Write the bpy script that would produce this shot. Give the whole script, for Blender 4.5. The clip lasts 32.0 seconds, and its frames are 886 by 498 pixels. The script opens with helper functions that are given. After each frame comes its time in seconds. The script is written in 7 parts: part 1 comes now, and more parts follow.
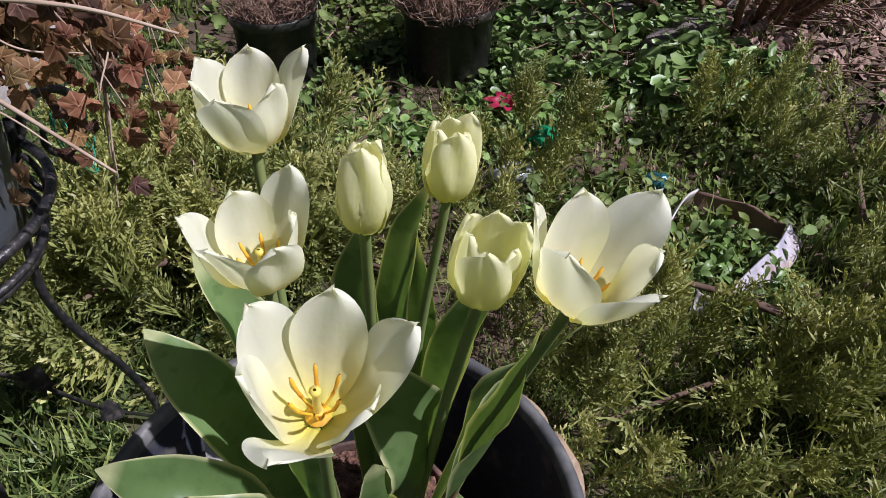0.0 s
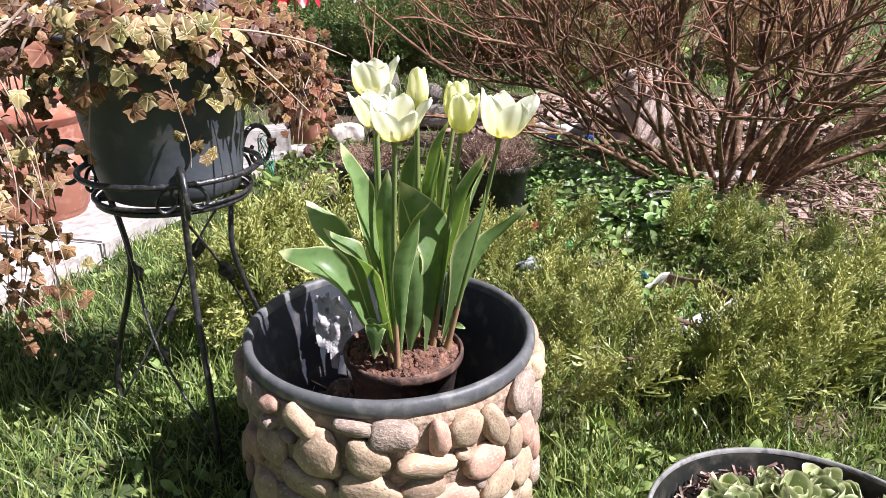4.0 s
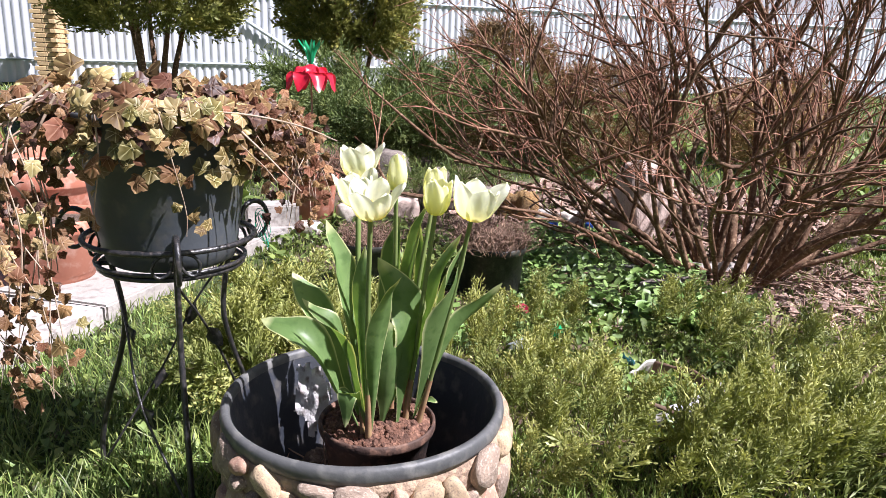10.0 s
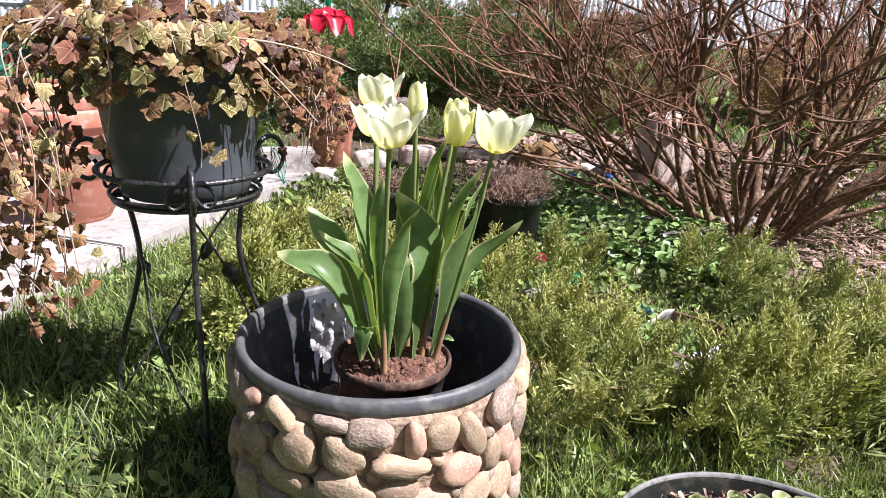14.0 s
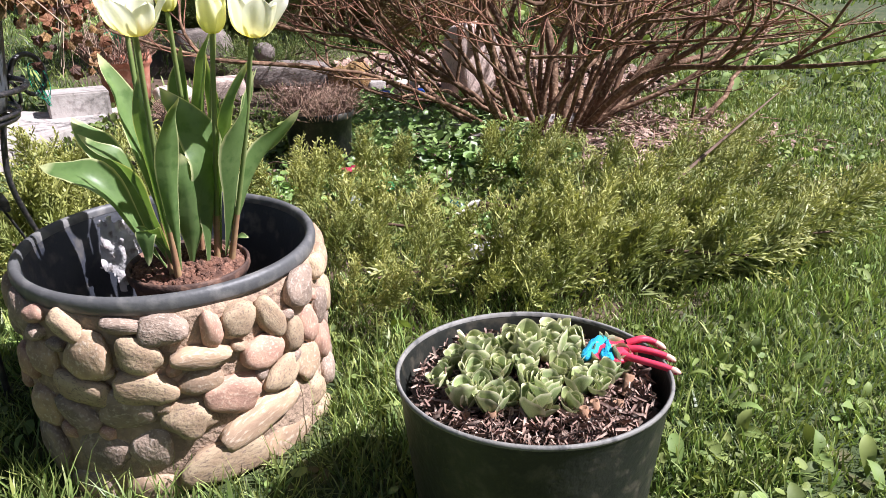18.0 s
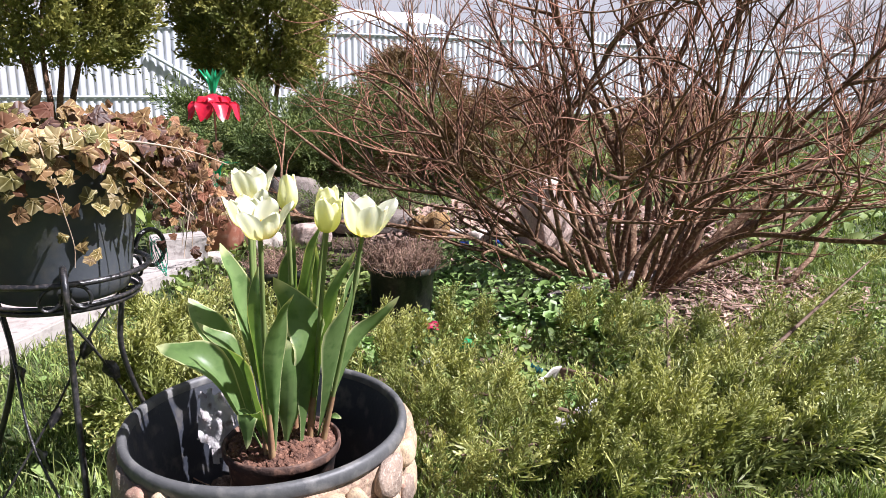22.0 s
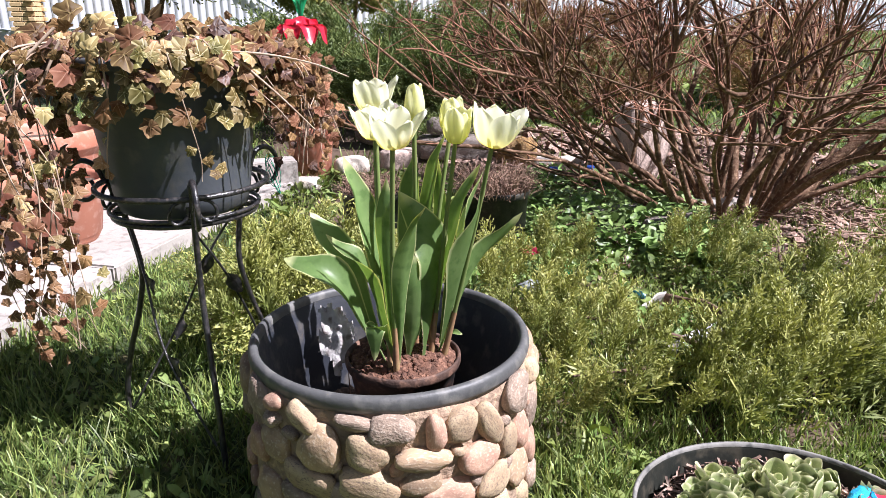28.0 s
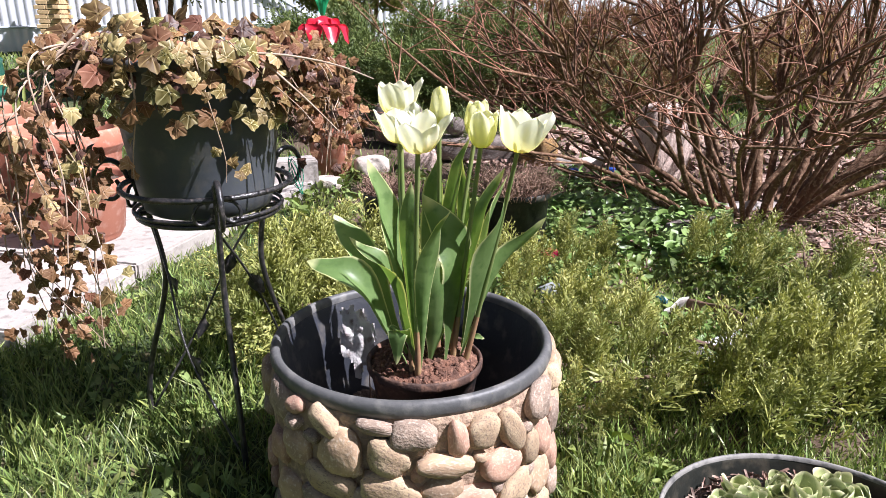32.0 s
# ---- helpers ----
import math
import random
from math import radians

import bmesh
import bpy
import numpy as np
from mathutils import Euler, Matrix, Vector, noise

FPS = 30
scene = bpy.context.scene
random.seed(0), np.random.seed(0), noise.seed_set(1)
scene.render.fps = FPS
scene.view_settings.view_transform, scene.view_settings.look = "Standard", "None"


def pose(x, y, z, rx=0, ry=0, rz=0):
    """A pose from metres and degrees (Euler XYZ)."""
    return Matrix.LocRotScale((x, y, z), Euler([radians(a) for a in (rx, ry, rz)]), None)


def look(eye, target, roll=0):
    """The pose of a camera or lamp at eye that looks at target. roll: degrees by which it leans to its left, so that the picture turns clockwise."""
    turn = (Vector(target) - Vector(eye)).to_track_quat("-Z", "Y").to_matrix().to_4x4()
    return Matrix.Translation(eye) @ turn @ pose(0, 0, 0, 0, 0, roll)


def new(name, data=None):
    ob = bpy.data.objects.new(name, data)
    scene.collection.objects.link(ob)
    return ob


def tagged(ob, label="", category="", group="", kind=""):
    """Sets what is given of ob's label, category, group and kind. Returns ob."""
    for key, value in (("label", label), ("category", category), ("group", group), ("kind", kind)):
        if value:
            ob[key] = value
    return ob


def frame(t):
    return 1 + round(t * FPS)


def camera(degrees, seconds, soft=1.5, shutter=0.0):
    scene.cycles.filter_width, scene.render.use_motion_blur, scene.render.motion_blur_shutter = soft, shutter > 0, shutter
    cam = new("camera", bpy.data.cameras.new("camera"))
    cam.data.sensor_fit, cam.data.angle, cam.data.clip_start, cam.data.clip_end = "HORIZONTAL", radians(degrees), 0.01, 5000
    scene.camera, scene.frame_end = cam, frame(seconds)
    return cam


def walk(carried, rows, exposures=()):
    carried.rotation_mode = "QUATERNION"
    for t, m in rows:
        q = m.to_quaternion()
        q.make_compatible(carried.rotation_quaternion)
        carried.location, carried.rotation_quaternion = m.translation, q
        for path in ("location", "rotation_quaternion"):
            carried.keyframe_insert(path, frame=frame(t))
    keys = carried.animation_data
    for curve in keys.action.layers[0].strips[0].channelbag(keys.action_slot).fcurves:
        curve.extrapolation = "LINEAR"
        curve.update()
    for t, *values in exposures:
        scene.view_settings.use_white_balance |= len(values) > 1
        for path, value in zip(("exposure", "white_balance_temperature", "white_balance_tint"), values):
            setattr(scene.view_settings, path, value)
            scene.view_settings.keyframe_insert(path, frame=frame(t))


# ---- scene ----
cam = camera(64.6, 32.0, soft=0.5)
# seconds, eye, yaw, pitch, roll
ROWS = [
    (0, 0.0232, -0.3470, 1.0133, -12.47, -40.43, 0.71),
    (0.5, -0.0026, -0.4795, 1.0918, -14.48, -40.53, 0.96),
    (1, -0.0662, -0.6871, 1.1643, -16.35, -38.65, 1.42),
    (1.5, -0.0727, -0.8037, 1.2041, -13.32, -38.67, 2.45),
    (2, -0.0422, -0.8792, 1.2172, -9.00, -39.34, 3.85),
    (2.5, -0.0405, -0.9009, 1.1664, -9.05, -36.38, -1.68),
    (3, -0.0202, -0.9384, 1.0698, -8.35, -31.10, -1.80),
    (3.5, -0.0358, -0.9723, 0.9418, -6.15, -24.36, 0.77),
    (4, -0.0226, -1.0429, 0.9366, -6.05, -21.32, 0.03),
    (4.5, -0.0354, -1.0669, 0.9646, -4.64, -18.78, 2.14),
    (6.5, 0.0194, -1.1097, 0.9541, -4.92, -15.26, -0.83),
    (7, 0.0145, -1.1120, 0.9504, -7.40, -14.90, 1.25),
    (7.5, 0.0068, -1.1009, 0.9469, -5.05, -14.92, 0.74),
    (8, 0.0123, -1.1026, 0.9453, -5.39, -15.50, 1.72),
    (8.5, 0.0134, -1.1034, 0.9468, -4.38, -15.64, 1.68),
    (9, 0.0143, -1.1000, 0.9473, -4.07, -15.29, 2.25),
    (9.5, 0.0252, -1.1052, 0.9490, -4.10, -15.20, 1.77),
    (10, 0.0318, -1.1086, 0.9512, -4.85, -14.74, 2.11),
    (10.5, 0.0264, -1.1124, 0.9408, -4.02, -15.88, 1.43),
    (11, 0.0207, -1.1066, 0.9188, -3.03, -17.61, 1.29),
    (11.5, 0.0232, -1.1026, 0.9171, -2.73, -18.40, 1.38),
    (12, 0.0255, -1.1050, 0.9157, -2.77, -18.01, 0.99),
    (12.5, 0.0218, -1.1018, 0.9190, -3.35, -17.22, 1.24),
    (13, 0.0256, -1.1007, 0.9249, -3.79, -16.64, 1.50),
    (13.5, 0.0306, -1.0962, 0.9249, -3.67, -16.27, 0.97),
    (14, 0.0282, -1.0908, 0.9092, -3.73, -18.34, 2.86),
    (14.5, 0.0319, -1.1001, 0.8774, -2.74, -19.80, 1.15),
    (16.5, -0.0056, -1.1053, 0.8300, -4.33, -24.45, 1.65),
    (17, 0.0032, -1.1130, 0.8366, -7.04, -23.35, 1.42),
    (17.5, 0.0758, -1.1510, 0.8359, -14.76, -23.47, 1.59),
    (18, 0.1168, -1.1770, 0.8419, -17.12, -23.06, 0.31),
    (18.5, 0.1242, -1.1709, 0.8413, -17.17, -23.44, 0.16),
    (19, 0.1259, -1.1689, 0.8585, -16.41, -21.19, 0.34),
    (19.5, 0.1072, -1.1605, 0.8947, -14.64, -17.84, 1.47),
    (20, 0.0817, -1.1511, 0.9010, -11.95, -16.87, 0.01),
    (20.5, 0.0727, -1.1430, 0.9107, -11.55, -15.89, 0.64),
    (21, 0.0760, -1.1482, 0.9261, -13.19, -13.83, 1.12),
    (21.5, 0.0964, -1.1594, 0.9482, -14.02, -11.67, 0.47),
    (22, 0.0733, -1.1528, 0.9424, -11.35, -12.50, 0.70),
    (22.5, 0.0379, -1.1393, 0.9311, -8.65, -14.31, 1.12),
    (23, 0.0198, -1.1287, 0.9214, -7.28, -15.15, 0.85),
    (23.5, 0.0040, -1.1247, 0.9150, -6.50, -16.05, 1.29),
    (24, -0.0092, -1.1217, 0.9115, -6.14, -16.81, 1.32),
    (24.5, -0.0195, -1.1230, 0.9121, -5.18, -16.87, 0.69),
    (25, -0.0218, -1.1229, 0.9130, -5.33, -16.51, 0.67),
    (25.5, -0.0192, -1.1188, 0.9099, -5.30, -17.04, 0.74),
    (27.5, -0.0214, -1.1130, 0.9062, -5.37, -18.10, 0.23),
    (28, -0.0132, -1.1146, 0.9080, -5.45, -18.15, -0.43),
    (28.5, -0.0059, -1.1142, 0.9127, -5.32, -18.30, -0.72),
    (29, -0.0039, -1.1160, 0.9130, -4.93, -18.26, -0.95),
    (29.5, -0.0089, -1.1174, 0.9168, -5.16, -17.95, -0.29),
    (30, -0.0130, -1.1140, 0.9193, -5.13, -17.67, -0.33),
    (30.5, -0.0138, -1.1143, 0.9190, -4.93, -17.62, -0.34),
    (31, -0.0125, -1.1163, 0.9187, -4.99, -17.60, -0.25),
    (31.5, -0.0191, -1.1112, 0.9177, -4.58, -17.96, -0.23),
    (32, -0.0231, -1.1049, 0.9135, -4.00, -18.22, -0.18),
]
walk(cam, [(t, pose(x, y, z, 90 + pitch, 0, yaw) @ pose(0, 0, 0, 0, 0, roll)) for t, x, y, z, yaw, pitch, roll in ROWS],
     exposures=[(0.0, -0.38, 5950, 16), (0.7, -0.20, 5950, 16), (1.2, 0.38, 5950, 15), (1.8, 0.78, 6000, 15), (3.0, 0.80, 6050, 14), (5.0, 0.72, 6150, 13), (32.0, 0.70, 6150, 13)])

# ---- light ----
SUN_WAY = Vector((0.575, -0.25, 0.78)).normalized()
world = bpy.data.worlds.new("sky")
scene.world = world
world.use_nodes = True
sky = world.node_tree.nodes.new("ShaderNodeTexSky")
sky.sky_type, sky.sun_disc = "NISHITA", False
sky.sun_elevation = math.asin(SUN_WAY.z)
sky.sun_rotation = math.atan2(SUN_WAY.x, SUN_WAY.y)
sky.air_density, sky.dust_density = 1.0, 3.0
world.node_tree.links.new(sky.outputs[0], world.node_tree.nodes["Background"].inputs[0])
world.node_tree.nodes["Background"].inputs[1].default_value = 0.042
sun = new("sun", bpy.data.lights.new("sun", "SUN"))
sun.data.energy, sun.data.angle, sun.data.color = 6.9, radians(0.5), (1.0, 0.955, 0.99)
sun.matrix_world = look(SUN_WAY * 30, (0, 0, 0))


# ---- materials ----
def material(name, colour, second=None, scale=20.0, rough=0.7, metal=0.0, bump=0.0, bump_scale=None, third=None,
             third_scale=None, random_value=0.0, translucent=0.0, attribute=None, attribute_colour=None, island=False,
             spec=0.4, coat=0.0, random_hue=0.0, glow_tint=None):
    """A procedural surface: two or three mixed colours at two scales, relief, a little spread per object or island."""
    m = bpy.data.materials.new(name)
    m.use_nodes = True
    nt = m.node_tree
    n, link = nt.nodes, nt.links.new
    bsdf = n["Principled BSDF"]
    bsdf.inputs["Roughness"].default_value = rough
    bsdf.inputs["Metallic"].default_value = metal
    bsdf.inputs["Specular IOR Level"].default_value = spec
    bsdf.inputs["Coat Weight"].default_value = coat
    geo = n.new("ShaderNodeTexCoord")
    out = n.new("ShaderNodeRGB")
    out.outputs[0].default_value = (*colour, 1)
    col = out.outputs[0]

    def mixed(a, b, fac):
        mx = n.new("ShaderNodeMix")
        mx.data_type = "RGBA"
        link(fac, mx.inputs[0])
        link(a, mx.inputs[6])
        if isinstance(b, tuple):
            mx.inputs[7].default_value = (*b, 1)
        else:
            link(b, mx.inputs[7])
        return mx.outputs[2]

    def noisy(sc, lo, hi, detail=6.0):
        t = n.new("ShaderNodeTexNoise")
        t.inputs["Scale"].default_value, t.inputs["Detail"].default_value = sc, detail
        link(geo.outputs["Object"], t.inputs["Vector"])
        r = n.new("ShaderNodeMapRange")
        r.inputs[1].default_value, r.inputs[2].default_value = lo, hi
        link(t.outputs[0], r.inputs[0])
        return r.outputs[0]

    if second:
        col = mixed(col, second, noisy(scale, 0.38, 0.62))
    if third:
        col = mixed(col, third, noisy(third_scale or scale * 4, 0.52, 0.68))
    if attribute:
        at = n.new("ShaderNodeAttribute")
        at.attribute_name = attribute
        col = mixed(col, attribute_colour, at.outputs["Fac"])
    if random_value or random_hue:
        if island:
            rnd = n.new("ShaderNodeNewGeometry").outputs["Random Per Island"]
        else:
            rnd = n.new("ShaderNodeObjectInfo").outputs["Random"]
        hsv = n.new("ShaderNodeHueSaturation")
        r = n.new("ShaderNodeMapRange")
        r.inputs[3].default_value, r.inputs[4].default_value = 1 - random_value, 1 + random_value
        link(rnd, r.inputs[0])
        link(r.outputs[0], hsv.inputs["Value"])
        if random_hue:
            h = n.new("ShaderNodeMath")
            h.operation = "MULTIPLY_ADD"
            wave = n.new("ShaderNodeMath")
            wave.operation = "FRACT"
            mul = n.new("ShaderNodeMath")
            mul.operation = "MULTIPLY"
            mul.inputs[1].default_value = 7.31
            link(rnd, mul.inputs[0])
            link(mul.outputs[0], wave.inputs[0])
            link(wave.outputs[0], h.inputs[0])
            h.inputs[1].default_value, h.inputs[2].default_value = 2 * random_hue, 0.5 - random_hue
            link(h.outputs[0], hsv.inputs["Hue"])
        link(col, hsv.inputs["Color"])
        col = hsv.outputs[0]
    link(col, bsdf.inputs["Base Color"])
    if bump:
        t = n.new("ShaderNodeTexNoise")
        t.inputs["Scale"].default_value, t.inputs["Detail"].default_value = bump_scale or scale * 3, 8.0
        link(geo.outputs["Object"], t.inputs["Vector"])
        b = n.new("ShaderNodeBump")
        b.inputs["Strength"].default_value, b.inputs["Distance"].default_value = bump, 0.01
        link(t.outputs[0], b.inputs["Height"])
        link(b.outputs[0], bsdf.inputs["Normal"])
    if translucent:
        tr = n.new("ShaderNodeBsdfTranslucent")
        if glow_tint:
            gm = n.new("ShaderNodeMix")
            gm.data_type, gm.blend_type = "RGBA", "MULTIPLY"
            gm.inputs[0].default_value = 1.0
            link(col, gm.inputs[6])
            gm.inputs[7].default_value = (*glow_tint, 1)
            link(gm.outputs[2], tr.inputs["Color"])
        else:
            link(col, tr.inputs["Color"])
        sh = n.new("ShaderNodeMixShader")
        sh.inputs[0].default_value = translucent
        link(bsdf.outputs[0], sh.inputs[1])
        link(tr.outputs[0], sh.inputs[2])
        link(sh.outputs[0], n["Material Output"].inputs[0])
    return m


M_TUB = material("black_plastic", (0.020, 0.023, 0.030), (0.030, 0.033, 0.042), 9, rough=0.45, third=(0.075, 0.07, 0.065), third_scale=34, bump=0.08, bump_scale=120)
M_RIM = material("dusty_plastic_rim", (0.078, 0.079, 0.080), (0.108, 0.108, 0.107), 9, rough=0.5, third=(0.17, 0.165, 0.155), third_scale=30, bump=0.10, bump_scale=120)
M_POTBLACK = material("dusty_black_plastic", (0.060, 0.068, 0.078), (0.085, 0.094, 0.105), 7, rough=0.45, third=(0.11, 0.11, 0.105), third_scale=25, bump=0.05, bump_scale=90)
M_POTDIRTY = material("dirty_black_plastic", (0.014, 0.016, 0.014), (0.026, 0.027, 0.022), 11, rough=0.4, third=(0.055, 0.050, 0.038), third_scale=44, bump=0.15, bump_scale=80)
M_POTBROWN = material("muddy_nursery_plastic", (0.05, 0.03, 0.024), (0.09, 0.05, 0.036), 22, rough=0.7, third=(0.20, 0.11, 0.075), third_scale=55, bump=0.3, bump_scale=90)
M_SOIL = material("red_brown_soil", (0.20, 0.095, 0.06), (0.11, 0.055, 0.038), 60, rough=0.95, third=(0.34, 0.18, 0.12), third_scale=140, bump=0.8, bump_scale=160, random_value=0.25)
M_DARKSOIL = material("dark_soil", (0.05, 0.034, 0.028), (0.11, 0.075, 0.055), 30, rough=0.95, third=(0.2, 0.15, 0.11), third_scale=90, bump=0.8, bump_scale=120)
M_MORTAR = material("sandy_mortar", (0.36, 0.26, 0.18), (0.27, 0.19, 0.135), 14, rough=0.95, third=(0.46, 0.33, 0.225), third_scale=70, bump=0.7, bump_scale=110)
STONES = [
    material("fieldstone_tan", (0.43, 0.30, 0.19), (0.30, 0.205, 0.135), 1.5, rough=0.8, third=(0.52, 0.41, 0.30), third_scale=6, bump=0.16, bump_scale=6, random_value=0.22),
    material("fieldstone_pink", (0.46, 0.28, 0.195), (0.34, 0.20, 0.145), 1.3, rough=0.8, third=(0.53, 0.38, 0.28), third_scale=7, bump=0.14, bump_scale=7, random_value=0.2),
    material("fieldstone_buff", (0.47, 0.36, 0.23), (0.37, 0.26, 0.165), 1.2, rough=0.8, third=(0.22, 0.16, 0.12), third_scale=9, bump=0.18, bump_scale=6, random_value=0.2),
    material("fieldstone_grey", (0.33, 0.245, 0.185), (0.23, 0.17, 0.13), 1.7, rough=0.85, third=(0.45, 0.36, 0.29), third_scale=6, bump=0.30, bump_scale=6, random_value=0.22),
]
M_PETAL = material("cream_petal", (0.96, 0.955, 0.77), (0.945, 0.95, 0.70), 30, rough=0.5, translucent=0.45, attribute="base", attribute_colour=(0.84, 0.74, 0.07), bump=0.06, bump_scale=160, glow_tint=(1.04, 1.05, 0.92))
M_BUDPETAL = material("yellowish_cream_petal", (0.95, 0.935, 0.64), (0.92, 0.91, 0.53), 30, rough=0.5, translucent=0.45, attribute="base", attribute_colour=(0.72, 0.70, 0.09), bump=0.06, bump_scale=160, glow_tint=(1.04, 1.05, 0.92))
M_STAMEN = material("orange_stamen", (0.72, 0.33, 0.02), (0.85, 0.55, 0.04), 80, rough=0.6)
M_PISTIL = material("yellow_pistil", (0.75, 0.62, 0.12), (0.6, 0.5, 0.2), 60, rough=0.6)
M_TULIPLEAF = material("tulip_leaf", (0.128, 0.212, 0.066), (0.165, 0.250, 0.088), 18, rough=0.42, translucent=0.30, attribute="edge", attribute_colour=(0.68, 0.68, 0.36), third=(0.105, 0.18, 0.055), third_scale=60, bump=0.08, bump_scale=70, random_value=0.15, glow_tint=(1.7, 1.75, 0.7))
M_TULIPSTEM = material("tulip_stem", (0.17, 0.24, 0.07), (0.22, 0.26, 0.09), 30, rough=0.5, translucent=0.1)
M_STEMBASE = material("reddish_stem_foot", (0.30, 0.16, 0.09), (0.36, 0.24, 0.12), 60, rough=0.6)
M_IRON = material("black_wrought_iron", (0.015, 0.015, 0.017), (0.03, 0.028, 0.028), 60, rough=0.32, metal=0.0, third=(0.07, 0.06, 0.055), third_scale=120, bump=0.25, bump_scale=150, spec=0.7)
IVY = [
    material("ivy_bronze", (0.112, 0.063, 0.026), (0.165, 0.096, 0.040), 1.6, rough=0.55, spec=0.25, translucent=0.15, attribute="vein", attribute_colour=(0.44, 0.31, 0.14), random_value=0.4, random_hue=0.02),
    material("ivy_olive", (0.120, 0.100, 0.026), (0.18, 0.135, 0.040), 1.6, rough=0.5, spec=0.3, translucent=0.12, attribute="vein", attribute_colour=(0.66, 0.58, 0.30), random_value=0.35, random_hue=0.02),
    material("ivy_straw", (0.36, 0.27, 0.115), (0.25, 0.18, 0.070), 1.6, rough=0.55, translucent=0.18, attribute="vein", attribute_colour=(0.62, 0.53, 0.30), random_value=0.35, random_hue=0.02),
    material("ivy_russet", (0.165, 0.074, 0.034), (0.235, 0.120, 0.056), 1.6, rough=0.65, spec=0.2, translucent=0.18, attribute="vein", attribute_colour=(0.40, 0.24, 0.14), random_value=0.4, random_hue=0.02),
    material("ivy_pinkish", (0.38, 0.225, 0.115), (0.26, 0.140, 0.068), 1.6, rough=0.65, spec=0.2, translucent=0.25, attribute="vein", attribute_colour=(0.50, 0.36, 0.26), random_value=0.3),
    material("ivy_dark", (0.060, 0.030, 0.024), (0.095, 0.046, 0.034), 1.6, rough=0.5, translucent=0.1, attribute="vein", attribute_colour=(0.22, 0.13, 0.08), random_value=0.3),
]
M_VINE = material("ivy_stem", (0.33, 0.23, 0.16), (0.48, 0.37, 0.28), 30, rough=0.8, bump=0.2, bump_scale=90)
M_TERRA = material("terracotta_plastic", (0.47, 0.175, 0.110), (0.53, 0.22, 0.145), 6, rough=0.6, third=(0.60, 0.33, 0.25), third_scale=30, bump=0.06, bump_scale=60)
M_CONCRETE = material("pale_concrete", (0.44, 0.40, 0.37), (0.34, 0.31, 0.28), 3, rough=0.9, third=(0.24, 0.21, 0.19), third_scale=26, bump=0.35, bump_scale=40)
M_BARK = material("red_brown_bark", (0.108, 0.058, 0.034), (0.160, 0.090, 0.052), 18, rough=0.75, spec=0.25, third=(0.34, 0.225, 0.14), third_scale=60, bump=0.6, bump_scale=70, random_value=0.3, island=True)
M_TWIG = material("red_twig", (0.215, 0.092, 0.058), (0.300, 0.145, 0.090), 18, rough=0.65, spec=0.25, random_value=0.4, island=True)
M_JUNI = material("juniper_gold_green", (0.215, 0.240, 0.058), (0.135, 0.175, 0.046), 3.2, rough=0.5, translucent=0.18, attribute="tip", attribute_colour=(0.74, 0.69, 0.26), random_value=0.18, island=True, glow_tint=(1.5, 1.5, 0.8))
M_JUNIDARK = material("juniper_green", (0.100, 0.145, 0.040), (0.066, 0.110, 0.032), 3, rough=0.55, translucent=0.2, attribute="tip", attribute_colour=(0.30, 0.33, 0.085), random_value=0.2, island=True)
M_JUNIWOOD = material("juniper_wood", (0.10, 0.06, 0.04), (0.15, 0.10, 0.07), 20, rough=0.9, bump=0.3)
M_THUJA = material("thuja_foliage", (0.200, 0.205, 0.048), (0.125, 0.155, 0.038), 2.5, rough=0.5, translucent=0.30, attribute="tip", attribute_colour=(0.58, 0.50, 0.13), random_value=0.22, island=True)
M_BROWNSHRUB = material("russet_shrub_foliage", (0.19, 0.105, 0.045), (0.12, 0.085, 0.035), 3, rough=0.7, translucent=0.2, attribute="tip", attribute_colour=(0.36, 0.23, 0.09), random_value=0.3, island=True)
M_STRAW = material("dry_straw", (0.50, 0.36, 0.16), (0.38, 0.26, 0.12), 8, rough=0.8, translucent=0.2, random_value=0.3, island=True)
M_DEAD = material("dead_brown_stalk", (0.33, 0.215, 0.15), (0.22, 0.135, 0.10), 20, rough=0.85, random_value=0.4, island=True)
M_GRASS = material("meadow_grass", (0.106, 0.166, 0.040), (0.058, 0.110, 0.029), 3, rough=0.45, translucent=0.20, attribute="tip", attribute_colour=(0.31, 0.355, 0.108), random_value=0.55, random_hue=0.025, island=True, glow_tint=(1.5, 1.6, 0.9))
M_WEED = material("clover_leaf", (0.145, 0.195, 0.055), (0.200, 0.255, 0.075), 6, rough=0.6, translucent=0.2, random_value=0.4, random_hue=0.02, island=True, spec=0.25, glow_tint=(1.4, 1.4, 0.8))
M_COVER = material("ground_cover_leaf", (0.150, 0.250, 0.060), (0.265, 0.375, 0.120), 6, rough=0.42, translucent=0.2, random_value=0.4, island=True, spec=0.55)
M_FRESHLEAF = material("fresh_leaf", (0.30, 0.42, 0.06), (0.36, 0.47, 0.08), 30, rough=0.45, translucent=0.25)
M_GROUND = material("lawn_ground", (0.032, 0.05, 0.015), (0.05, 0.07, 0.02), 4, rough=0.95, third=(0.12, 0.10, 0.05), third_scale=18, attribute="bed", attribute_colour=(0.10, 0.066, 0.045), bump=0.6, bump_scale=40)
M_FENCE = material("white_profiled_sheet", (0.64, 0.655, 0.69), (0.58, 0.60, 0.64), 2, rough=0.45, bump=0.02, random_value=0.04)
M_FENCEFRAME = material("grey_fence_rail", (0.55, 0.60, 0.64), (0.48, 0.52, 0.56), 4, rough=0.5)
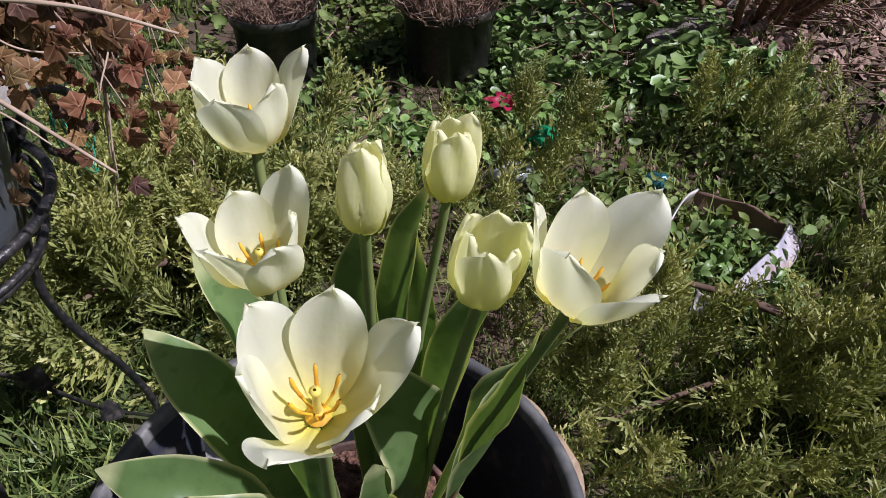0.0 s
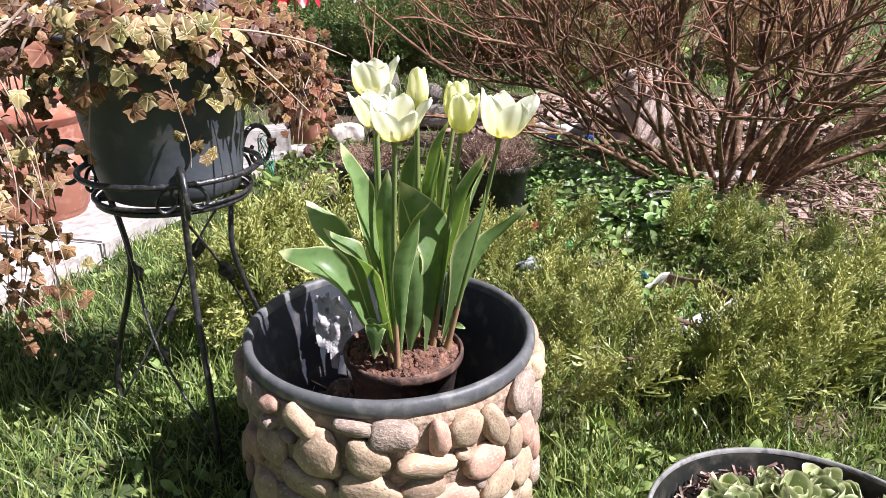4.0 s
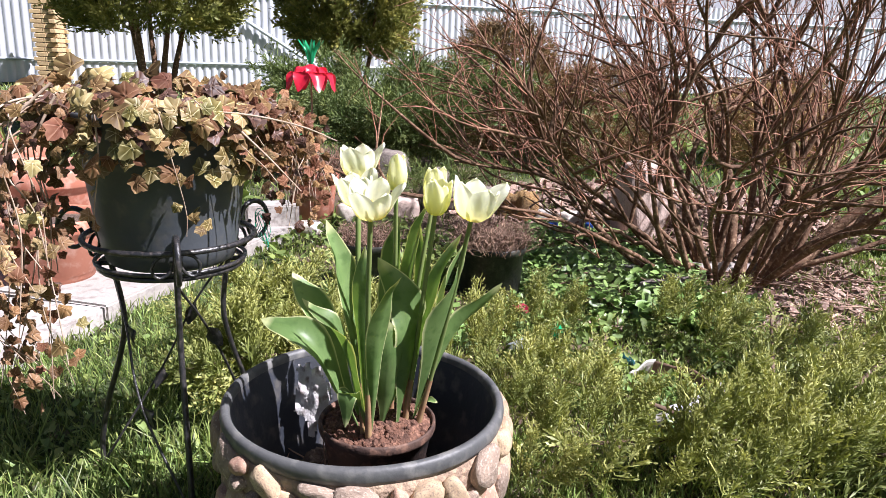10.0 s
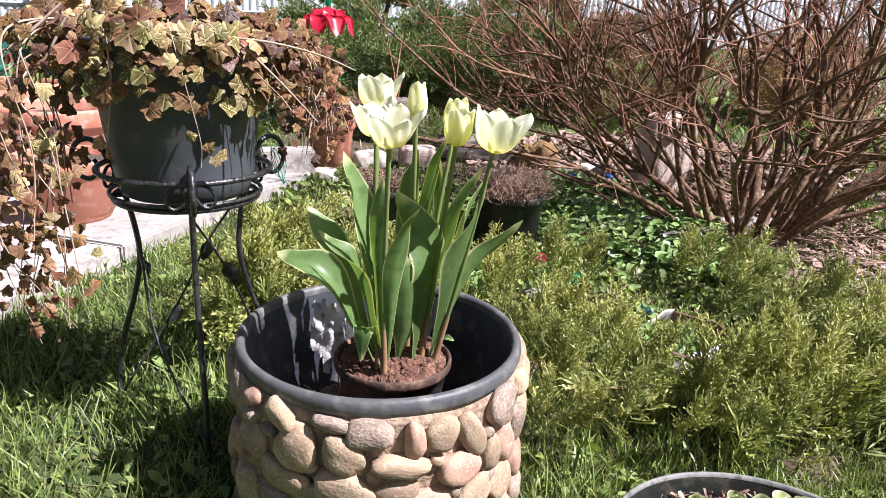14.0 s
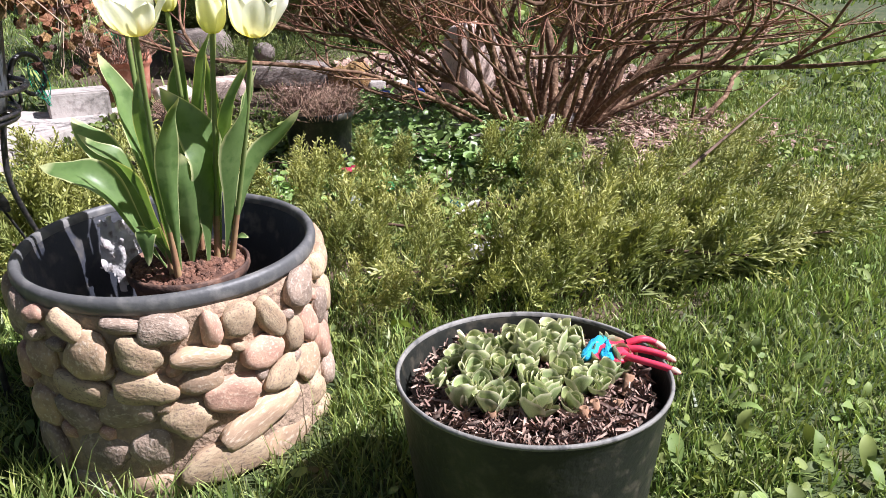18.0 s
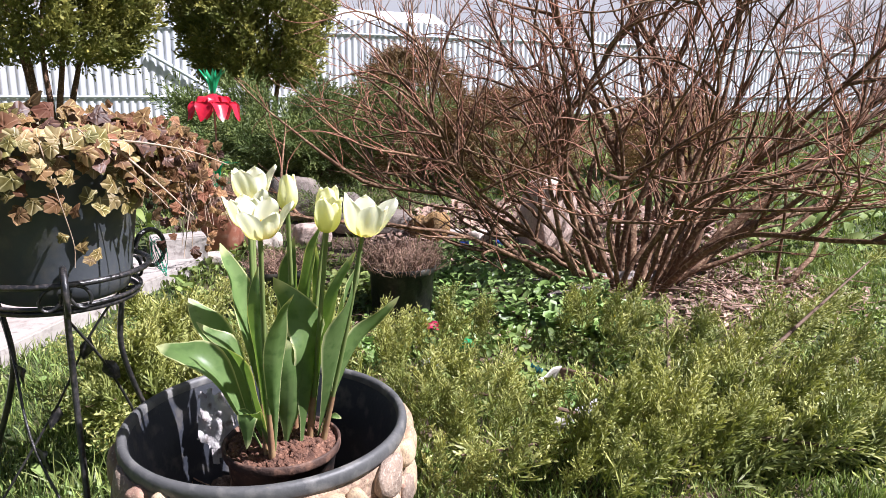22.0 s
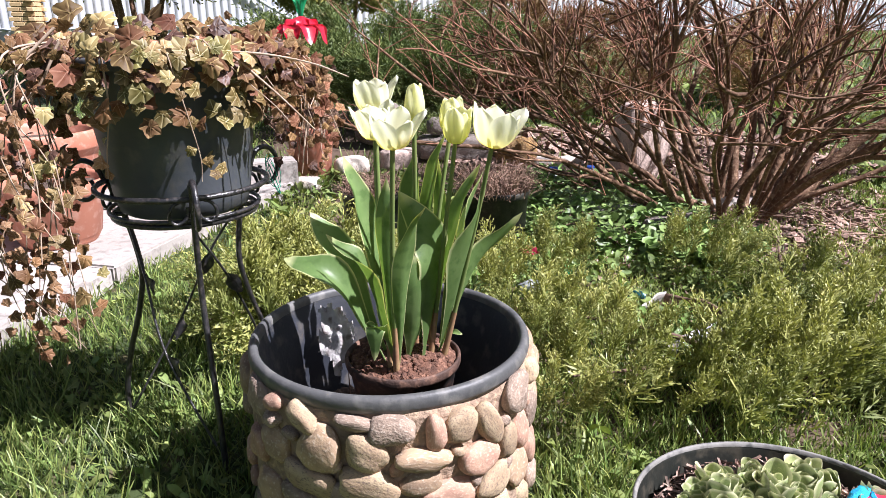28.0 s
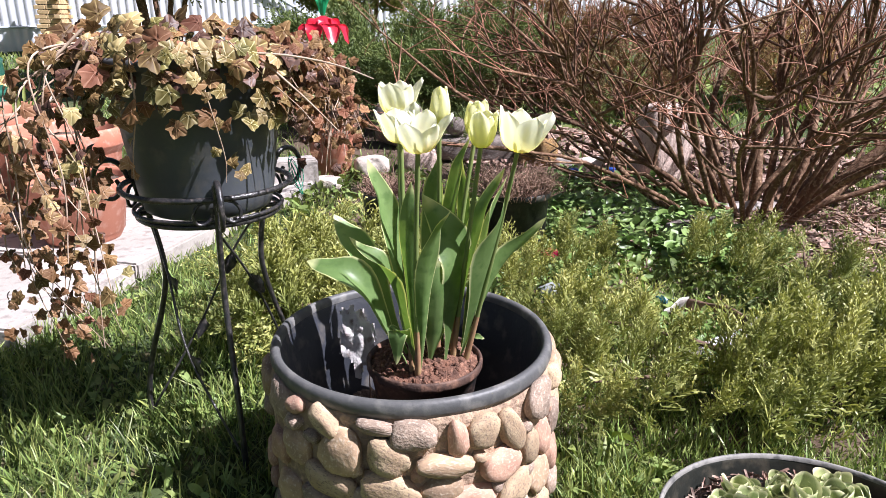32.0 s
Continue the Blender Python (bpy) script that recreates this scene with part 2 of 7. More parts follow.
M_BRICK = material("yellow_brick", (0.62, 0.46, 0.26), (0.54, 0.38, 0.20), 12, rough=0.85, bump=0.2, random_value=0.12)
M_RED = material("red_plastic_film", (0.75, 0.03, 0.06), (0.62, 0.02, 0.05), 20, rough=0.3, translucent=0.3)
M_GREENPLASTIC = material("green_bottle_plastic", (0.02, 0.32, 0.13), (0.03, 0.42, 0.18), 20, rough=0.2, translucent=0.35)
M_TEAL = material("teal_glass", (0.02, 0.10, 0.12), (0.03, 0.15, 0.17), 20, rough=0.15, translucent=0.25)
M_BLUECAP = material("blue_cap_plastic", (0.015, 0.05, 0.26), (0.02, 0.07, 0.33), 30, rough=0.35)
M_CLEAR = material("cloudy_bottle_plastic", (0.55, 0.58, 0.60), (0.65, 0.68, 0.7), 30, rough=0.2, translucent=0.3)
M_BARKSHEEN = material("lilac_bark", (0.34, 0.32, 0.38), (0.55, 0.52, 0.55), 14, rough=0.35, third=(0.30, 0.20, 0.19), third_scale=9, bump=0.2)
M_BIRCH = material("birch_bark", (0.68, 0.64, 0.60), (0.50, 0.45, 0.42), 14, rough=0.8, third=(0.12, 0.09, 0.08), third_scale=26, bump=0.3, bump_scale=50)
M_BIRCHIN = material("birch_bark_inside", (0.20, 0.12, 0.085), (0.14, 0.085, 0.06), 16, rough=0.85, bump=0.3)
M_ROCK = material("dark_grey_boulder", (0.20, 0.165, 0.145), (0.14, 0.115, 0.10), 5, rough=0.9, third=(0.30, 0.26, 0.23), third_scale=25, bump=0.6, bump_scale=25)
M_PINKROCK = material("pinkish_boulder", (0.62, 0.48, 0.41), (0.52, 0.40, 0.34), 4, rough=0.9, third=(0.38, 0.29, 0.25), third_scale=20, bump=0.5, bump_scale=20)
M_OCHRE = material("ochre_lichen_stone", (0.36, 0.20, 0.07), (0.20, 0.11, 0.05), 3, rough=0.95, third=(0.55, 0.4, 0.2), third_scale=50, bump=0.8, bump_scale=50)
M_WHITESTONE = material("whitish_stone", (0.68, 0.60, 0.52), (0.58, 0.5, 0.43), 14, rough=0.85, bump=0.3)
M_SEDUM = material("sedum_leaf", (0.270, 0.330, 0.130), (0.350, 0.405, 0.180), 50, rough=0.45, translucent=0.18, attribute="edge", attribute_colour=(0.78, 0.76, 0.48), random_value=0.25, random_hue=0.015)
M_STUB = material("cut_stalk", (0.30, 0.17, 0.10), (0.42, 0.27, 0.17), 60, rough=0.85, bump=0.3, bump_scale=120, random_value=0.3)
M_DUSTYLIP = material("worn_grey_lip", (0.17, 0.165, 0.15), (0.24, 0.23, 0.21), 30, rough=0.6, third=(0.09, 0.09, 0.085), third_scale=60, bump=0.15, bump_scale=120)
M_HEART = material("tulip_heart", (0.80, 0.46, 0.03), (0.62, 0.34, 0.05), 90, rough=0.6)
M_LITTER = material("leaf_litter", (0.20, 0.125, 0.10), (0.33, 0.215, 0.165), 40, rough=0.9, third=(0.52, 0.41, 0.33), third_scale=90, random_value=0.4, island=True)
M_GLOVERED = material("red_rubber", (0.62, 0.045, 0.09), (0.52, 0.03, 0.07), 40, rough=0.5, bump=0.1)
M_GLOVEBLUE = material("blue_knit", (0.015, 0.30, 0.50), (0.02, 0.36, 0.58), 60, rough=0.8, bump=0.4, bump_scale=300)
M_GLOVETIP = material("pale_rubber_tip", (0.75, 0.42, 0.32), (0.8, 0.5, 0.4), 40, rough=0.5)
M_FILM = material("grey_withered_leaf", (0.62, 0.60, 0.59), (0.42, 0.38, 0.37), 26, rough=0.7, third=(0.22, 0.17, 0.15), third_scale=50, translucent=0.2, bump=0.7, bump_scale=60)
M_TWINE = material("green_twine", (0.02, 0.22, 0.13), (0.03, 0.30, 0.18), 60, rough=0.6)
M_GREENCAN = material("dark_green_plastic", (0.02, 0.10, 0.07), (0.03, 0.13, 0.09), 9, rough=0.4)
M_ROOF = material("pale_metal_roof", (0.66, 0.67, 0.68), (0.58, 0.58, 0.6), 1, rough=0.5)
M_SHEDWALL = material("weathered_shed_wall", (0.40, 0.36, 0.33), (0.48, 0.44, 0.4), 1.5, rough=0.9)
M_WOOD = material("weathered_grey_timber", (0.30, 0.27, 0.25), (0.22, 0.19, 0.17), 20, rough=0.9, bump=0.5, bump_scale=60)
M_FARWOOD = material("bare_far_trees", (0.25, 0.21, 0.19), (0.32, 0.27, 0.25), 1, rough=0.95, random_value=0.25, island=True)
M_CELANDINE = material("yellow_flower", (0.80, 0.55, 0.02), (0.85, 0.62, 0.03), 40, rough=0.6, translucent=0.2)
M_MAGENTA = material("crimson_leaf", (0.42, 0.02, 0.07), (0.32, 0.02, 0.05), 40, rough=0.5, translucent=0.2)


# ---- building helpers ----
rng = np.random.default_rng(7)


def mesh_np(name, verts, faces, mats, smooth=False, attrs=None, uniform=True):
    """A mesh from arrays: faces is (n, k) of one k, or a list of such arrays."""
    me = bpy.data.meshes.new(name)
    blocks = faces if isinstance(faces, list) else [faces]
    blocks = [np.asarray(b, np.int32) for b in blocks if len(b)]
    verts = np.asarray(verts, np.float32)
    me.vertices.add(len(verts))
    me.vertices.foreach_set("co", verts.ravel())
    loops = np.concatenate([b.ravel() for b in blocks])
    sizes = np.concatenate([np.full(len(b), b.shape[1], np.int32) for b in blocks])
    starts = np.concatenate([[0], np.cumsum(sizes)[:-1]]).astype(np.int32)
    me.loops.add(len(loops))
    me.loops.foreach_set("vertex_index", loops)
    me.polygons.add(len(sizes))
    me.polygons.foreach_set("loop_start", starts)
    me.update(calc_edges=True)
    for key, val in (attrs or {}).items():
        a = me.attributes.new(key, "FLOAT", "POINT")
        a.data.foreach_set("value", np.asarray(val, np.float32))
    for m in mats if isinstance(mats, (list, tuple)) else [mats]:
        me.materials.append(m)
    if smooth:
        me.polygons.foreach_set("use_smooth", np.ones(len(sizes), bool))
    return me


def put(name, me, parent=None, label="", where=None, kind=""):
    ob = new(name, me)
    if parent:
        ob.parent = parent
    if where is not None:
        ob.matrix_basis = where
    return tagged(ob, label=label, kind=kind)


def part(name, bm, mat, parent, label="", smooth=True, where=None):
    """Links a bmesh as one mesh object under a thing or a part."""
    me = bpy.data.meshes.new(name)
    bm.normal_update()
    bm.to_mesh(me)
    bm.free()
    me.materials.append(mat)
    if smooth:
        me.polygons.foreach_set("use_smooth", np.ones(len(me.polygons), bool))
    return put(name, me, parent, label, where)


def thing(name, x, y, z, label, category, group="", kind=""):
    ob = new(name)
    ob.empty_display_size = 0.05
    ob.location = (x, y, z)
    return tagged(ob, label, category, group, kind)


def lathe(profile, segments=48, wobble=0.0, seed=0):
    """A turned body from (r, z) pairs; a pair with r = 0 closes it."""
    bm = bmesh.new()
    rings = []
    for k, (r, z) in enumerate(profile):
        if r <= 1e-6:
            rings.append([bm.verts.new((0, 0, z))])
            continue
        ring = []
        for s in range(segments):
            a = 2 * math.pi * s / segments
            d = 1 + wobble * noise.noise(Vector((math.cos(a) * 2 + seed, math.sin(a) * 2, z * 8)))
            ring.append(bm.verts.new((r * d * math.cos(a), r * d * math.sin(a), z)))
        rings.append(ring)
    for a, b in zip(rings, rings[1:]):
        for s in range(segments):
            t = (s + 1) % segments
            if len(a) == 1 and len(b) > 1:
                bm.faces.new((a[0], b[t], b[s]))
            elif len(b) == 1 and len(a) > 1:
                bm.faces.new((a[s], a[t], b[0]))
            elif len(a) > 1:
                bm.faces.new((a[s], a[t], b[t], b[s]))
    bmesh.ops.recalc_face_normals(bm, faces=bm.faces)
    return bm


def tube_arrays(path, radii, sides=6):
    """Verts and quads of a round tube along a path."""
    p = np.asarray(path, float)
    r = np.asarray(radii, float) * np.ones(len(p))
    tan = np.gradient(p, axis=0)
    tan /= np.linalg.norm(tan, axis=1)[:, None] + 1e-9
    ref = np.array([0.31, 0.17, 0.93]) if abs(tan[0, 2]) < 0.9 else np.array([1.0, 0.1, 0.0])
    u = np.cross(tan, ref)
    u /= np.linalg.norm(u, axis=1)[:, None] + 1e-9
    v = np.cross(tan, u)
    a = np.arange(sides) * 2 * np.pi / sides
    ring = np.cos(a)[None, :, None] * u[:, None] + np.sin(a)[None, :, None] * v[:, None]
    verts = (p[:, None] + ring * r[:, None, None]).reshape(-1, 3)
    i = np.arange(len(p) - 1)[:, None] * sides
    s = np.arange(sides)[None]
    t = (s + 1) % sides
    faces = np.stack([i + s, i + t, i + sides + t, i + sides + s], -1).reshape(-1, 4)
    return verts, faces


def tubes_mesh(name, paths, mat, sides=6):
    vs, fs, off = [], [], 0
    for path, radii in paths:
        v, f = tube_arrays(path, radii, sides)
        vs.append(v)
        fs.append(f + off)
        off += len(v)
    return mesh_np(name, np.concatenate(vs), np.concatenate(fs), mat, smooth=True)


def spline(points, steps=12):
    """Catmull-Rom through points."""
    p = [np.asarray(q, float) for q in points]
    p = [2 * p[0] - p[1], *p, 2 * p[-1] - p[-2]]
    out = []
    for a, b, c, d in zip(p, p[1:], p[2:], p[3:]):
        for t in np.linspace(0, 1, steps, endpoint=False):
            out.append(0.5 * (2 * b + (c - a) * t + (2 * a - 5 * b + 4 * c - d) * t * t + (3 * b - a - 3 * c + d) * t ** 3))
    out.append(p[-2])
    return np.array(out)


def turns(ax, ay, az):
    """Stacked rotation matrices for Euler XYZ in radians."""
    ca, sa, cb, sb, cc, sc = np.cos(ax), np.sin(ax), np.cos(ay), np.sin(ay), np.cos(az), np.sin(az)
    m = np.empty((len(ax), 3, 3))
    m[:, 0, 0], m[:, 0, 1], m[:, 0, 2] = cb * cc, sa * sb * cc - ca * sc, ca * sb * cc + sa * sc
    m[:, 1, 0], m[:, 1, 1], m[:, 1, 2] = cb * sc, sa * sb * sc + ca * cc, ca * sb * sc - sa * cc
    m[:, 2, 0], m[:, 2, 1], m[:, 2, 2] = -sb, sa * cb, ca * cb
    return m


def frames_along(direction, spin):
    """Rotation matrices whose z axis is the direction, spun about it."""
    d = np.asarray(direction, float)
    d = d / (np.linalg.norm(d, axis=1)[:, None] + 1e-9)
    ref = np.where(np.abs(d[:, 2:3]) < 0.95, np.array([[0, 0, 1.0]]), np.array([[1.0, 0, 0]]))
    x = np.cross(ref, d)
    x /= np.linalg.norm(x, axis=1)[:, None]
    y = np.cross(d, x)
    c, s = np.cos(spin)[:, None], np.sin(spin)[:, None]
    return np.stack([c * x + s * y, c * y - s * x, d], -1)


def scatter(template, rot, size, place):
    """Copies of a template (verts, faces, attrs) as joined arrays."""
    tv, tf, ta = template
    n, k = len(place), len(tv)
    size = np.asarray(size, float)
    sz = size[:, None, None] if size.ndim == 1 else size[:, None, :]
    v = np.einsum("nij,nkj->nki", rot, tv[None] * sz) + np.asarray(place)[:, None]
    f = (tf[None] + (np.arange(n) * k)[:, None, None]).reshape(-1, tf.shape[1])
    return v.reshape(-1, 3), f, {key: np.tile(val, n) for key, val in ta.items()}


def joined(sets):
    vs, fs, at, off = [], [], {}, 0
    for v, f, a in sets:
        vs.append(v)
        fs.append(f + off)
        off += len(v)
        for key, val in a.items():
            at.setdefault(key, []).append(val)
    return np.concatenate(vs), np.concatenate(fs), {k: np.concatenate(x) for k, x in at.items()}


def rock_mesh(name, mat, seed, rough=0.25, sub=3, squash=1.0, facets=0.0):
    bm = bmesh.new()
    bmesh.ops.create_icosphere(bm, subdivisions=sub, radius=1.0)
    off = Vector((seed * 3.7, seed * 1.9, seed * 2.3))
    for v in bm.verts:
        p = v.co.copy()
        d = 1 + rough * noise.noise(p * 0.9 + off) + 0.3 * rough * noise.noise(p * 2.4 + off) + 0.16 * rough * noise.noise(p * 5 + off) + 0.05 * rough * noise.noise(p * 13 + off)
        v.co = p * d
        for ax in range(3):
            c = v.co[ax]
            lim = 1 - facets
            if abs(c) > lim:
                v.co[ax] = math.copysign(lim + (abs(c) - lim) * 0.35, c)
    me = bpy.data.meshes.new(name)
    bm.to_mesh(me)
    bm.free()
    me.materials.append(mat)
    me.polygons.foreach_set("use_smooth", np.ones(len(me.polygons), bool))
    return me


# The garden round the planters is drawn on a plan of its own, which is brought to scale about one point at the end.
PLAN_POINT, PLAN_SCALE = Vector((0.02, -1.12, 0.915)), 0.926


def on_plan(x, y, r):
    """A circle round a thing that stands at its true place, as it lies on the garden's plan."""
    return PLAN_POINT.x + (x - PLAN_POINT.x) / PLAN_SCALE, PLAN_POINT.y + (y - PLAN_POINT.y) / PLAN_SCALE, r / PLAN_SCALE


def ground_height(x, y):
    rise = np.maximum(0, np.asarray(y, float) - 2.5)
    return 0.035 * np.minimum(rise, 22) * np.minimum(1, rise / 2.0)


def in_bed(x, y):
    """1 where the planted bed's bare earth lies, 0 on the lawn."""
    a = np.clip((1.35 - np.hypot((x - 0.95) / 1.15, (y - 2.35) / 1.0)) * 4, 0, 1)
    b = np.clip((1.0 - np.hypot((x - 0.9) / 1.0, (y - 0.85) / 0.85)) * 5, 0, 1)
    c = np.clip((1.0 - np.hypot((x - 0.05) / 1.1, (y - 4.4) / 1.3)) * 4, 0, 1)
    d = np.clip((1.0 - np.hypot((x - 1.9) / 1.35, (y - 3.45) / 1.15)) * 4, 0, 1)
    return np.maximum(np.maximum(a, b), np.maximum(c, d))


# ---- ground, slab, fence and distance ----
def ground_sheet():
    near = np.linspace(-3.5, 7, 106)
    xs = np.concatenate([[-260, -120, -60, -30, -16, -9, -5.5], near, [9, 12, 17, 25, 40, 70, 130, 260]])
    ys = np.concatenate([[-260, -90, -30, -12, -6], np.linspace(-3, 7.5, 106), [9, 11, 13, 16, 20, 25, 32, 45, 80, 150, 300]])
    gx, gy = np.meshgrid(xs, ys)
    gz = ground_height(gx, gy)
    for i in range(gx.shape[0]):
        for j in range(gx.shape[1]):
            if -3.6 < gx[i, j] < 7 and -3 < gy[i, j] < 7.5:
                gz[i, j] += 0.018 * noise.noise(Vector((gx[i, j] * 2.2, gy[i, j] * 2.2, 0)))
    r, c = gx.shape
    idx = np.arange(r * c).reshape(r, c)
    quads = np.stack([idx[:-1, :-1], idx[:-1, 1:], idx[1:, 1:], idx[1:, :-1]], -1).reshape(-1, 4)
    me = mesh_np("ground", np.stack([gx, gy, gz], -1).reshape(-1, 3), quads, M_GROUND, smooth=True, attrs={"bed": in_bed(gx, gy).ravel()})
    return tagged(put("ground", me), "grassy garden soil with planted beds", "ground", kind="structure")


ground_sheet()


def prism(corners, z0, z1, bevel=0.01):
    bm = bmesh.new()
    low = [bm.verts.new((x, y, z0)) for x, y in corners]
    top = [bm.verts.new((x, y, z1)) for x, y in corners]
    n = len(corners)
    bm.faces.new(top)
    bm.faces.new(low[::-1])
    for i in range(n):
        j = (i + 1) % n
        bm.faces.new((low[i], low[j], top[j], top[i]))
    bmesh.ops.recalc_face_normals(bm, faces=bm.faces)
    if bevel:
        bmesh.ops.bevel(bm, geom=list(bm.edges), offset=bevel, segments=2, affect="EDGES")
    return bm


def slab():
    # a low concrete path whose near edge runs aslant behind the plant stand
    root = thing("pavement", -1.5, 2.5, 0, "pale cracked concrete garden path with limewashed edge", "pavement", kind="structure")
    joints = [(-1.13, 0.80), (-0.97, 1.36), (-0.74, 2.02), (-0.46, 2.70)]
    for (ax, ay), (bx, by) in zip(joints, joints[1:]):
        nx, ny = -(by - ay), bx - ax
        ln = math.hypot(nx, ny)
        nx, ny = nx / ln * 1.3, ny / ln * 1.3
        g = 0.006
        dx, dy = (bx - ax) / ln * g, (by - ay) / ln * g
        part("slab", prism([(ax + dx + 1.5, ay + dy - 2.5), (bx - dx + 1.5, by - dy - 2.5), (bx + nx - dx + 1.5, by + ny - dy - 2.5), (ax + nx + dx + 1.5, ay + ny + dy - 2.5)], -0.1, 0.07, 0.008), M_CONCRETE, root, smooth=False)
    part("kerb_block", prism([(-0.71 + 1.5, 2.62 - 2.5), (-0.44 + 1.5, 2.70 - 2.5), (-0.48 + 1.5, 2.86 - 2.5), (-0.75 + 1.5, 2.78 - 2.5)], 0.0, 0.185, 0.008), M_CONCRETE, root, "limewashed concrete kerb block", smooth=False)


slab()


def fence():
    a, b = np.array([-12.0, 10.8]), np.array([26.0, 20.1])
    way = (b - a) / np.linalg.norm(b - a)
    side = np.array([way[1], -way[0]])  # towards the garden
    length = np.linalg.norm(b - a)
    yaw = math.atan2(way[1], way[0])
    root = thing("fence", a[0], a[1], float(ground_height(*a)), "white profiled metal sheet fence on grey posts", "fence")
    # one corrugated sheet 1.15 m wide, its ribs pressed 20 mm deep
    pitch, count, xs, ys = 0.135, 10, [], []
    for i in range(count):
        x = i * pitch
        xs += [x, x + 0.035, x + 0.050, x + 0.112, x + 0.127]
        ys += [0, 0, -0.02, -0.02, 0]
    xs.append(count * pitch)
    ys.append(0)
    n = len(xs)
    v = np.array([(x, y, z) for z in (0.05, 2.0) for x, y in zip(xs, ys)])
    f = np.array([(i, i + 1, n + i + 1, n + i) for i in range(n - 1)])
    back = v + (0, 0.002, 0)
    me = mesh_np("sheet", np.concatenate([v, back]), np.concatenate([f, f[:, ::-1] + 2 * n]), M_FENCE)
    steps = int(length / 1.35)
    for i in range(steps):
        p = a + way * i * 1.35
        z = float(ground_height(*p)) - root.location.z
        put("sheet", me, root, where=pose(p[0] - a[0], p[1] - a[1], z, 0, 0, math.degrees(yaw)))
    bm = bmesh.new()
    bmesh.ops.create_cube(bm, size=1)
    for w in bm.verts:
        w.co = Vector((w.co.x * 0.06, w.co.y * 0.06, (w.co.z + 0.5) * 2.05))
    bmesh.ops.bevel(bm, geom=list(bm.edges), offset=0.006, segments=1, affect="EDGES")
    pme = bpy.data.meshes.new("post")
    bm.to_mesh(pme)
    bm.free()
    pme.materials.append(M_FENCEFRAME)
    for i in range(0, steps + 1, 2):
        p = a + way * i * 1.35 - side * 0.06
        put("post", pme, root, where=pose(p[0] - a[0], p[1] - a[1], float(ground_height(*p)) - root.location.z, 0, 0, math.degrees(yaw)))
    for h in (0.45, 1.72):
        pts = [((a + way * s + side * 0.035), s) for s in np.linspace(0, length, 20)]
        path = [(p[0] - a[0], p[1] - a[1], float(ground_height(*p)) - root.location.z + h) for p, _ in pts]
        put("rail", tubes_mesh("rail", [(path, 0.022)], M_FENCEFRAME, 4), root)
    # a bar that slants down just before the sheets
    s0 = 9.6
    p, q = a + way * s0 + side * 0.09, a + way * (s0 + 1.5) + side * 0.09
    zg = float(ground_height(*p)) - root.location.z
    put("gate_brace", tubes_mesh("gate_brace", [([(p[0] - a[0], p[1] - a[1], zg + 1.25), (q[0] - a[0], q[1] - a[1], zg + 0.35)], 0.035)], M_FENCEFRAME, 4), root)


fence()


def brick_pillar(x, y, h):
    z = float(ground_height(x, y))
    root = thing("brick_pillar", x, y, z, "short yellow brick pillar before the white fence", "pillar", group="brick pillars")
    part("core", prism([(-0.17, -0.17), (0.17, -0.17), (0.17, 0.17), (-0.17, 0.17)], -0.1, h - 0.01, 0), M_MORTAR, root, smooth=False)
    bm = bmesh.new()
    bmesh.ops.create_cube(bm, size=1)
    for w in bm.verts:
        w.co = Vector((w.co.x * 0.18, w.co.y * 0.10, w.co.z * 0.062))
    bmesh.ops.bevel(bm, geom=list(bm.edges), offset=0.005, segments=1, affect="EDGES")
    me = bpy.data.meshes.new("brick")
    bm.to_mesh(me)
    bm.free()
    me.materials.append(M_BRICK)
    for c in range(int(h / 0.075)):
        zz = 0.04 + c * 0.075
        for k in range(4):
            ang = k * 90 + (0 if c % 2 else 0)
            for o in (-0.095, 0.095) if c % 2 else (-0.14, 0.05):
                m = pose(0, 0, zz, 0, 0, ang) @ pose(o, -0.135, 0)
                put("brick", me, root, where=m)
    part("cap", prism([(-0.21, -0.21), (0.21, -0.21), (0.21, 0.21), (-0.21, 0.21)], h, h + 0.06, 0.01), M_CONCRETE, root)


brick_pillar(-5.6, 11.6, 1.5)
brick_pillar(-0.75, 12.6, 1.0)


def shed(name, x, y, w, d, h, roof_h, yaw, label, roof):
    z = float(ground_height(x, y))
    root = thing(name, x, y, z, label, "shed")
    root.rotation_euler = (0, 0, radians(yaw))
    part("wall", prism([(-w / 2, -d / 2), (w / 2, -d / 2), (w / 2, d / 2), (-w / 2, d / 2)], -0.2, h, 0), M_SHEDWALL, root, smooth=False)
    bm = bmesh.new()
    o = 0.35
    pts = [(-w / 2 - o, -d / 2 - o, h), (w / 2 + o, -d / 2 - o, h), (w / 2 + o, 0, h + roof_h), (-w / 2 - o, 0, h + roof_h), (-w / 2 - o, d / 2 + o, h), (w / 2 + o, d / 2 + o, h)]
    low = [bm.verts.new(p) for p in pts]
    up = [bm.verts.new((p[0], p[1], p[2] + 0.08)) for p in pts]
    for q in ((0, 1, 2, 3), (3, 2, 5, 4)):
        bm.faces.new([up[i] for i in q])
        bm.faces.new([low[i] for i in q][::-1])
    for i, j in ((0, 1), (1, 2), (2, 5), (5, 4), (4, 3), (3, 0)):
        bm.faces.new((low[i], low[j], up[j], up[i]))
    bmesh.ops.recalc_face_normals(bm, faces=bm.faces)
    part("roof", bm, roof, root, smooth=False)


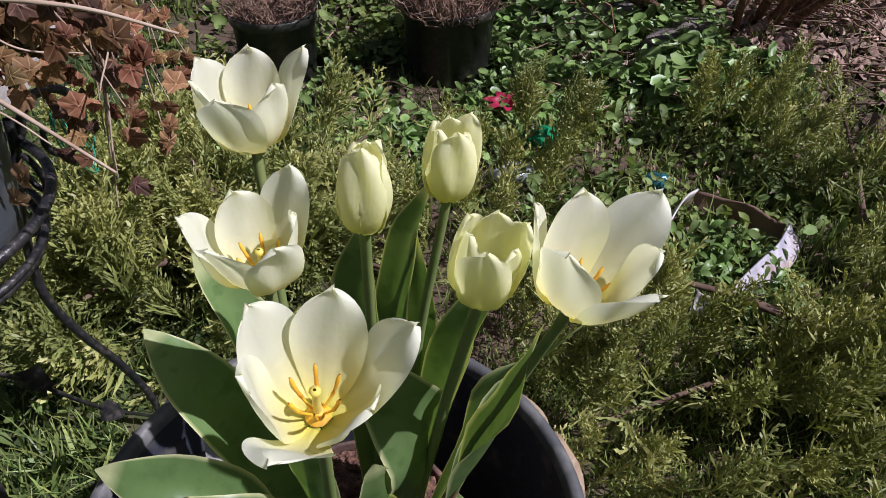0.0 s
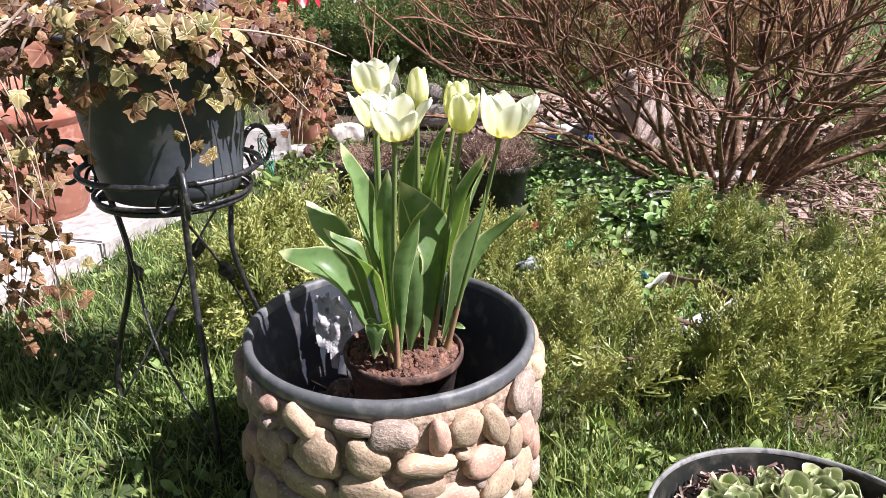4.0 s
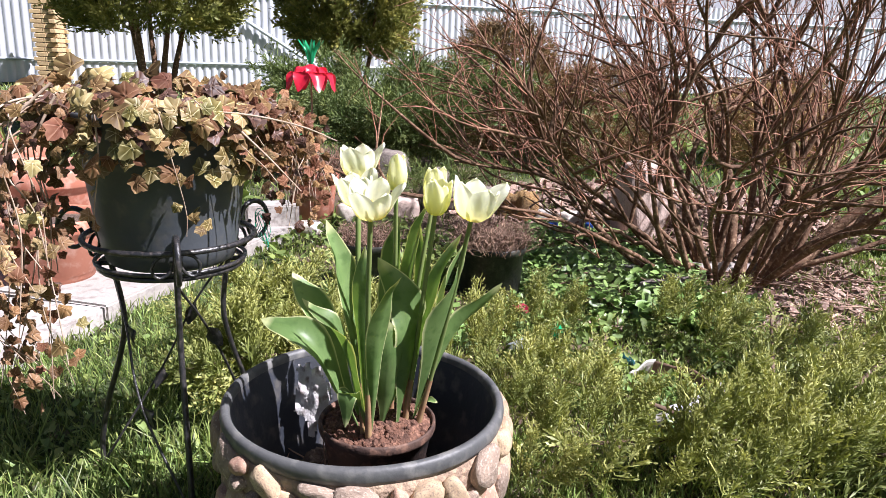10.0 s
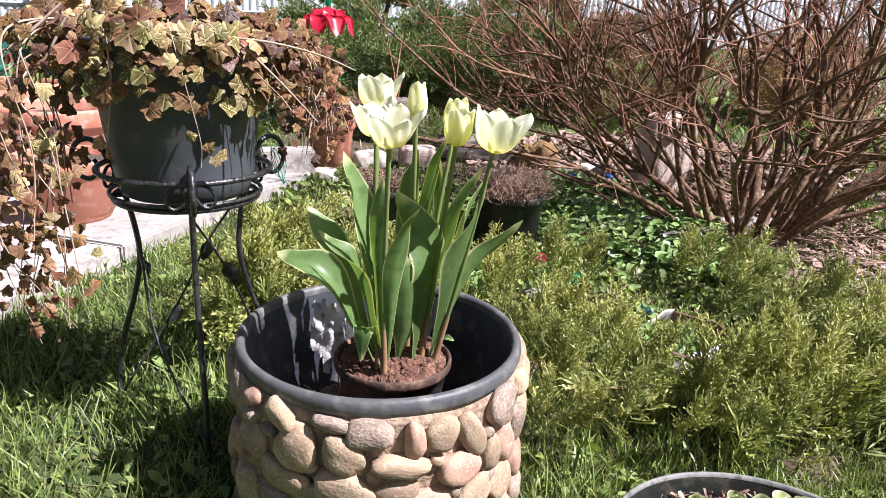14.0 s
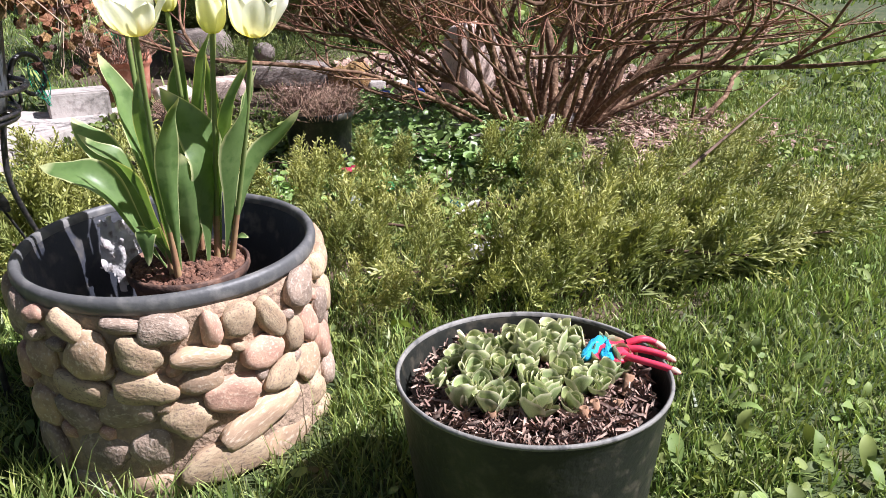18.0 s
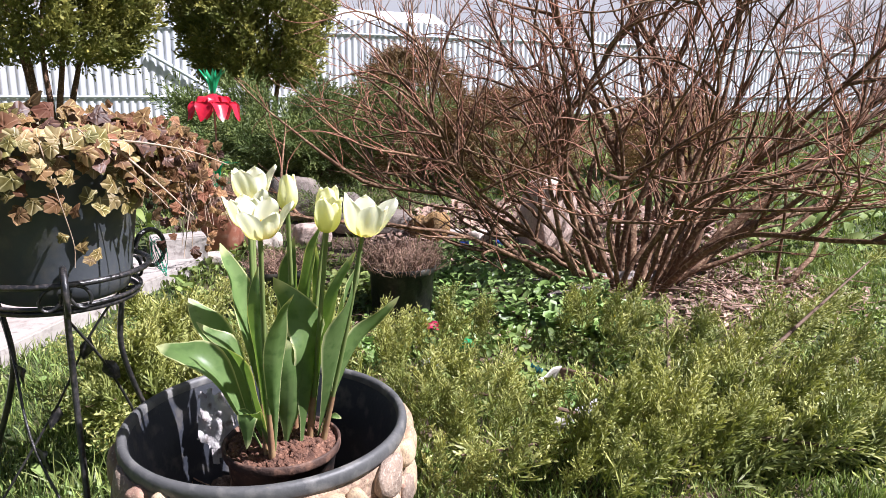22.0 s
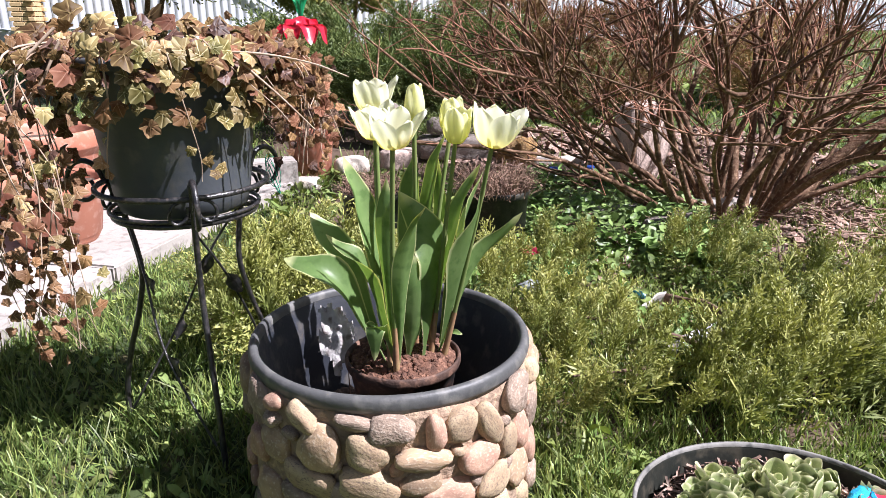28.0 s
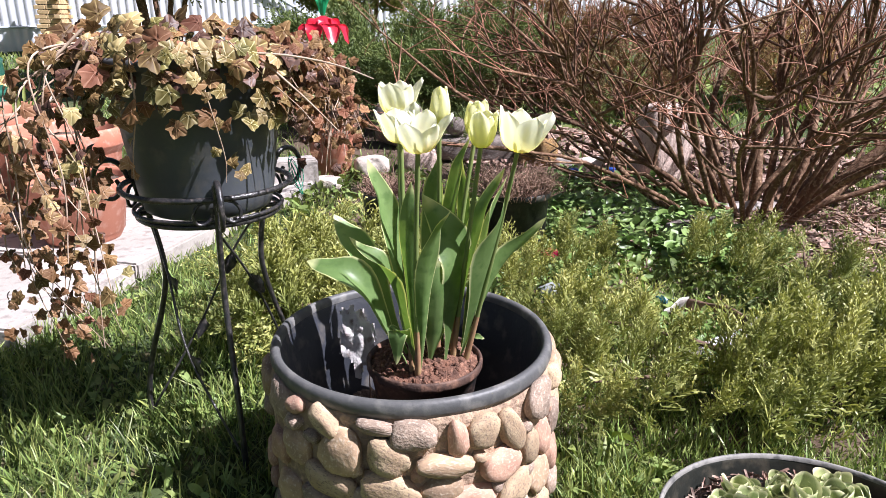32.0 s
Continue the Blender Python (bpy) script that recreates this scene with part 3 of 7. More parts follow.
shed("garden_shed", 2.2, 20.5, 3.2, 3.0, 1.9, 0.7, 12, "low shed with pale metal roof behind the fence", M_ROOF)
shed("farm_house", -4.0, 27.0, 7.0, 6.0, 2.6, 2.2, 20, "weathered house with grey roof beyond the fence", M_SHEDWALL)


def far_woods():
    paths = []
    r = np.random.default_rng(3)
    for i in range(420):
        a = r.uniform(-0.85, 1.25)
        d = r.uniform(34, 55)
        x, y = d * math.sin(a), d * math.cos(a)
        h = r.uniform(3.5, 7.0)
        z0 = float(ground_height(x, y))
        lean = r.normal(0, 0.25, 2)
        trunk = [(x + lean[0] * t, y + lean[1] * t, z0 - 0.1 + h * t) for t in (0, 0.35, 0.7, 1)]
        paths.append((trunk, np.array([0.11, 0.08, 0.05, 0.015])))
        for b in range(9):
            t = r.uniform(0.25, 0.95)
            p = np.array([x + lean[0] * t, y + lean[1] * t, z0 + h * t])
            w = np.array([r.normal(0, 1), r.normal(0, 1), r.uniform(0.6, 1.6)])
            w *= r.uniform(0.7, 1.7) * (1.1 - t) / np.linalg.norm(w) * 1.6
            paths.append(([p, p + 0.5 * w + (0, 0, 0.05), p + w + (0, 0, 0.2)], np.array([0.045, 0.03, 0.01])))
    ob = put("bare_trees", tubes_mesh("bare_trees", paths, M_FARWOOD, 3))
    tagged(ob, "leafless brown trees far behind the fence", "woods", kind="stuff")


far_woods()


def haze():
    """The bright hazy sky low over the horizon, 300 m off."""
    m = bpy.data.materials.new("sky_haze")
    m.use_nodes = True
    n = m.node_tree.nodes
    n.remove(n["Principled BSDF"])
    e = n.new("ShaderNodeEmission")
    e.inputs[0].default_value, e.inputs[1].default_value = (0.92, 0.91, 1.0, 1), 0.45
    m.node_tree.links.new(e.outputs[0], n["Material Output"].inputs[0])
    ang = np.linspace(-0.75, 1.0, 60)
    v = np.array([(300 * math.sin(a), 300 * math.cos(a), z) for z in (-4.0, 48.0) for a in ang])
    f = np.array([(i, i + 1, 61 + i, 60 + i) for i in range(59)])
    tagged(put("backdrop", mesh_np("backdrop", v, f, m)), "pale hazy sky low over the horizon", "sky", kind="structure")


haze()


# ---- foliage templates ----
def frond(seed, twigs=9, spread=0.42, width=0.02):
    """A feathery spray along +z, one long, of narrow flat twiglets."""
    r = np.random.default_rng(seed)
    v, f, tip = [], [], []

    def strip(p, q, w, t0, t1):
        p, q = np.array(p), np.array(q)
        d = q - p
        s = np.cross(d, r.normal(0, 1, 3))
        s *= w / (np.linalg.norm(s) + 1e-9)
        k = len(v)
        m = (p + q) / 2
        v.extend([p - s * 0.5, p + s * 0.5, m - s, m + s, q])
        tip.extend([t0, t0, (t0 + t1) / 2, (t0 + t1) / 2, t1])
        f.extend([(k, k + 1, k + 3), (k, k + 3, k + 2), (k + 2, k + 3, k + 4)])

    strip((0, 0, 0), (0, 0, 1), width * 0.7, 0.0, 0.8)
    for i in range(twigs):
        t = 0.12 + 0.8 * (i + r.uniform(-0.3, 0.3)) / twigs
        a = r.uniform(0, 2 * np.pi)
        ln = spread * (1.1 - 0.65 * t) * r.uniform(0.7, 1.2)
        d = np.array([np.cos(a) * 0.75, np.sin(a) * 0.75, 0.8]) * ln
        p = np.array([0, 0, t])
        q = p + d
        strip(p, q, width, 0.25 * t, 0.4 + 0.6 * t)
        for s in (0.35, 0.65):
            e = d * 0.45 + r.normal(0, 0.10, 3) * ln * 2 + np.array([0, 0, 0.1 * ln])
            strip(p + d * s, p + d * s + e, width * 0.85, 0.3 * t, 0.35 + 0.65 * t)
    return np.array(v), np.array(f), {"tip": np.clip(np.array(tip), 0, 1)}


FRONDS = [frond(s) for s in range(5)]


def feather(seed, shoots=12, reach=0.36, width=0.0215):
    """A flat feathery juniper spray along +z: short cord-like scaly twiglets on side shoots."""
    r = np.random.default_rng(seed)
    v, f, tip = [], [], []

    def sliver(p, q, w, t0, t1):
        s = np.cross(q - p, r.normal(0, 1, 3))
        s *= w / (np.linalg.norm(s) + 1e-9)
        k, m = len(v), p + (q - p) * 0.60
        v.extend([p, m - s, m + s, q])
        tip.extend([t0, t0 + (t1 - t0) * 0.35, t0 + (t1 - t0) * 0.35, t1])
        f.extend([(k, k + 2, k + 1), (k + 1, k + 2, k + 3)])

    bow = r.normal(0, 0.16, 2)
    axis = [np.array([bow[0] * t * t, bow[1] * t * t, t]) for t in np.linspace(0, 1, 4)]
    for a, b in zip(axis[:-1], axis[1:]):
        sliver(a, b, width * 0.9, a[2] * 0.4, b[2] * 0.9)
    for i in range(shoots):
        t = 0.10 + 0.86 * (i + r.uniform(-0.3, 0.3)) / shoots
        a = (i % 2) * np.pi + r.normal(0, 0.6)
        ln = reach * (1.15 - 0.78 * t) * r.uniform(0.7, 1.2)
        d = np.array([np.cos(a) * 0.70, np.sin(a) * 0.70, 0.80])
        p = np.array([bow[0] * t * t, bow[1] * t * t, t])
        sliver(p, p + d * ln, width, 0.15 * t, 0.3 + 0.7 * t)
        for u in (0.25, 0.45, 0.65, 0.85):
            e = d * 0.30 + r.normal(0, 0.17, 3) + np.array([0, 0, 0.06])
            sliver(p + d * ln * u, p + d * ln * u + e * ln, width * 0.95, 0.2 * t, 0.25 + 0.75 * t)
    return np.array(v), np.array(f), {"tip": np.clip(np.array(tip), 0, 1)}


FINE = [feather(20 + s) for s in range(7)]
FANS = [feather(50 + s, 7, 0.55, 0.050) for s in range(5)]


def spray(places, ways, sizes, fronds=FRONDS, clump=9.0, least=0.25):
    """Fronds at places along ways, joined; their tips are paler in some clumps than in others."""
    sets, pick = [], rng.integers(0, len(fronds), len(places))
    shift = Vector(rng.uniform(0, 50, 3))
    tone = np.array([noise.noise(Vector(p) * clump + shift) + 0.5 * noise.noise(Vector(p) * clump * 2.7 + shift) for p in places])
    tone = np.clip(0.62 + 0.9 * tone + rng.normal(0, 0.10, len(places)), least, 1.15)
    for k, fr in enumerate(fronds):
        m = pick == k
        if m.any():
            v, f, at = scatter(fr, frames_along(ways[m], rng.uniform(0, 6.28, m.sum())), sizes[m], places[m])
            at["tip"] = np.clip(at["tip"] * np.repeat(tone[m], len(fr[0])), 0, 1)
            sets.append((v, f, at))
    return joined(sets)


def branch_arms(root, arms, droop=0.0):
    """Curved boughs from a root to tips; returns their paths."""
    out = []
    for tip, lift in arms:
        root_, tip_ = np.array(root, float), np.array(tip, float)
        mid = (root_ + tip_) / 2 + (0, 0, lift)
        out.append(spline([root_, root_ + (mid - root_) * 0.5 + (0, 0, lift * 0.3), mid, tip_], 7))
    return out


def juniper(name, root, arms, label, mat, per_metre=150, size=0.15, spread=0.10, up=0.9, extra=None, hole=None, fronds=FRONDS):
    base = thing(name, *root, label, "juniper")
    o = np.array(root)
    paths = branch_arms((0, 0, 0), [(np.array(t) - o, l) for t, l in arms])
    for p in paths:
        put("bough", tubes_mesh("bough", [(p, np.linspace(0.014, 0.003, len(p)))], M_JUNIWOOD, 5), base)
    P, W, S = [], [], []
    for p in paths:
        ln = np.linalg.norm(np.diff(p, axis=0), axis=1).sum()
        n = int(per_metre * ln)
        t = rng.uniform(0.12, 1.0, n) ** 0.85 * (len(p) - 1)
        i = np.minimum(t.astype(int), len(p) - 2)
        q = p[i] + (p[i + 1] - p[i]) * (t - i)[:, None]
        d = p[i + 1] - p[i]
        d /= np.linalg.norm(d, axis=1)[:, None]
        off = rng.normal(0, spread, (n, 3)) * (0.45 + 0.55 * np.sin(np.pi * (t / (len(p) - 1)) ** 0.9))[:, None]
        off[:, 2] *= 0.55
        q = q + off
        q[:, 2] = np.maximum(q[:, 2], 0.005)
        P.append(q)
        W.append(d * 0.8 + off * 4 + rng.normal(0, 0.28, (n, 3)) + np.array([0, 0, up]) * rng.uniform(0.3, 1.2, (n, 1)))
        S.append(size * rng.uniform(0.55, 1.25, n))
    if extra is not None:
        ep, ew, es = extra
        P.append(ep - o)
        W.append(ew)
        S.append(es)
    P, W, S = np.concatenate(P), np.concatenate(W), np.concatenate(S)
    if hole:
        P, W, S = kept((P + o, W, S), hole)
        P = P - o
    v, f, a = spray(P, W, S, fronds)
    put("foliage", mesh_np("foliage", v, f, mat, attrs=a), base, kind="stuff")
    return base


def mound(n, cx, cy, rx, ry, h, size, lean=(0, 0), base=0.0):
    """Places, ways and sizes of fronds over a low mound."""
    a, r = rng.uniform(0, 2 * np.pi, n), np.sqrt(rng.uniform(0, 1, n))
    x, y = cx + rx * r * np.cos(a), cy + ry * r * np.sin(a)
    top = h * (1 - 0.75 * r ** 2)
    bump = np.array([noise.noise(Vector((p * 3.1, q * 3.1, 4.0))) for p, q in zip(x, y)])
    z = base + np.maximum(0.01, top * (0.70 + 0.5 * bump) * rng.uniform(0.45, 1.0, n) - 0.05)
    w = np.stack([np.cos(a) * 0.8 * r + lean[0], np.sin(a) * 0.8 * r + lean[1], np.full(n, 0.9)], -1) + rng.normal(0, 0.3, (n, 3))
    return np.stack([x, y, z], -1), w, size * rng.uniform(0.6, 1.3, n)


def merged(*sets):
    return tuple(np.concatenate(c) for c in zip(*sets))


def kept(sets, hole=None):
    """Drops the fronds in a clearing."""
    p, w, z = sets
    m = np.ones(len(p), bool)
    for x, y, r in ((hole, (0.84, 0.55, 0.12), (0.80, 0.45, 0.075), (1.86, 0.84, 0.20), (2.25, 1.00, 0.20)) if hole else ()):
        m &= np.hypot(p[:, 0] - x, p[:, 1] - y) > r
    return p[m], w[m], z[m]


def plumes(n, spots, length, per, lean, up, rise=0.05, size=0.30, wild=0.25):
    """Long feathery plumes: sprays hugging a bough that bends upward at its tip."""
    P, W, S = [], [], []
    for i in range(n):
        x, y = spots()
        d = np.array([lean[0] + rng.normal(0, wild), lean[1] + rng.normal(0, wild), up * rng.uniform(0.6, 1.3)])
        d /= np.linalg.norm(d)
        ln = length * rng.uniform(0.7, 1.25)
        k = int(per * rng.uniform(0.8, 1.2))
        t = np.sqrt(rng.uniform(0.01, 1, k))
        bend = np.array([0, 0, 0.35 * ln])
        P.append(np.array([x, y, rng.uniform(0.01, rise)]) + d * (t * ln)[:, None] + bend * (t ** 2)[:, None] * 0.5 + rng.normal(0, 0.008, (k, 3)))
        W.append(d + bend / ln * t[:, None] + rng.normal(0, 0.20, (k, 3)) * (1.15 - 0.7 * t)[:, None])
        S.append((0.065 + size * ln) * rng.uniform(0.7, 1.2, k) * (1.15 - 0.45 * t))
    return np.concatenate(P), np.concatenate(W), np.concatenate(S)


def patch(cx, cy, rx, ry):
    def spots():
        a, r = rng.uniform(0, 6.28), math.sqrt(rng.uniform(0, 1))
        return cx + rx * r * math.cos(a), cy + ry * r * math.sin(a)
    return spots


def stripe(ax, ay, bx, by, half):
    def spots():
        t = rng.uniform(0, 1)
        return ax + (bx - ax) * t + rng.normal(0, half), ay + (by - ay) * t + rng.normal(0, half)
    return spots


# the golden-green creeping juniper behind and beside the stone planter
HOLE = (0.89, 0.69, 0.155)
juniper("creeping_juniper", (1.02, 0.42, 0.0), [
    ((2.22, 0.54, 0.13), 0.02), ((2.00, 0.40, 0.12), 0.03), ((2.42, 1.30, 0.30), 0.02), ((1.70, 0.24, 0.12), 0.03), ((1.62, 0.90, 0.17), 0.05),
    ((1.40, 1.15, 0.16), 0.05), ((1.35, 0.14, 0.13), 0.04), ((0.75, 0.12, 0.12), 0.04), ((0.42, 0.30, 0.12), 0.04), ((0.40, 0.72, 0.12), 0.04)],
    "creeping juniper with golden-green feathery sprays on the lawn", M_JUNI, per_metre=24, size=0.125, spread=0.030, up=0.35, hole=HOLE, fronds=FINE,
    extra=kept(merged(
        plumes(34, patch(0.68, 0.30, 0.34, 0.20), 0.17, 14, (0.25, 0.0), 0.9), plumes(20, patch(0.40, 0.66, 0.15, 0.36), 0.18, 13, (0.05, 0.1), 0.9),
        plumes(26, patch(1.05, 0.36, 0.34, 0.24), 0.21, 15, (0.7, 0.1), 0.7), plumes(12, patch(1.20, 0.84, 0.24, 0.22), 0.15, 15, (0.6, 0.2), 0.7),
        plumes(8, patch(0.62, 1.10, 0.20, 0.12), 0.17, 15, (0.1, 0.1), 0.9), plumes(7, patch(1.05, 1.12, 0.16, 0.10), 0.17, 15, (0.3, 0.1), 0.9),
        plumes(20, stripe(0.95, 0.15, 1.75, 0.36, 0.04), 0.34, 30, (1.0, 0.26), 0.16, size=0.24, wild=0.10), plumes(9, stripe(1.3, 0.42, 1.5, 0.50, 0.05), 0.28, 28, (1.0, 0.30), 0.26, size=0.26, wild=0.12),
        plumes(11, stripe(1.30, 0.72, 2.05, 1.12, 0.03), 0.30, 28, (1.0, 0.56), 0.24, size=0.26, wild=0.10),
        mound(30, 1.0, 0.36, 0.55, 0.28, 0.10, 0.10)), HOLE))
juniper("small_juniper", (-0.15, 0.95, 0.0), [
    ((-0.50, 0.62, 0.16), 0.05), ((-0.32, 1.25, 0.18), 0.06), ((0.15, 1.10, 0.18), 0.06), ((-0.10, 0.55, 0.16), 0.05), ((0.20, 0.62, 0.15), 0.05), ((-0.55, 1.0, 0.15), 0.04)],
    "small golden juniper between plant stand and stone planter", M_JUNI, per_metre=70, size=0.12, spread=0.05, fronds=FINE,
    extra=merged(plumes(48, patch(-0.16, 0.90, 0.34, 0.34), 0.19, 15, (0.0, 0.0), 0.8, wild=0.6, size=0.45), mound(120, -0.16, 0.92, 0.36, 0.36, 0.12, 0.12)))
juniper("pfitzer_juniper", (0.15, 4.7, float(ground_height(0.15, 4.7))), [
    ((-0.75, 4.35, 0.78), 0.15), ((-0.45, 4.1, 0.64), 0.12), ((0.0, 3.95, 0.62), 0.15), ((0.5, 4.05, 0.66), 0.15), ((0.95, 4.3, 0.80), 0.18), ((0.2, 4.5, 0.90), 0.1),
    ((0.7, 4.8, 0.92), 0.15), ((-0.4, 4.9, 0.90), 0.15), ((0.3, 5.3, 0.9), 0.15), ((-0.85, 5.0, 0.8), 0.1), ((1.15, 4.9, 0.8), 0.15)],
    "dark green spreading juniper with deep shade beneath", M_JUNIDARK, per_metre=190, size=0.21, spread=0.12, up=0.5, fronds=FINE)
juniper("low_juniper", (0.42, 3.75, float(ground_height(0.42, 3.75))), [((0.15, 3.5, 0.22), 0.06), ((0.7, 3.55, 0.24), 0.06), ((0.45, 3.35, 0.2), 0.05), ((0.9, 3.8, 0.22), 0.05), ((0.0, 3.85, 0.2), 0.04)],
    "low green juniper mat beside the flat rock", M_JUNIDARK, per_metre=150, size=0.12, spread=0.09)


def conifer(name, x, y, stems, crown_low, crown_r, crown_h, label, mat, n=2600, size=0.34, fronds=FRONDS):
    z = float(ground_height(x, y))
    base = thing(name, x, y, z, label, "tree" if stems > 3 else "shrub")
    r = np.random.default_rng(int(abs(x * 97 + y * 31)))
    for k in range(stems):
        a = 2 * np.pi * k / stems + 0.4
        foot = np.array([0.10 * math.cos(a), 0.10 * math.sin(a), -0.05])
        top = np.array([0.45 * crown_r * math.cos(a), 0.45 * crown_r * math.sin(a), crown_low + 0.6 * crown_h])
        mid = (foot + top) / 2 + r.normal(0, 0.04, 3)
        p = spline([foot, foot + (mid - foot) * 0.5 - (0.03 * math.cos(a), 0, 0), mid, top], 6)
        put("trunk", tubes_mesh("trunk", [(p, np.linspace(0.045, 0.012, len(p)))], M_BARK, 7), base, "dark bare stem")
    a, u = rng.uniform(0, 2 * np.pi, n), rng.uniform(0, 1, n)
    shape = np.sin(np.pi * np.clip(u * 0.86 + 0.12, 0, 1)) ** 0.55
    lump = 1 + 0.32 * np.array([noise.noise(Vector((math.cos(q) * 1.7, math.sin(q) * 1.7, w * 3.2 + x))) for q, w in zip(a, u)])
    rad = crown_r * shape * lump * np.sqrt(rng.uniform(0.25, 1, n))
    p = np.stack([rad * np.cos(a), rad * np.sin(a), crown_low + crown_h * u], -1)
    w = np.stack([np.cos(a), np.sin(a), 0.75 + 0 * a], -1) + rng.normal(0, 0.4, (n, 3))
    v, f, at = spray(p, w, size * rng.uniform(0.5, 1.2, n), fronds, 4.0)
    put("crown", mesh_np("crown", v, f, mat, attrs=at), base, kind="stuff")


conifer("thuja_tree", -2.5, 7.0, 5, 0.98, 1.25, 2.6, "rounded thuja on several bare dark stems", M_THUJA, 3400, 0.27, FANS)
conifer("thuja_tree", -0.38, 7.9, 4, 0.80, 0.86, 2.4, "rounded thuja tree with gold-green sunlit side", M_THUJA, 2700, 0.26, FANS)
conifer("russet_shrub", 1.10, 5.6, 3, 0.05, 0.55, 1.12, "russet brown evergreen shrub", M_BROWNSHRUB, 1900, 0.19)
conifer("russet_shrub", 1.95, 5.2, 3, 0.02, 0.62, 0.80, "low russet brown shrub behind the bare shrub", M_BROWNSHRUB, 1300, 0.20)
conifer("straw_shrub", 3.7, 5.4, 3, 0.02, 0.5, 0.70, "straw yellow dry ornamental grass clump", M_STRAW, 700, 0.26)


# ---- the stone-clad planter ----
def stone_planter():
    root = thing("stone_planter", 0, 0, 0, "round planter clad in mortared fieldstones around a black plastic tub", "planter")
    part("mortar_wall", lathe([(0.236, -0.05), (0.243, 0.02), (0.2425, 0.08), (0.241, 0.15), (0.240, 0.22), (0.2395, 0.28), (0.239, 0.33), (0.238, 0.362), (0.2345, 0.3745), (0.2272, 0.375), (0.2265, 0.30)], 128, 0.035, 5), M_MORTAR, root, "rough sandy mortar")
    tub = part("tub", lathe([(r * 1.022, z) for r, z in ((0.0, 0.150), (0.165, 0.150), (0.172, 0.158), (0.196, 0.27), (0.2180, 0.385), (0.2200, 0.388), (0.2212, 0.378), (0.200, 0.27))], 96), M_TUB, root, "black plastic tub lining")
    part("rim", lathe([(r * 1.022, z) for r, z in ((0.2176, 0.386), (0.2184, 0.394), (0.2210, 0.399), (0.2255, 0.4010), (0.2304, 0.3992), (0.2334, 0.3945), (0.2345, 0.388), (0.2340, 0.381), (0.2319, 0.3745), (0.2251, 0.3755), (0.2203, 0.380), (0.2176, 0.386))], 96), M_RIM, tub, "rolled dusty grey plastic rim")
    bm = bmesh.new()
    bmesh.ops.create_grid(bm, x_segments=44, y_segments=44, size=0.182)
    for v in list(bm.verts):
        if v.co.length > 0.181:
            bm.verts.remove(v)
        else:
            v.co.z = 0.185 + 0.03 * noise.noise(v.co * 16) + 0.014 * noise.noise(v.co * 60) + 0.8 * max(0, v.co.length - 0.11) * 0.35
    part("earth", bm, M_DARKSOIL, tub, "dark loose earth in the tub")
    shapes = {}
    for kind, mat in enumerate(STONES):
        shapes[kind] = [rock_mesh("stone", mat, kind * 7 + q, 0.30 + 0.07 * (q % 3), 3, facets=0.16 if q % 2 else 0.03) for q in range(5)]

    def stone(angle, z, w, h, kind, deep=0.0175, roll=0.0, sink=0.0):
        a = radians(angle)
        m = shapes[kind][rng.integers(0, 5)]
        r = 0.2415 - sink
        place = Matrix.Translation((r * math.cos(a), r * math.sin(a), z)) @ Matrix.Rotation(a, 4, "Z") @ Matrix.Rotation(radians(-roll), 4, "X")
        turn = Matrix.Rotation(rng.choice([0, math.pi]), 4, "X") @ Matrix.Rotation(rng.choice([0, math.pi]), 4, "Y")
        put("stone", m, root, where=place @ Matrix.Diagonal((deep, w, h, 1)) @ turn)

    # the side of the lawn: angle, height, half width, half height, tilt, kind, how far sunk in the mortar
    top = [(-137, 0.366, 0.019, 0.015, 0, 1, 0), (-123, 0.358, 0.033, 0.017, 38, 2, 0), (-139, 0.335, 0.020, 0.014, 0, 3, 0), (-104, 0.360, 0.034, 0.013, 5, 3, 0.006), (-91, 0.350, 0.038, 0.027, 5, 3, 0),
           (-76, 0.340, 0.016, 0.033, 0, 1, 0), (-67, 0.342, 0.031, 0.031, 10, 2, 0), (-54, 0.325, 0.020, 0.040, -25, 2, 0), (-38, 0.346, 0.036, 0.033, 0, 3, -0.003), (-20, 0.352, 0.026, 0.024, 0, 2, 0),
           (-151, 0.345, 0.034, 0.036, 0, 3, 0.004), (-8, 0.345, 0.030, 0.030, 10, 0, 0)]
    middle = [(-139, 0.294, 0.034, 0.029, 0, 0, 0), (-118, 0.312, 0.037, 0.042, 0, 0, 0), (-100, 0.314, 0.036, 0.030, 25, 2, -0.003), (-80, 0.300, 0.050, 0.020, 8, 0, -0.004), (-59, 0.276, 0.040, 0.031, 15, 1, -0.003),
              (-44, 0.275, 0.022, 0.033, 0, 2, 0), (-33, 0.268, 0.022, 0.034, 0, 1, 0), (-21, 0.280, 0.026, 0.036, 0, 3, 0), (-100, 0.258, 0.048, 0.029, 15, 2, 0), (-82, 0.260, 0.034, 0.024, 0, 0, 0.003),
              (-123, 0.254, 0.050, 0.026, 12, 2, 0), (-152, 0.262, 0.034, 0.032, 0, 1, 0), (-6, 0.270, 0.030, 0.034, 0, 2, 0)]
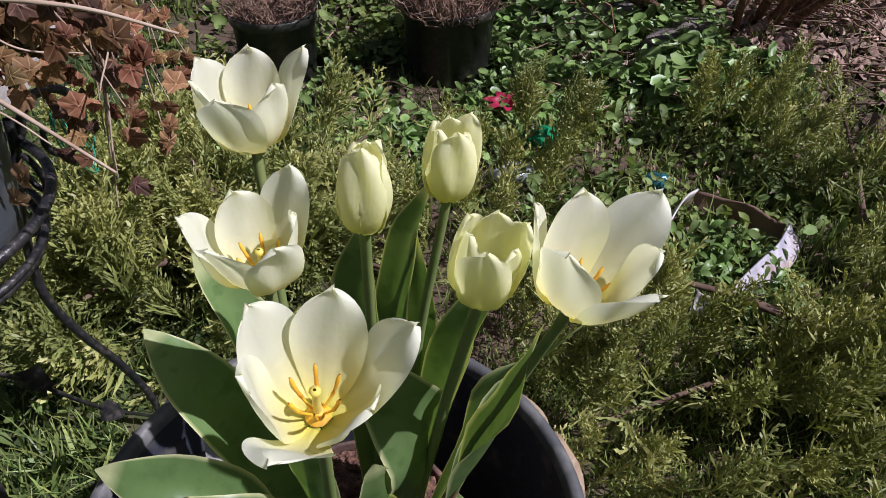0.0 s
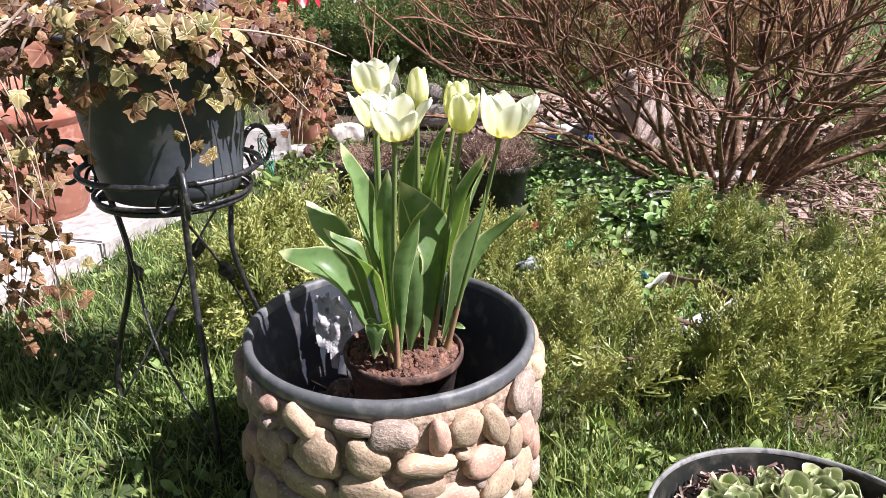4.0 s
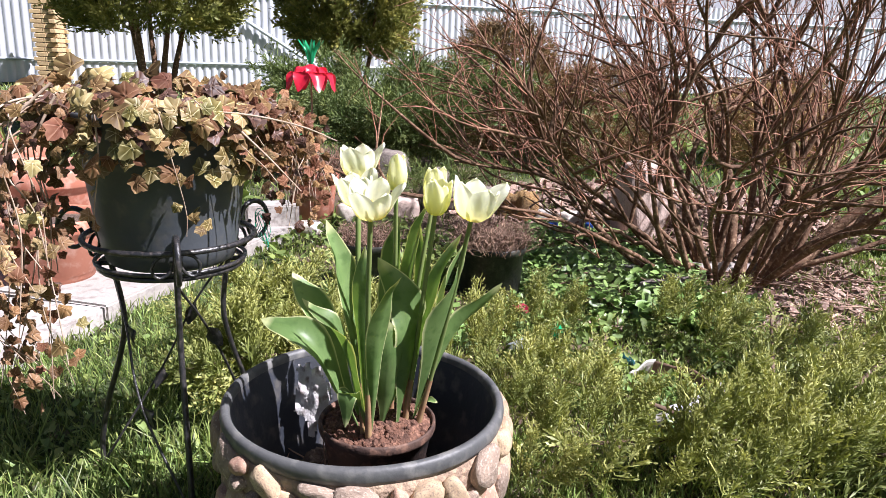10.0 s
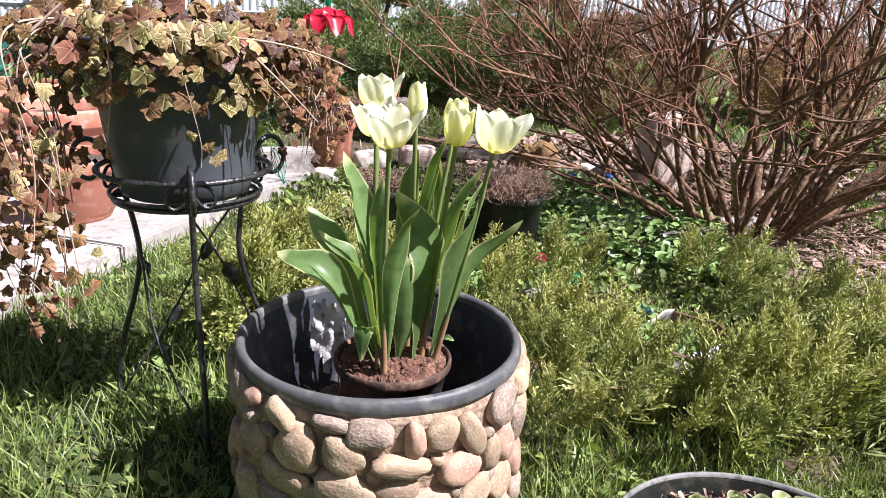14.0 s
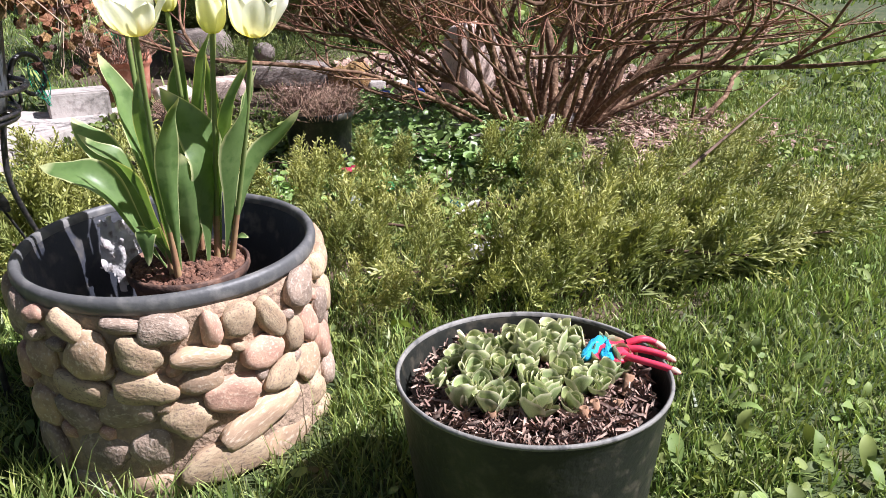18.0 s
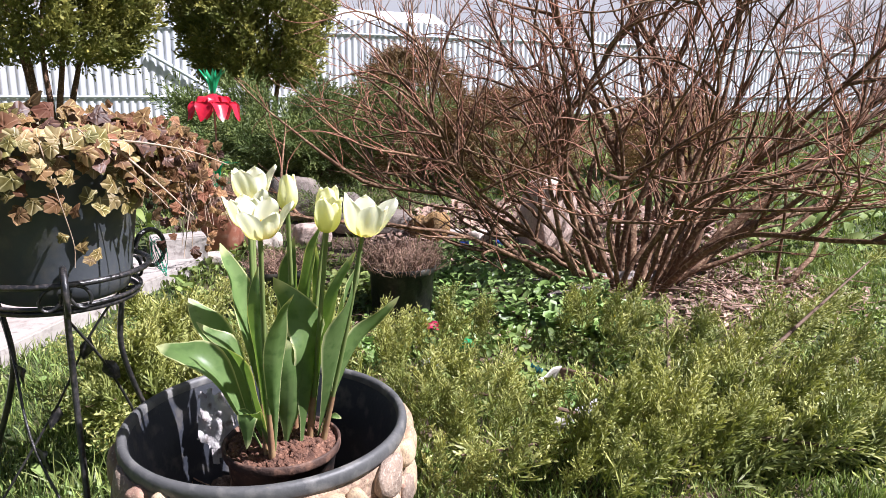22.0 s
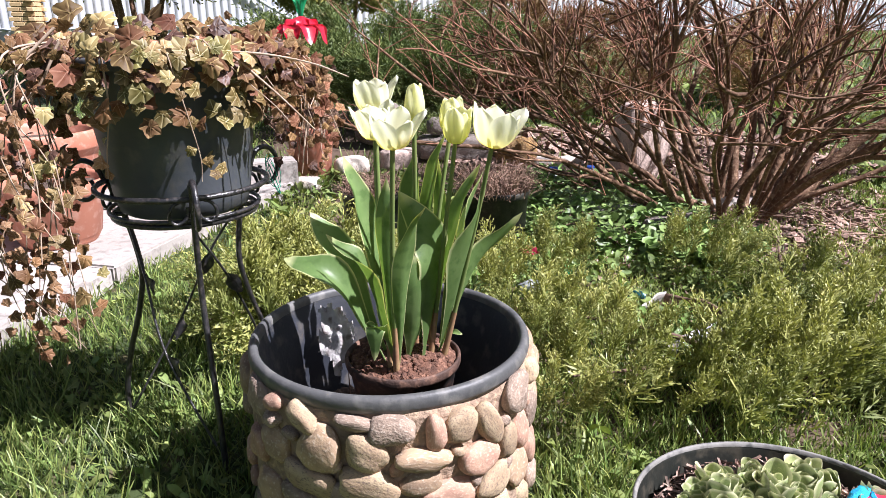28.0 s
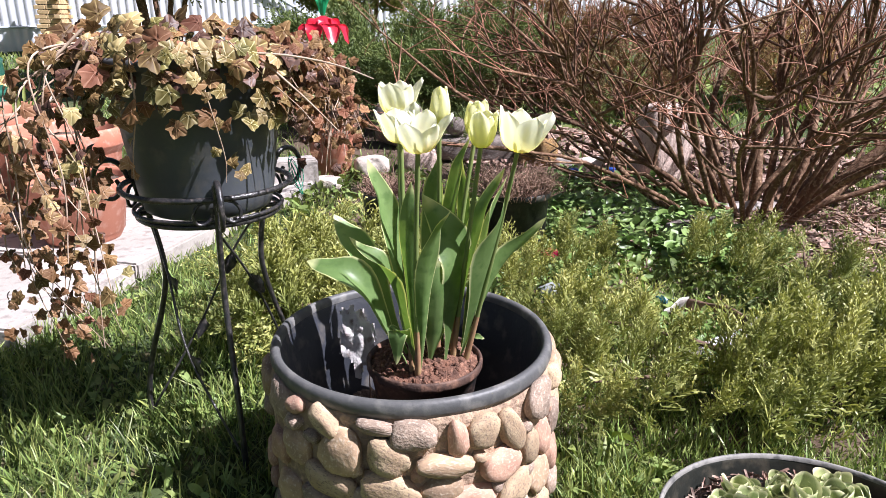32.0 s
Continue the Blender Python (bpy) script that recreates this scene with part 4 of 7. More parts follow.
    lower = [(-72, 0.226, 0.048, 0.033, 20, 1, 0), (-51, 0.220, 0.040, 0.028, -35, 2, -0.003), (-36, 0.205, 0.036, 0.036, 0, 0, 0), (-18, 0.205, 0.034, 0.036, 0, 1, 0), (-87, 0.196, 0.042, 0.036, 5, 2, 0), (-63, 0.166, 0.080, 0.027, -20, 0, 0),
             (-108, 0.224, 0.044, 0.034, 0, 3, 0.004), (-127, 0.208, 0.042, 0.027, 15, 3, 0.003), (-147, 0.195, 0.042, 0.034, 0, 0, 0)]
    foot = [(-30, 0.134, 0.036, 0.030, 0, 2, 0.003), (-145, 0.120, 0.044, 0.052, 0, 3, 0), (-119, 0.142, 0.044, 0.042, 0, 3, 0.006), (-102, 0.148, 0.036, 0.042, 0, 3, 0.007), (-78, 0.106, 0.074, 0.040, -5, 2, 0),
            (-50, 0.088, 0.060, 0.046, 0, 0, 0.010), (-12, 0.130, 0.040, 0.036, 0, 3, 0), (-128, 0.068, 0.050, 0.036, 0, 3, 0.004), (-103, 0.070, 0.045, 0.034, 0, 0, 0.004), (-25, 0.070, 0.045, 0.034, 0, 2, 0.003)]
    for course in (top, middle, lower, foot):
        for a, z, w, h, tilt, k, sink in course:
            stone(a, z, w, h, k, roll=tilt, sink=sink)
    # pebbles pressed into the mortar between
    for a, z in ((-112, 0.285), (-130, 0.322), (-90, 0.285), (-68, 0.300), (-44, 0.235), (-95, 0.225), (-116, 0.180), (-46, 0.315), (-28, 0.315), (-60, 0.240), (-74, 0.140), (-133, 0.168)):
        stone(a, z, rng.uniform(0.011, 0.017), rng.uniform(0.009, 0.013), int(rng.integers(0, 4)), 0.012, rng.uniform(-30, 30))
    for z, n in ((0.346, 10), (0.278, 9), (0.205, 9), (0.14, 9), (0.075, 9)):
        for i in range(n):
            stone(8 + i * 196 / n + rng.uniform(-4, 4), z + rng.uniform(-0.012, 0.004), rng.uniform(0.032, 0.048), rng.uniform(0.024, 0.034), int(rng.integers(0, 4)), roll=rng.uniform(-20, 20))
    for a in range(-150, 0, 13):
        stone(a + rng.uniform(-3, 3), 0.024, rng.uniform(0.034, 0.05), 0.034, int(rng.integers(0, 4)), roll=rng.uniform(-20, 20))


stone_planter()


# ---- the tulips in their nursery pot ----
POT = Vector((0.022, 0.018, 0.0))


def crumbs(n, spread, z, rise, size, mat, name, parent, label=""):
    base = rock_mesh("crumb", mat, 3, 0.5, 1)
    tv = np.array([v.co for v in base.vertices])
    tf = np.array([p.vertices for p in base.polygons])
    a, r = rng.uniform(0, 2 * np.pi, n), spread * np.sqrt(rng.uniform(0, 1, n))
    place = np.stack([r * np.cos(a), r * np.sin(a), z + rise * (1 - (r / spread) ** 2)], -1)
    v, f, at = scatter((tv, tf, {}), turns(*rng.uniform(0, 6.28, (3, n))), size * rng.uniform(0.25, 1.2, n) ** 1.6, place)
    return put(name, mesh_np(name, v, f, mat, smooth=True), parent, label, kind="stuff")


def nursery_pot():
    root = thing("nursery_pot", POT.x, POT.y, 0.205, "muddy brown nursery pot full of reddish soil inside the tub", "flower pot")
    part("pot_wall", lathe([(0.0, 0.0), (0.074, 0.0), (0.078, 0.01), (0.096, 0.118), (0.101, 0.120), (0.103, 0.126), (0.103, 0.136), (0.100, 0.139), (0.097, 0.136), (0.094, 0.115)], 56), M_POTBROWN, root)
    bm = bmesh.new()
    bmesh.ops.create_grid(bm, x_segments=46, y_segments=46, size=0.097)
    for v in list(bm.verts):
        d = v.co.length
        if d > 0.0965:
            bm.verts.remove(v)
        else:
            v.co.z = 0.128 + 0.026 * (1 - (d / 0.0965) ** 2) + 0.010 * noise.noise(v.co * 38) + 0.006 * noise.noise(v.co * 110)
    soil = part("soil", bm, M_SOIL, root, "crumbly red-brown soil")
    crumbs(900, 0.093, 0.127, 0.028, 0.0052, M_SOIL, "crumb_mass", soil)


nursery_pot()


def petal(length, belly, lip, half, flare=0.0, nu=18, nv=13):
    p = np.array([(0.004, 0), (belly * 1.30, 0.06 * length), (belly * 1.12, 0.62 * length), (lip, length)])
    u = 1 - (1 - np.linspace(0, 1, nu)) ** 1.7
    b = ((1 - u) ** 3)[:, None] * p[0] + (3 * u * (1 - u) ** 2)[:, None] * p[1] + (3 * u * u * (1 - u))[:, None] * p[2] + (u ** 3)[:, None] * p[3]
    w = half * 1.28 * u ** 0.57 * np.maximum(0, 1 - u ** 4.8) ** 0.72 + 0.0005
    v = np.linspace(-1, 1, nv)
    verts, base = [], []
    for i in range(nu):
        r, z = b[i]
        rc = max(r, 0.55 * half) * 1.15 + flare * u[i] * 0.008
        for q in v:
            th = q * w[i] / rc
            ripple = 0.0016 * math.sin(5.0 * q + 7 * u[i]) * u[i] - 0.0018 * math.exp(-(q * 5) ** 2) * (1 - u[i])
            verts.append((r - rc + (rc + ripple) * math.cos(th), (rc + ripple) * math.sin(th), z - 0.07 * length * abs(q) ** 2.2 * u[i] ** 2 * (0.4 + flare)))
            base.append(float(np.clip(1 - u[i] / 0.62, 0, 1) ** 1.2))
    idx = np.arange(nu * nv).reshape(nu, nv)
    f = np.stack([idx[:-1, :-1], idx[:-1, 1:], idx[1:, 1:], idx[1:, :-1]], -1).reshape(-1, 4)
    return np.array(verts), f, {"base": np.array(base)}


def heart_mesh():
    v, f, k = [(0, 0, 0.0068)], [], 14
    for r, z in ((0.0028, 0.0062), (0.0050, 0.0045), (0.0066, 0.0022)):
        v += [(r * math.cos(6.2832 * i / k), r * math.sin(6.2832 * i / k), z) for i in range(k)]
    for i in range(k):
        j = (i + 1) % k
        f += [(0, 1 + i, 1 + j)]
        for o in (1, 1 + k):
            f += [(o + i, o + k + i, o + k + j), (o + i, o + k + j, o + j)]
    return np.array(v), np.array(f)


def leaf_blade(base, mid, tip, half, twist=0.0, fold=0.45, centre=(0.03, 0.0), curl=0.0):
    p = spline([base, mid, tip], 8)
    n = len(p)
    t = np.linspace(0, 1, n)
    tan = np.gradient(p, axis=0)
    tan /= np.linalg.norm(tan, axis=1)[:, None]
    o = np.array([(base[0] + mid[0] + tip[0]) / 3 - centre[0], (base[1] + mid[1] + tip[1]) / 3 - centre[1], 0])
    o /= np.linalg.norm(o) + 1e-6
    nrm = np.array([0, 0, 1.0]) - 0.8 * o
    nrm = nrm[None] - (tan * nrm).sum(1)[:, None] * tan
    nrm /= np.linalg.norm(nrm, axis=1)[:, None]
    side = np.cross(tan, nrm)
    tw = twist * (0.25 + t)
    side, nrm = side * np.cos(tw)[:, None] + nrm * np.sin(tw)[:, None], nrm * np.cos(tw)[:, None] - side * np.sin(tw)[:, None]
    w = half * (np.sin(np.pi * np.clip(t * 0.90 + 0.085, 0, 1)) ** 0.8) * (1 - 0.25 * t ** 4) * (0.30 + 0.70 * np.clip(t / 0.40, 0, 1) ** 1.3) + 0.001
    w[-1] = 0.0006
    vv = np.array([-1, -0.87, -0.6, -0.28, 0, 0.28, 0.6, 0.87, 1])
    wave = (0.20 * np.sin(9 * t + half * 300)[:, None] + 0.10 * np.sin(17 * t + half * 900)[:, None] * np.sign(vv)[None]) * np.abs(vv)[None] ** 2
    lift = (fold * (1 - 0.55 * t)[:, None] * np.abs(vv)[None] ** 1.25 + wave - curl * (t[:, None] ** 2) * vv[None] ** 2)
    verts = p[:, None] + side[:, None] * (vv[None, :, None] * w[:, None, None]) * 0.94 + nrm[:, None] * (lift * w[:, None])[..., None]
    edge = np.tile((np.abs(vv) > 0.95).astype(float), (n, 1))
    edge[-2:] = 0.6
    idx = np.arange(n * 9).reshape(n, 9)
    f = np.stack([idx[:-1, :-1], idx[:-1, 1:], idx[1:, 1:], idx[1:, :-1]], -1).reshape(-1, 4)
    return verts.reshape(-1, 3), f, {"edge": edge.ravel()}


def tulip(foot, mid, head, tilt, opened, leaves, label, size=1.0, spin=0.0, mat=M_PETAL):
    """tilt: where the cup leans, (dx, dy). opened: 0 a closed bud, 1 a wide cup. leaves: (base, mid, tip, half width, twist)."""
    root = thing("tulip", *foot, label, "tulip", group="tulips in the nursery pot")
    o = np.array(foot)
    path = spline([(0, 0, -0.02), np.array(mid) - o, np.array(head) - o], 9)
    stem = put("stem", tubes_mesh("stem", [(path, np.linspace(0.0042, 0.0036, len(path)))], M_TULIPSTEM, 8), root, "slender green stem")
    put("stem_foot", tubes_mesh("stem_foot", [(path[:5], np.linspace(0.0062, 0.0046, 5))], M_STEMBASE, 8), stem, "reddish stem foot")
    axis = Vector((tilt[0], tilt[1], 1)).normalized()
    m = Matrix.Translation(Vector(head) - Vector(foot)) @ Vector((0, 0, 1)).rotation_difference(axis).to_matrix().to_4x4()
    ln, half = 0.064 * size, (0.0205 + 0.0065 * opened) * size
    belly, lip = (0.0155 + 0.018 * opened) * size, (0.005 + 0.058 * opened) * size
    for k in range(6):
        inner = k % 2
        v, f, a = petal(ln * (0.97 if inner else 1.03) * (1 + 0.04 * math.sin(k * 2.1 + spin)), belly * (0.88 if inner else 1.05), lip * (0.80 if inner else 1.08) * (1 + 0.16 * math.sin(k * 1.7 + spin * 3)), half * (1.0 if inner else 0.94), 0.5 * opened)
        put("petal", mesh_np("petal", v, f, mat, smooth=True, attrs=a), root, where=m @ Matrix.Rotation(radians(60 * k) + spin, 4, "Z"))
    if opened > 0.3:
        put("heart", mesh_np("heart", *heart_mesh(), M_HEART, smooth=True), root, "orange flower heart", where=m)
        for k in range(6):
            a = radians(60 * k + 25)
            q = spline([(0.002 * math.cos(a), 0.002 * math.sin(a), 0.004), (0.009 * math.cos(a), 0.009 * math.sin(a), 0.014), (0.013 * math.cos(a), 0.013 * math.sin(a), 0.026)], 4)
            put("stamen", tubes_mesh("stamen", [(q, np.array([0.0007] * 4 + [0.0010] * 3 + [0.0012, 0.0005]))], M_STAMEN, 6), root, "orange stamen", where=m)
        put("pistil", tubes_mesh("pistil", [(np.array([(0, 0, 0.002), (0, 0, 0.014), (0, 0, 0.021), (0, 0, 0.024), (0, 0, 0.025)]), np.array([0.0020, 0.0020, 0.0018, 0.0030, 0.0008]))], M_PISTIL, 8), root, "pale yellow pistil", where=m)
    for base, mid_, tip, w, tw in leaves:
        v, f, a = leaf_blade(base, mid_, tip, w * 1.25, tw, 0.46)
        put("leaf", mesh_np("leaf", v - o, f, M_TULIPLEAF, smooth=True, attrs=a), root)


tulip((0.004, -0.020, 0.352), (-0.012, 0.03, 0.55), (-0.014, 0.076, 0.757), (-0.05, 0.0), 0.62, [
    ((0.003, 0.02, 0.352), (-0.034, 0.04, 0.580), (-0.068, 0.05, 0.693), 0.021, 0.3), ((-0.008, 0.0, 0.352), (-0.085, 0.055, 0.520), (-0.131, 0.09, 0.588), 0.025, 0.5)],
    "tall cream tulip with open cup on a straight stem", 0.92, 0.3)
tulip((0.000, -0.040, 0.355), (-0.010, -0.035, 0.56), (-0.012, -0.032, 0.732), (-0.06, -0.05), 0.64, [
    ((-0.010, -0.03, 0.352), (-0.090, -0.03, 0.506), (-0.171, 0.0, 0.534), 0.026, 0.85)],
    "cream tulip with half open cup and low broad leaf", 0.84, 0.9)
tulip((0.008, -0.050, 0.355), (0.006, -0.09, 0.55), (0.010, -0.138, 0.736), (0.02, -0.14), 0.76, [
    ((0.004, -0.05, 0.355), (-0.036, -0.09, 0.530), (-0.094, -0.08, 0.598), 0.024, 0.65), ((0.012, -0.05, 0.355), (0.026, -0.11, 0.570), (0.055, -0.158, 0.658), 0.016, -0.7),
    ((0.006, -0.045, 0.36), (-0.007, -0.08, 0.590), (0.001, -0.08, 0.682), 0.013, 0.2), ((-0.004, -0.06, 0.40), (-0.024, -0.095, 0.446), (-0.028, -0.10, 0.390), 0.014, 0.1)],
    "wide open cream tulip showing its yellow heart", 0.84, 0.15)
tulip((0.046, 0.030, 0.352), (0.048, 0.01, 0.56), (0.047, -0.028, 0.758), (0.06, 0.0), 0.04, [
    ((0.036, 0.03, 0.352), (0.045, 0.06, 0.585), (0.054, 0.06, 0.700), 0.021, 0.4), ((0.031, -0.02, 0.355), (0.045, -0.05, 0.470), (0.038, -0.05, 0.552), 0.026, -0.2)],
    "slim closed yellowish green tulip bud", 0.88, 0.2, M_BUDPETAL)
tulip((0.070, 0.020, 0.352), (0.085, 0.035, 0.55), (0.109, 0.030, 0.730), (0.05, 0.0), 0.16, [
    ((0.055, 0.04, 0.352), (0.074, 0.06, 0.620), (0.105, 0.06, 0.725), 0.016, 0.2), ((0.074, 0.04, 0.352), (0.094, 0.05, 0.550), (0.090, 0.05, 0.690), 0.014, -0.2),
    ((0.09, 0.03, 0.352), (0.130, 0.05, 0.550), (0.170, 0.06, 0.660), 0.018, 0.5)],
    "half closed cream tulip with ragged petal tips", 0.90, 0.5, M_BUDPETAL)
tulip((0.069, 0.0, 0.355), (0.090, -0.03, 0.55), (0.106, -0.070, 0.730), (0.08, -0.10), 0.26, [
    ((0.058, -0.02, 0.355), (0.080, -0.03, 0.535), (0.020, -0.02, 0.648), 0.031, -0.25), ((0.078, 0.02, 0.352), (0.106, 0.02, 0.560), (0.158, 0.02, 0.680), 0.018, -0.3)],
    "half closed cream tulip leaning to the light", 0.86, 0.1, M_BUDPETAL)
tulip((0.091, 0.0, 0.352), (0.135, -0.03, 0.55), (0.160, -0.080, 0.724), (0.20, -0.06), 0.70, [
    ((0.086, 0.0, 0.352), (0.130, -0.05, 0.555), (0.160, -0.045, 0.672), 0.027, 0.2), ((0.090, 0.01, 0.352), (0.152, 0.02, 0.500), (0.232, 0.023, 0.594), 0.025, 0.9),
    ((0.097, 0.01, 0.355), (0.110, 0.01, 0.380), (0.126, 0.0, 0.382), 0.005, 0.0)],
    "open cream tulip with flaring petals on a leaning stem", 0.96, 0.6)


def withered_leaf():
    root = thing("withered_leaf", -0.100, 0.105, 0.285, "crumpled grey withered leaf standing against the nursery pot", "leaf")
    bm = bmesh.new()
    bmesh.ops.create_grid(bm, x_segments=18, y_segments=24, size=1)
    for v in list(bm.verts):
        u, w = v.co.x, v.co.y
        edge = 0.75 + 0.35 * noise.noise(Vector((math.atan2(w, u) * 2, 3.0, 0)))
        if math.hypot(u, w) > 1.15 * edge + 0.1:
            bm.verts.remove(v)
            continue
        k = noise.noise(Vector((u * 2, w * 2, 1))) * 0.022 + noise.noise(Vector((u * 6, w * 6, 1))) * 0.008
        v.co = Vector((u * 0.038 - 0.006 * w, k + 0.018 * u * u + 0.022 * w, 0.050 + w * 0.066))
    part("blade", bm, M_FILM, root)


withered_leaf()


def tub_debris():
    paths = []
    for i in range(26):
        a, r = rng.uniform(0, 6.28), rng.uniform(0.12, 0.175)
        p = np.array([r * math.cos(a), r * math.sin(a), 0.19])
        q = p + np.append(rng.normal(0, 0.03, 2), rng.uniform(0.02, 0.09))
        paths.append(([p, (p + q) / 2 + rng.normal(0, 0.006, 3), q], np.array([0.0016, 0.0013, 0.0006])))
    tagged(put("dry_stalks", tubes_mesh("dry_stalks", paths, M_DEAD, 4)), "thin dry stalks on the earth in the tub", "stalks", kind="stuff")


tub_debris()


# ---- the plant stand with its ivy pot ----
SX, SY = -0.385, 0.255


def plant_stand():
    root = thing("plant_stand", SX, SY, 0, "black wrought iron plant stand with scrolls and leaf ornaments", "plant stand")

    def ring(r, z, thick, name):
        a = np.linspace(0, 2 * np.pi, 49)
        p = np.stack([r * np.cos(a), r * np.sin(a), z + 0 * a], -1)
        put(name, tubes_mesh(name, [(p, thick)], M_IRON, 8), root)

    ring(0.157, 0.614, 0.0055, "upper_ring")
    ring(0.132, 0.560, 0.0055, "lower_ring")
    ring(0.138, 0.570, 0.0040, "wire_ring")
    for k in range(3):
        a = radians(-71 + 120 * k)
        c, s = math.cos(a), math.sin(a)

        def at(r, z, side=0.0):
            return (r * c - side * s, r * s + side * c, z)

        leg = spline([at(0.157, 0.640), at(0.150, 0.600), at(0.134, 0.556), at(0.118, 0.49), at(0.112, 0.42), at(0.130, 0.34), at(0.162, 0.245), at(0.184, 0.15), at(0.188, 0.055)], 6)
        put("leg", tubes_mesh("leg", [(leg, 0.0058)], M_IRON, 8), root)
        th = np.linspace(0, 1, 26)
        scroll = [at(0.150, 0.606)]
        for t in th:
            ang = math.pi * (0.95 - 2.15 * t)
            rad = 0.042 * (1 - 0.55 * t)
            scroll.append(at(0.205 + rad * math.cos(ang), 0.606 + 0.30 * (0.02 * (1 - t)) + rad * math.sin(ang) * 1.15 - 0.006 * t))
        put("scroll", tubes_mesh("scroll", [(scroll, np.linspace(0.0058, 0.0042, len(scroll)))], M_IRON, 8), root, "iron scroll")
        for sgn in (-1, 1):
            small = [at(0.146, 0.588 + 0.020 * math.cos(q), sgn * (0.004 + 0.020 * (1 - math.cos(q) * 0.2)) + sgn * 0.016 * math.sin(q)) for q in np.linspace(0, 5.2, 18)]
            put("ornament", tubes_mesh("ornament", [(small, 0.0034)], M_IRON, 6), root)
        # slanting stem with hammered leaves between this leg and the next
        b = radians(-71 + 120 * (k + 1))
        p0 = np.array(at(0.128, 0.545))
        p3 = np.array([0.182 * math.cos(b), 0.182 * math.sin(b), 0.10])
        mid = (p0 + p3) / 2 * np.array([1.35, 1.35, 1.0]) + np.array([0, 0, -0.03])
        stem = spline([p0, (p0 + mid) / 2 + (0, 0, 0.02), mid, p3], 7)
        br = put("stem_brace", tubes_mesh("stem_brace", [(stem, 0.0026)], M_IRON, 6), root)
        for t in (7, 14):
            q, d = stem[t], stem[t + 1] - stem[t]
            d = d / np.linalg.norm(d)
            nrm = np.cross(d, (0.3, 0.5, 0.1))
            nrm /= np.linalg.norm(nrm)
            v, f, at_ = leaf_blade(tuple(q), tuple(q + d * 0.022 + nrm * 0.005), tuple(q + d * 0.048 + nrm * 0.012), 0.013, 0.5, 0.6)
            v2 = v + np.array([0.0015, 0.0015, 0.0015])
            put("iron_leaf", mesh_np("iron_leaf", np.concatenate([v, v2]), np.concatenate([f, f[:, ::-1] + len(v)]), M_IRON, smooth=True), br)
    for k in range(2):
        a = radians(12 + 90 * k)
        p = [(-0.13 * math.cos(a), -0.13 * math.sin(a), 0.560), (0.13 * math.cos(a), 0.13 * math.sin(a), 0.560)]
        put("cross_bar", tubes_mesh("cross_bar", [(p, 0.005)], M_IRON, 6), root)


plant_stand()


def black_pot():
    root = thing("round_planter_pot", SX, SY, 0.566, "smooth dark grey plastic pot standing in the iron stand", "flower pot")
    part("pot_wall", lathe([(0.0, 0.0), (0.108, 0.0), (0.118, 0.006), (0.126, 0.04), (0.155, 0.262), (0.161, 0.266), (0.164, 0.272), (0.164, 0.282), (0.160, 0.286), (0.153, 0.282), (0.147, 0.24), (0.146, 0.23)], 72), M_POTBLACK, root)
    bm = lathe([(0.0, 0.245), (0.07, 0.242), (0.148, 0.232)], 40, 0.02)
    part("soil", bm, M_DARKSOIL, root)


black_pot()


def ivy_leaf_meshes():
    """Five-lobed leaves, pale along the veins; one mesh a shape and colour."""
    out = []
    tips = [(0.0, 1.0), (52, 0.84), (108, 0.70)]
    for shape in range(4):
        r = np.random.default_rng(40 + shape)
        ring, vein = [], []
        angles = []
        for side in (1, -1):
            for a, ln in tips:
                if a == 0 and side == -1:
                    continue
                angles.append((side * a, ln * r.uniform(0.88, 1.12)))
        angles.sort()
        outline = []
        for i, (a, ln) in enumerate(angles):
            outline.append((a - 17, ln * 0.86, 0.0))
            outline.append((a - 5, ln * 0.96, 0.0))
            outline.append((a, ln, 1.0))
            outline.append((a + 5, ln * 0.96, 0.0))
            outline.append((a + 17, ln * 0.86, 0.0))
            if i + 1 < len(angles):
                outline.append(((a + angles[i + 1][0]) / 2, 0.50 * (ln + angles[i + 1][1]) * r.uniform(0.74, 0.88), 0.0))
        outline.append((168, 0.30, 0.0))
        outline.append((192, 0.30, 0.0))
        v, att = [(0, 0.0, 0.0)], [1.0]
        for scale in (0.14, 0.5, 1.0):
            for a, ln, ve in outline:
                t = radians(a)
                rad = ln * scale
                z = 0.26 * math.sin(2 * t + shape * 1.3) * rad ** 2 - (0.10 + 0.10 * shape) * rad ** 2 + (-0.03 if ve > 0.3 else 0.02) * rad + 0.04 * math.sin(9 * rad + 5 * t)
                v.append((rad * math.sin(t), rad * math.cos(t), z))
                att.append(max(ve, 0.25 * (scale > 0.9)) * (1.0 if scale < 0.9 else 0.7))
        n = len(outline)
        tri = [(0, 1 + i, 1 + (i + 1) % n) for i in range(n)]
        for o in (1, 1 + n):
            for i in range(n):
                k = (i + 1) % n
                tri += [(o + i, o + n + i, o + n + k), (o + i, o + n + k, o + k)]
        out.append((np.array(v) + (0, 0.0, 0), np.array(tri), {"vein": np.array(att)}))
    return out


IVY_SHAPES = ivy_leaf_meshes()
IVY_MESH = {(s, c): mesh_np("ivy_leaf", v, f, m, smooth=True, attrs=a) for s, (v, f, a) in enumerate(IVY_SHAPES) for c, m in enumerate(IVY)}


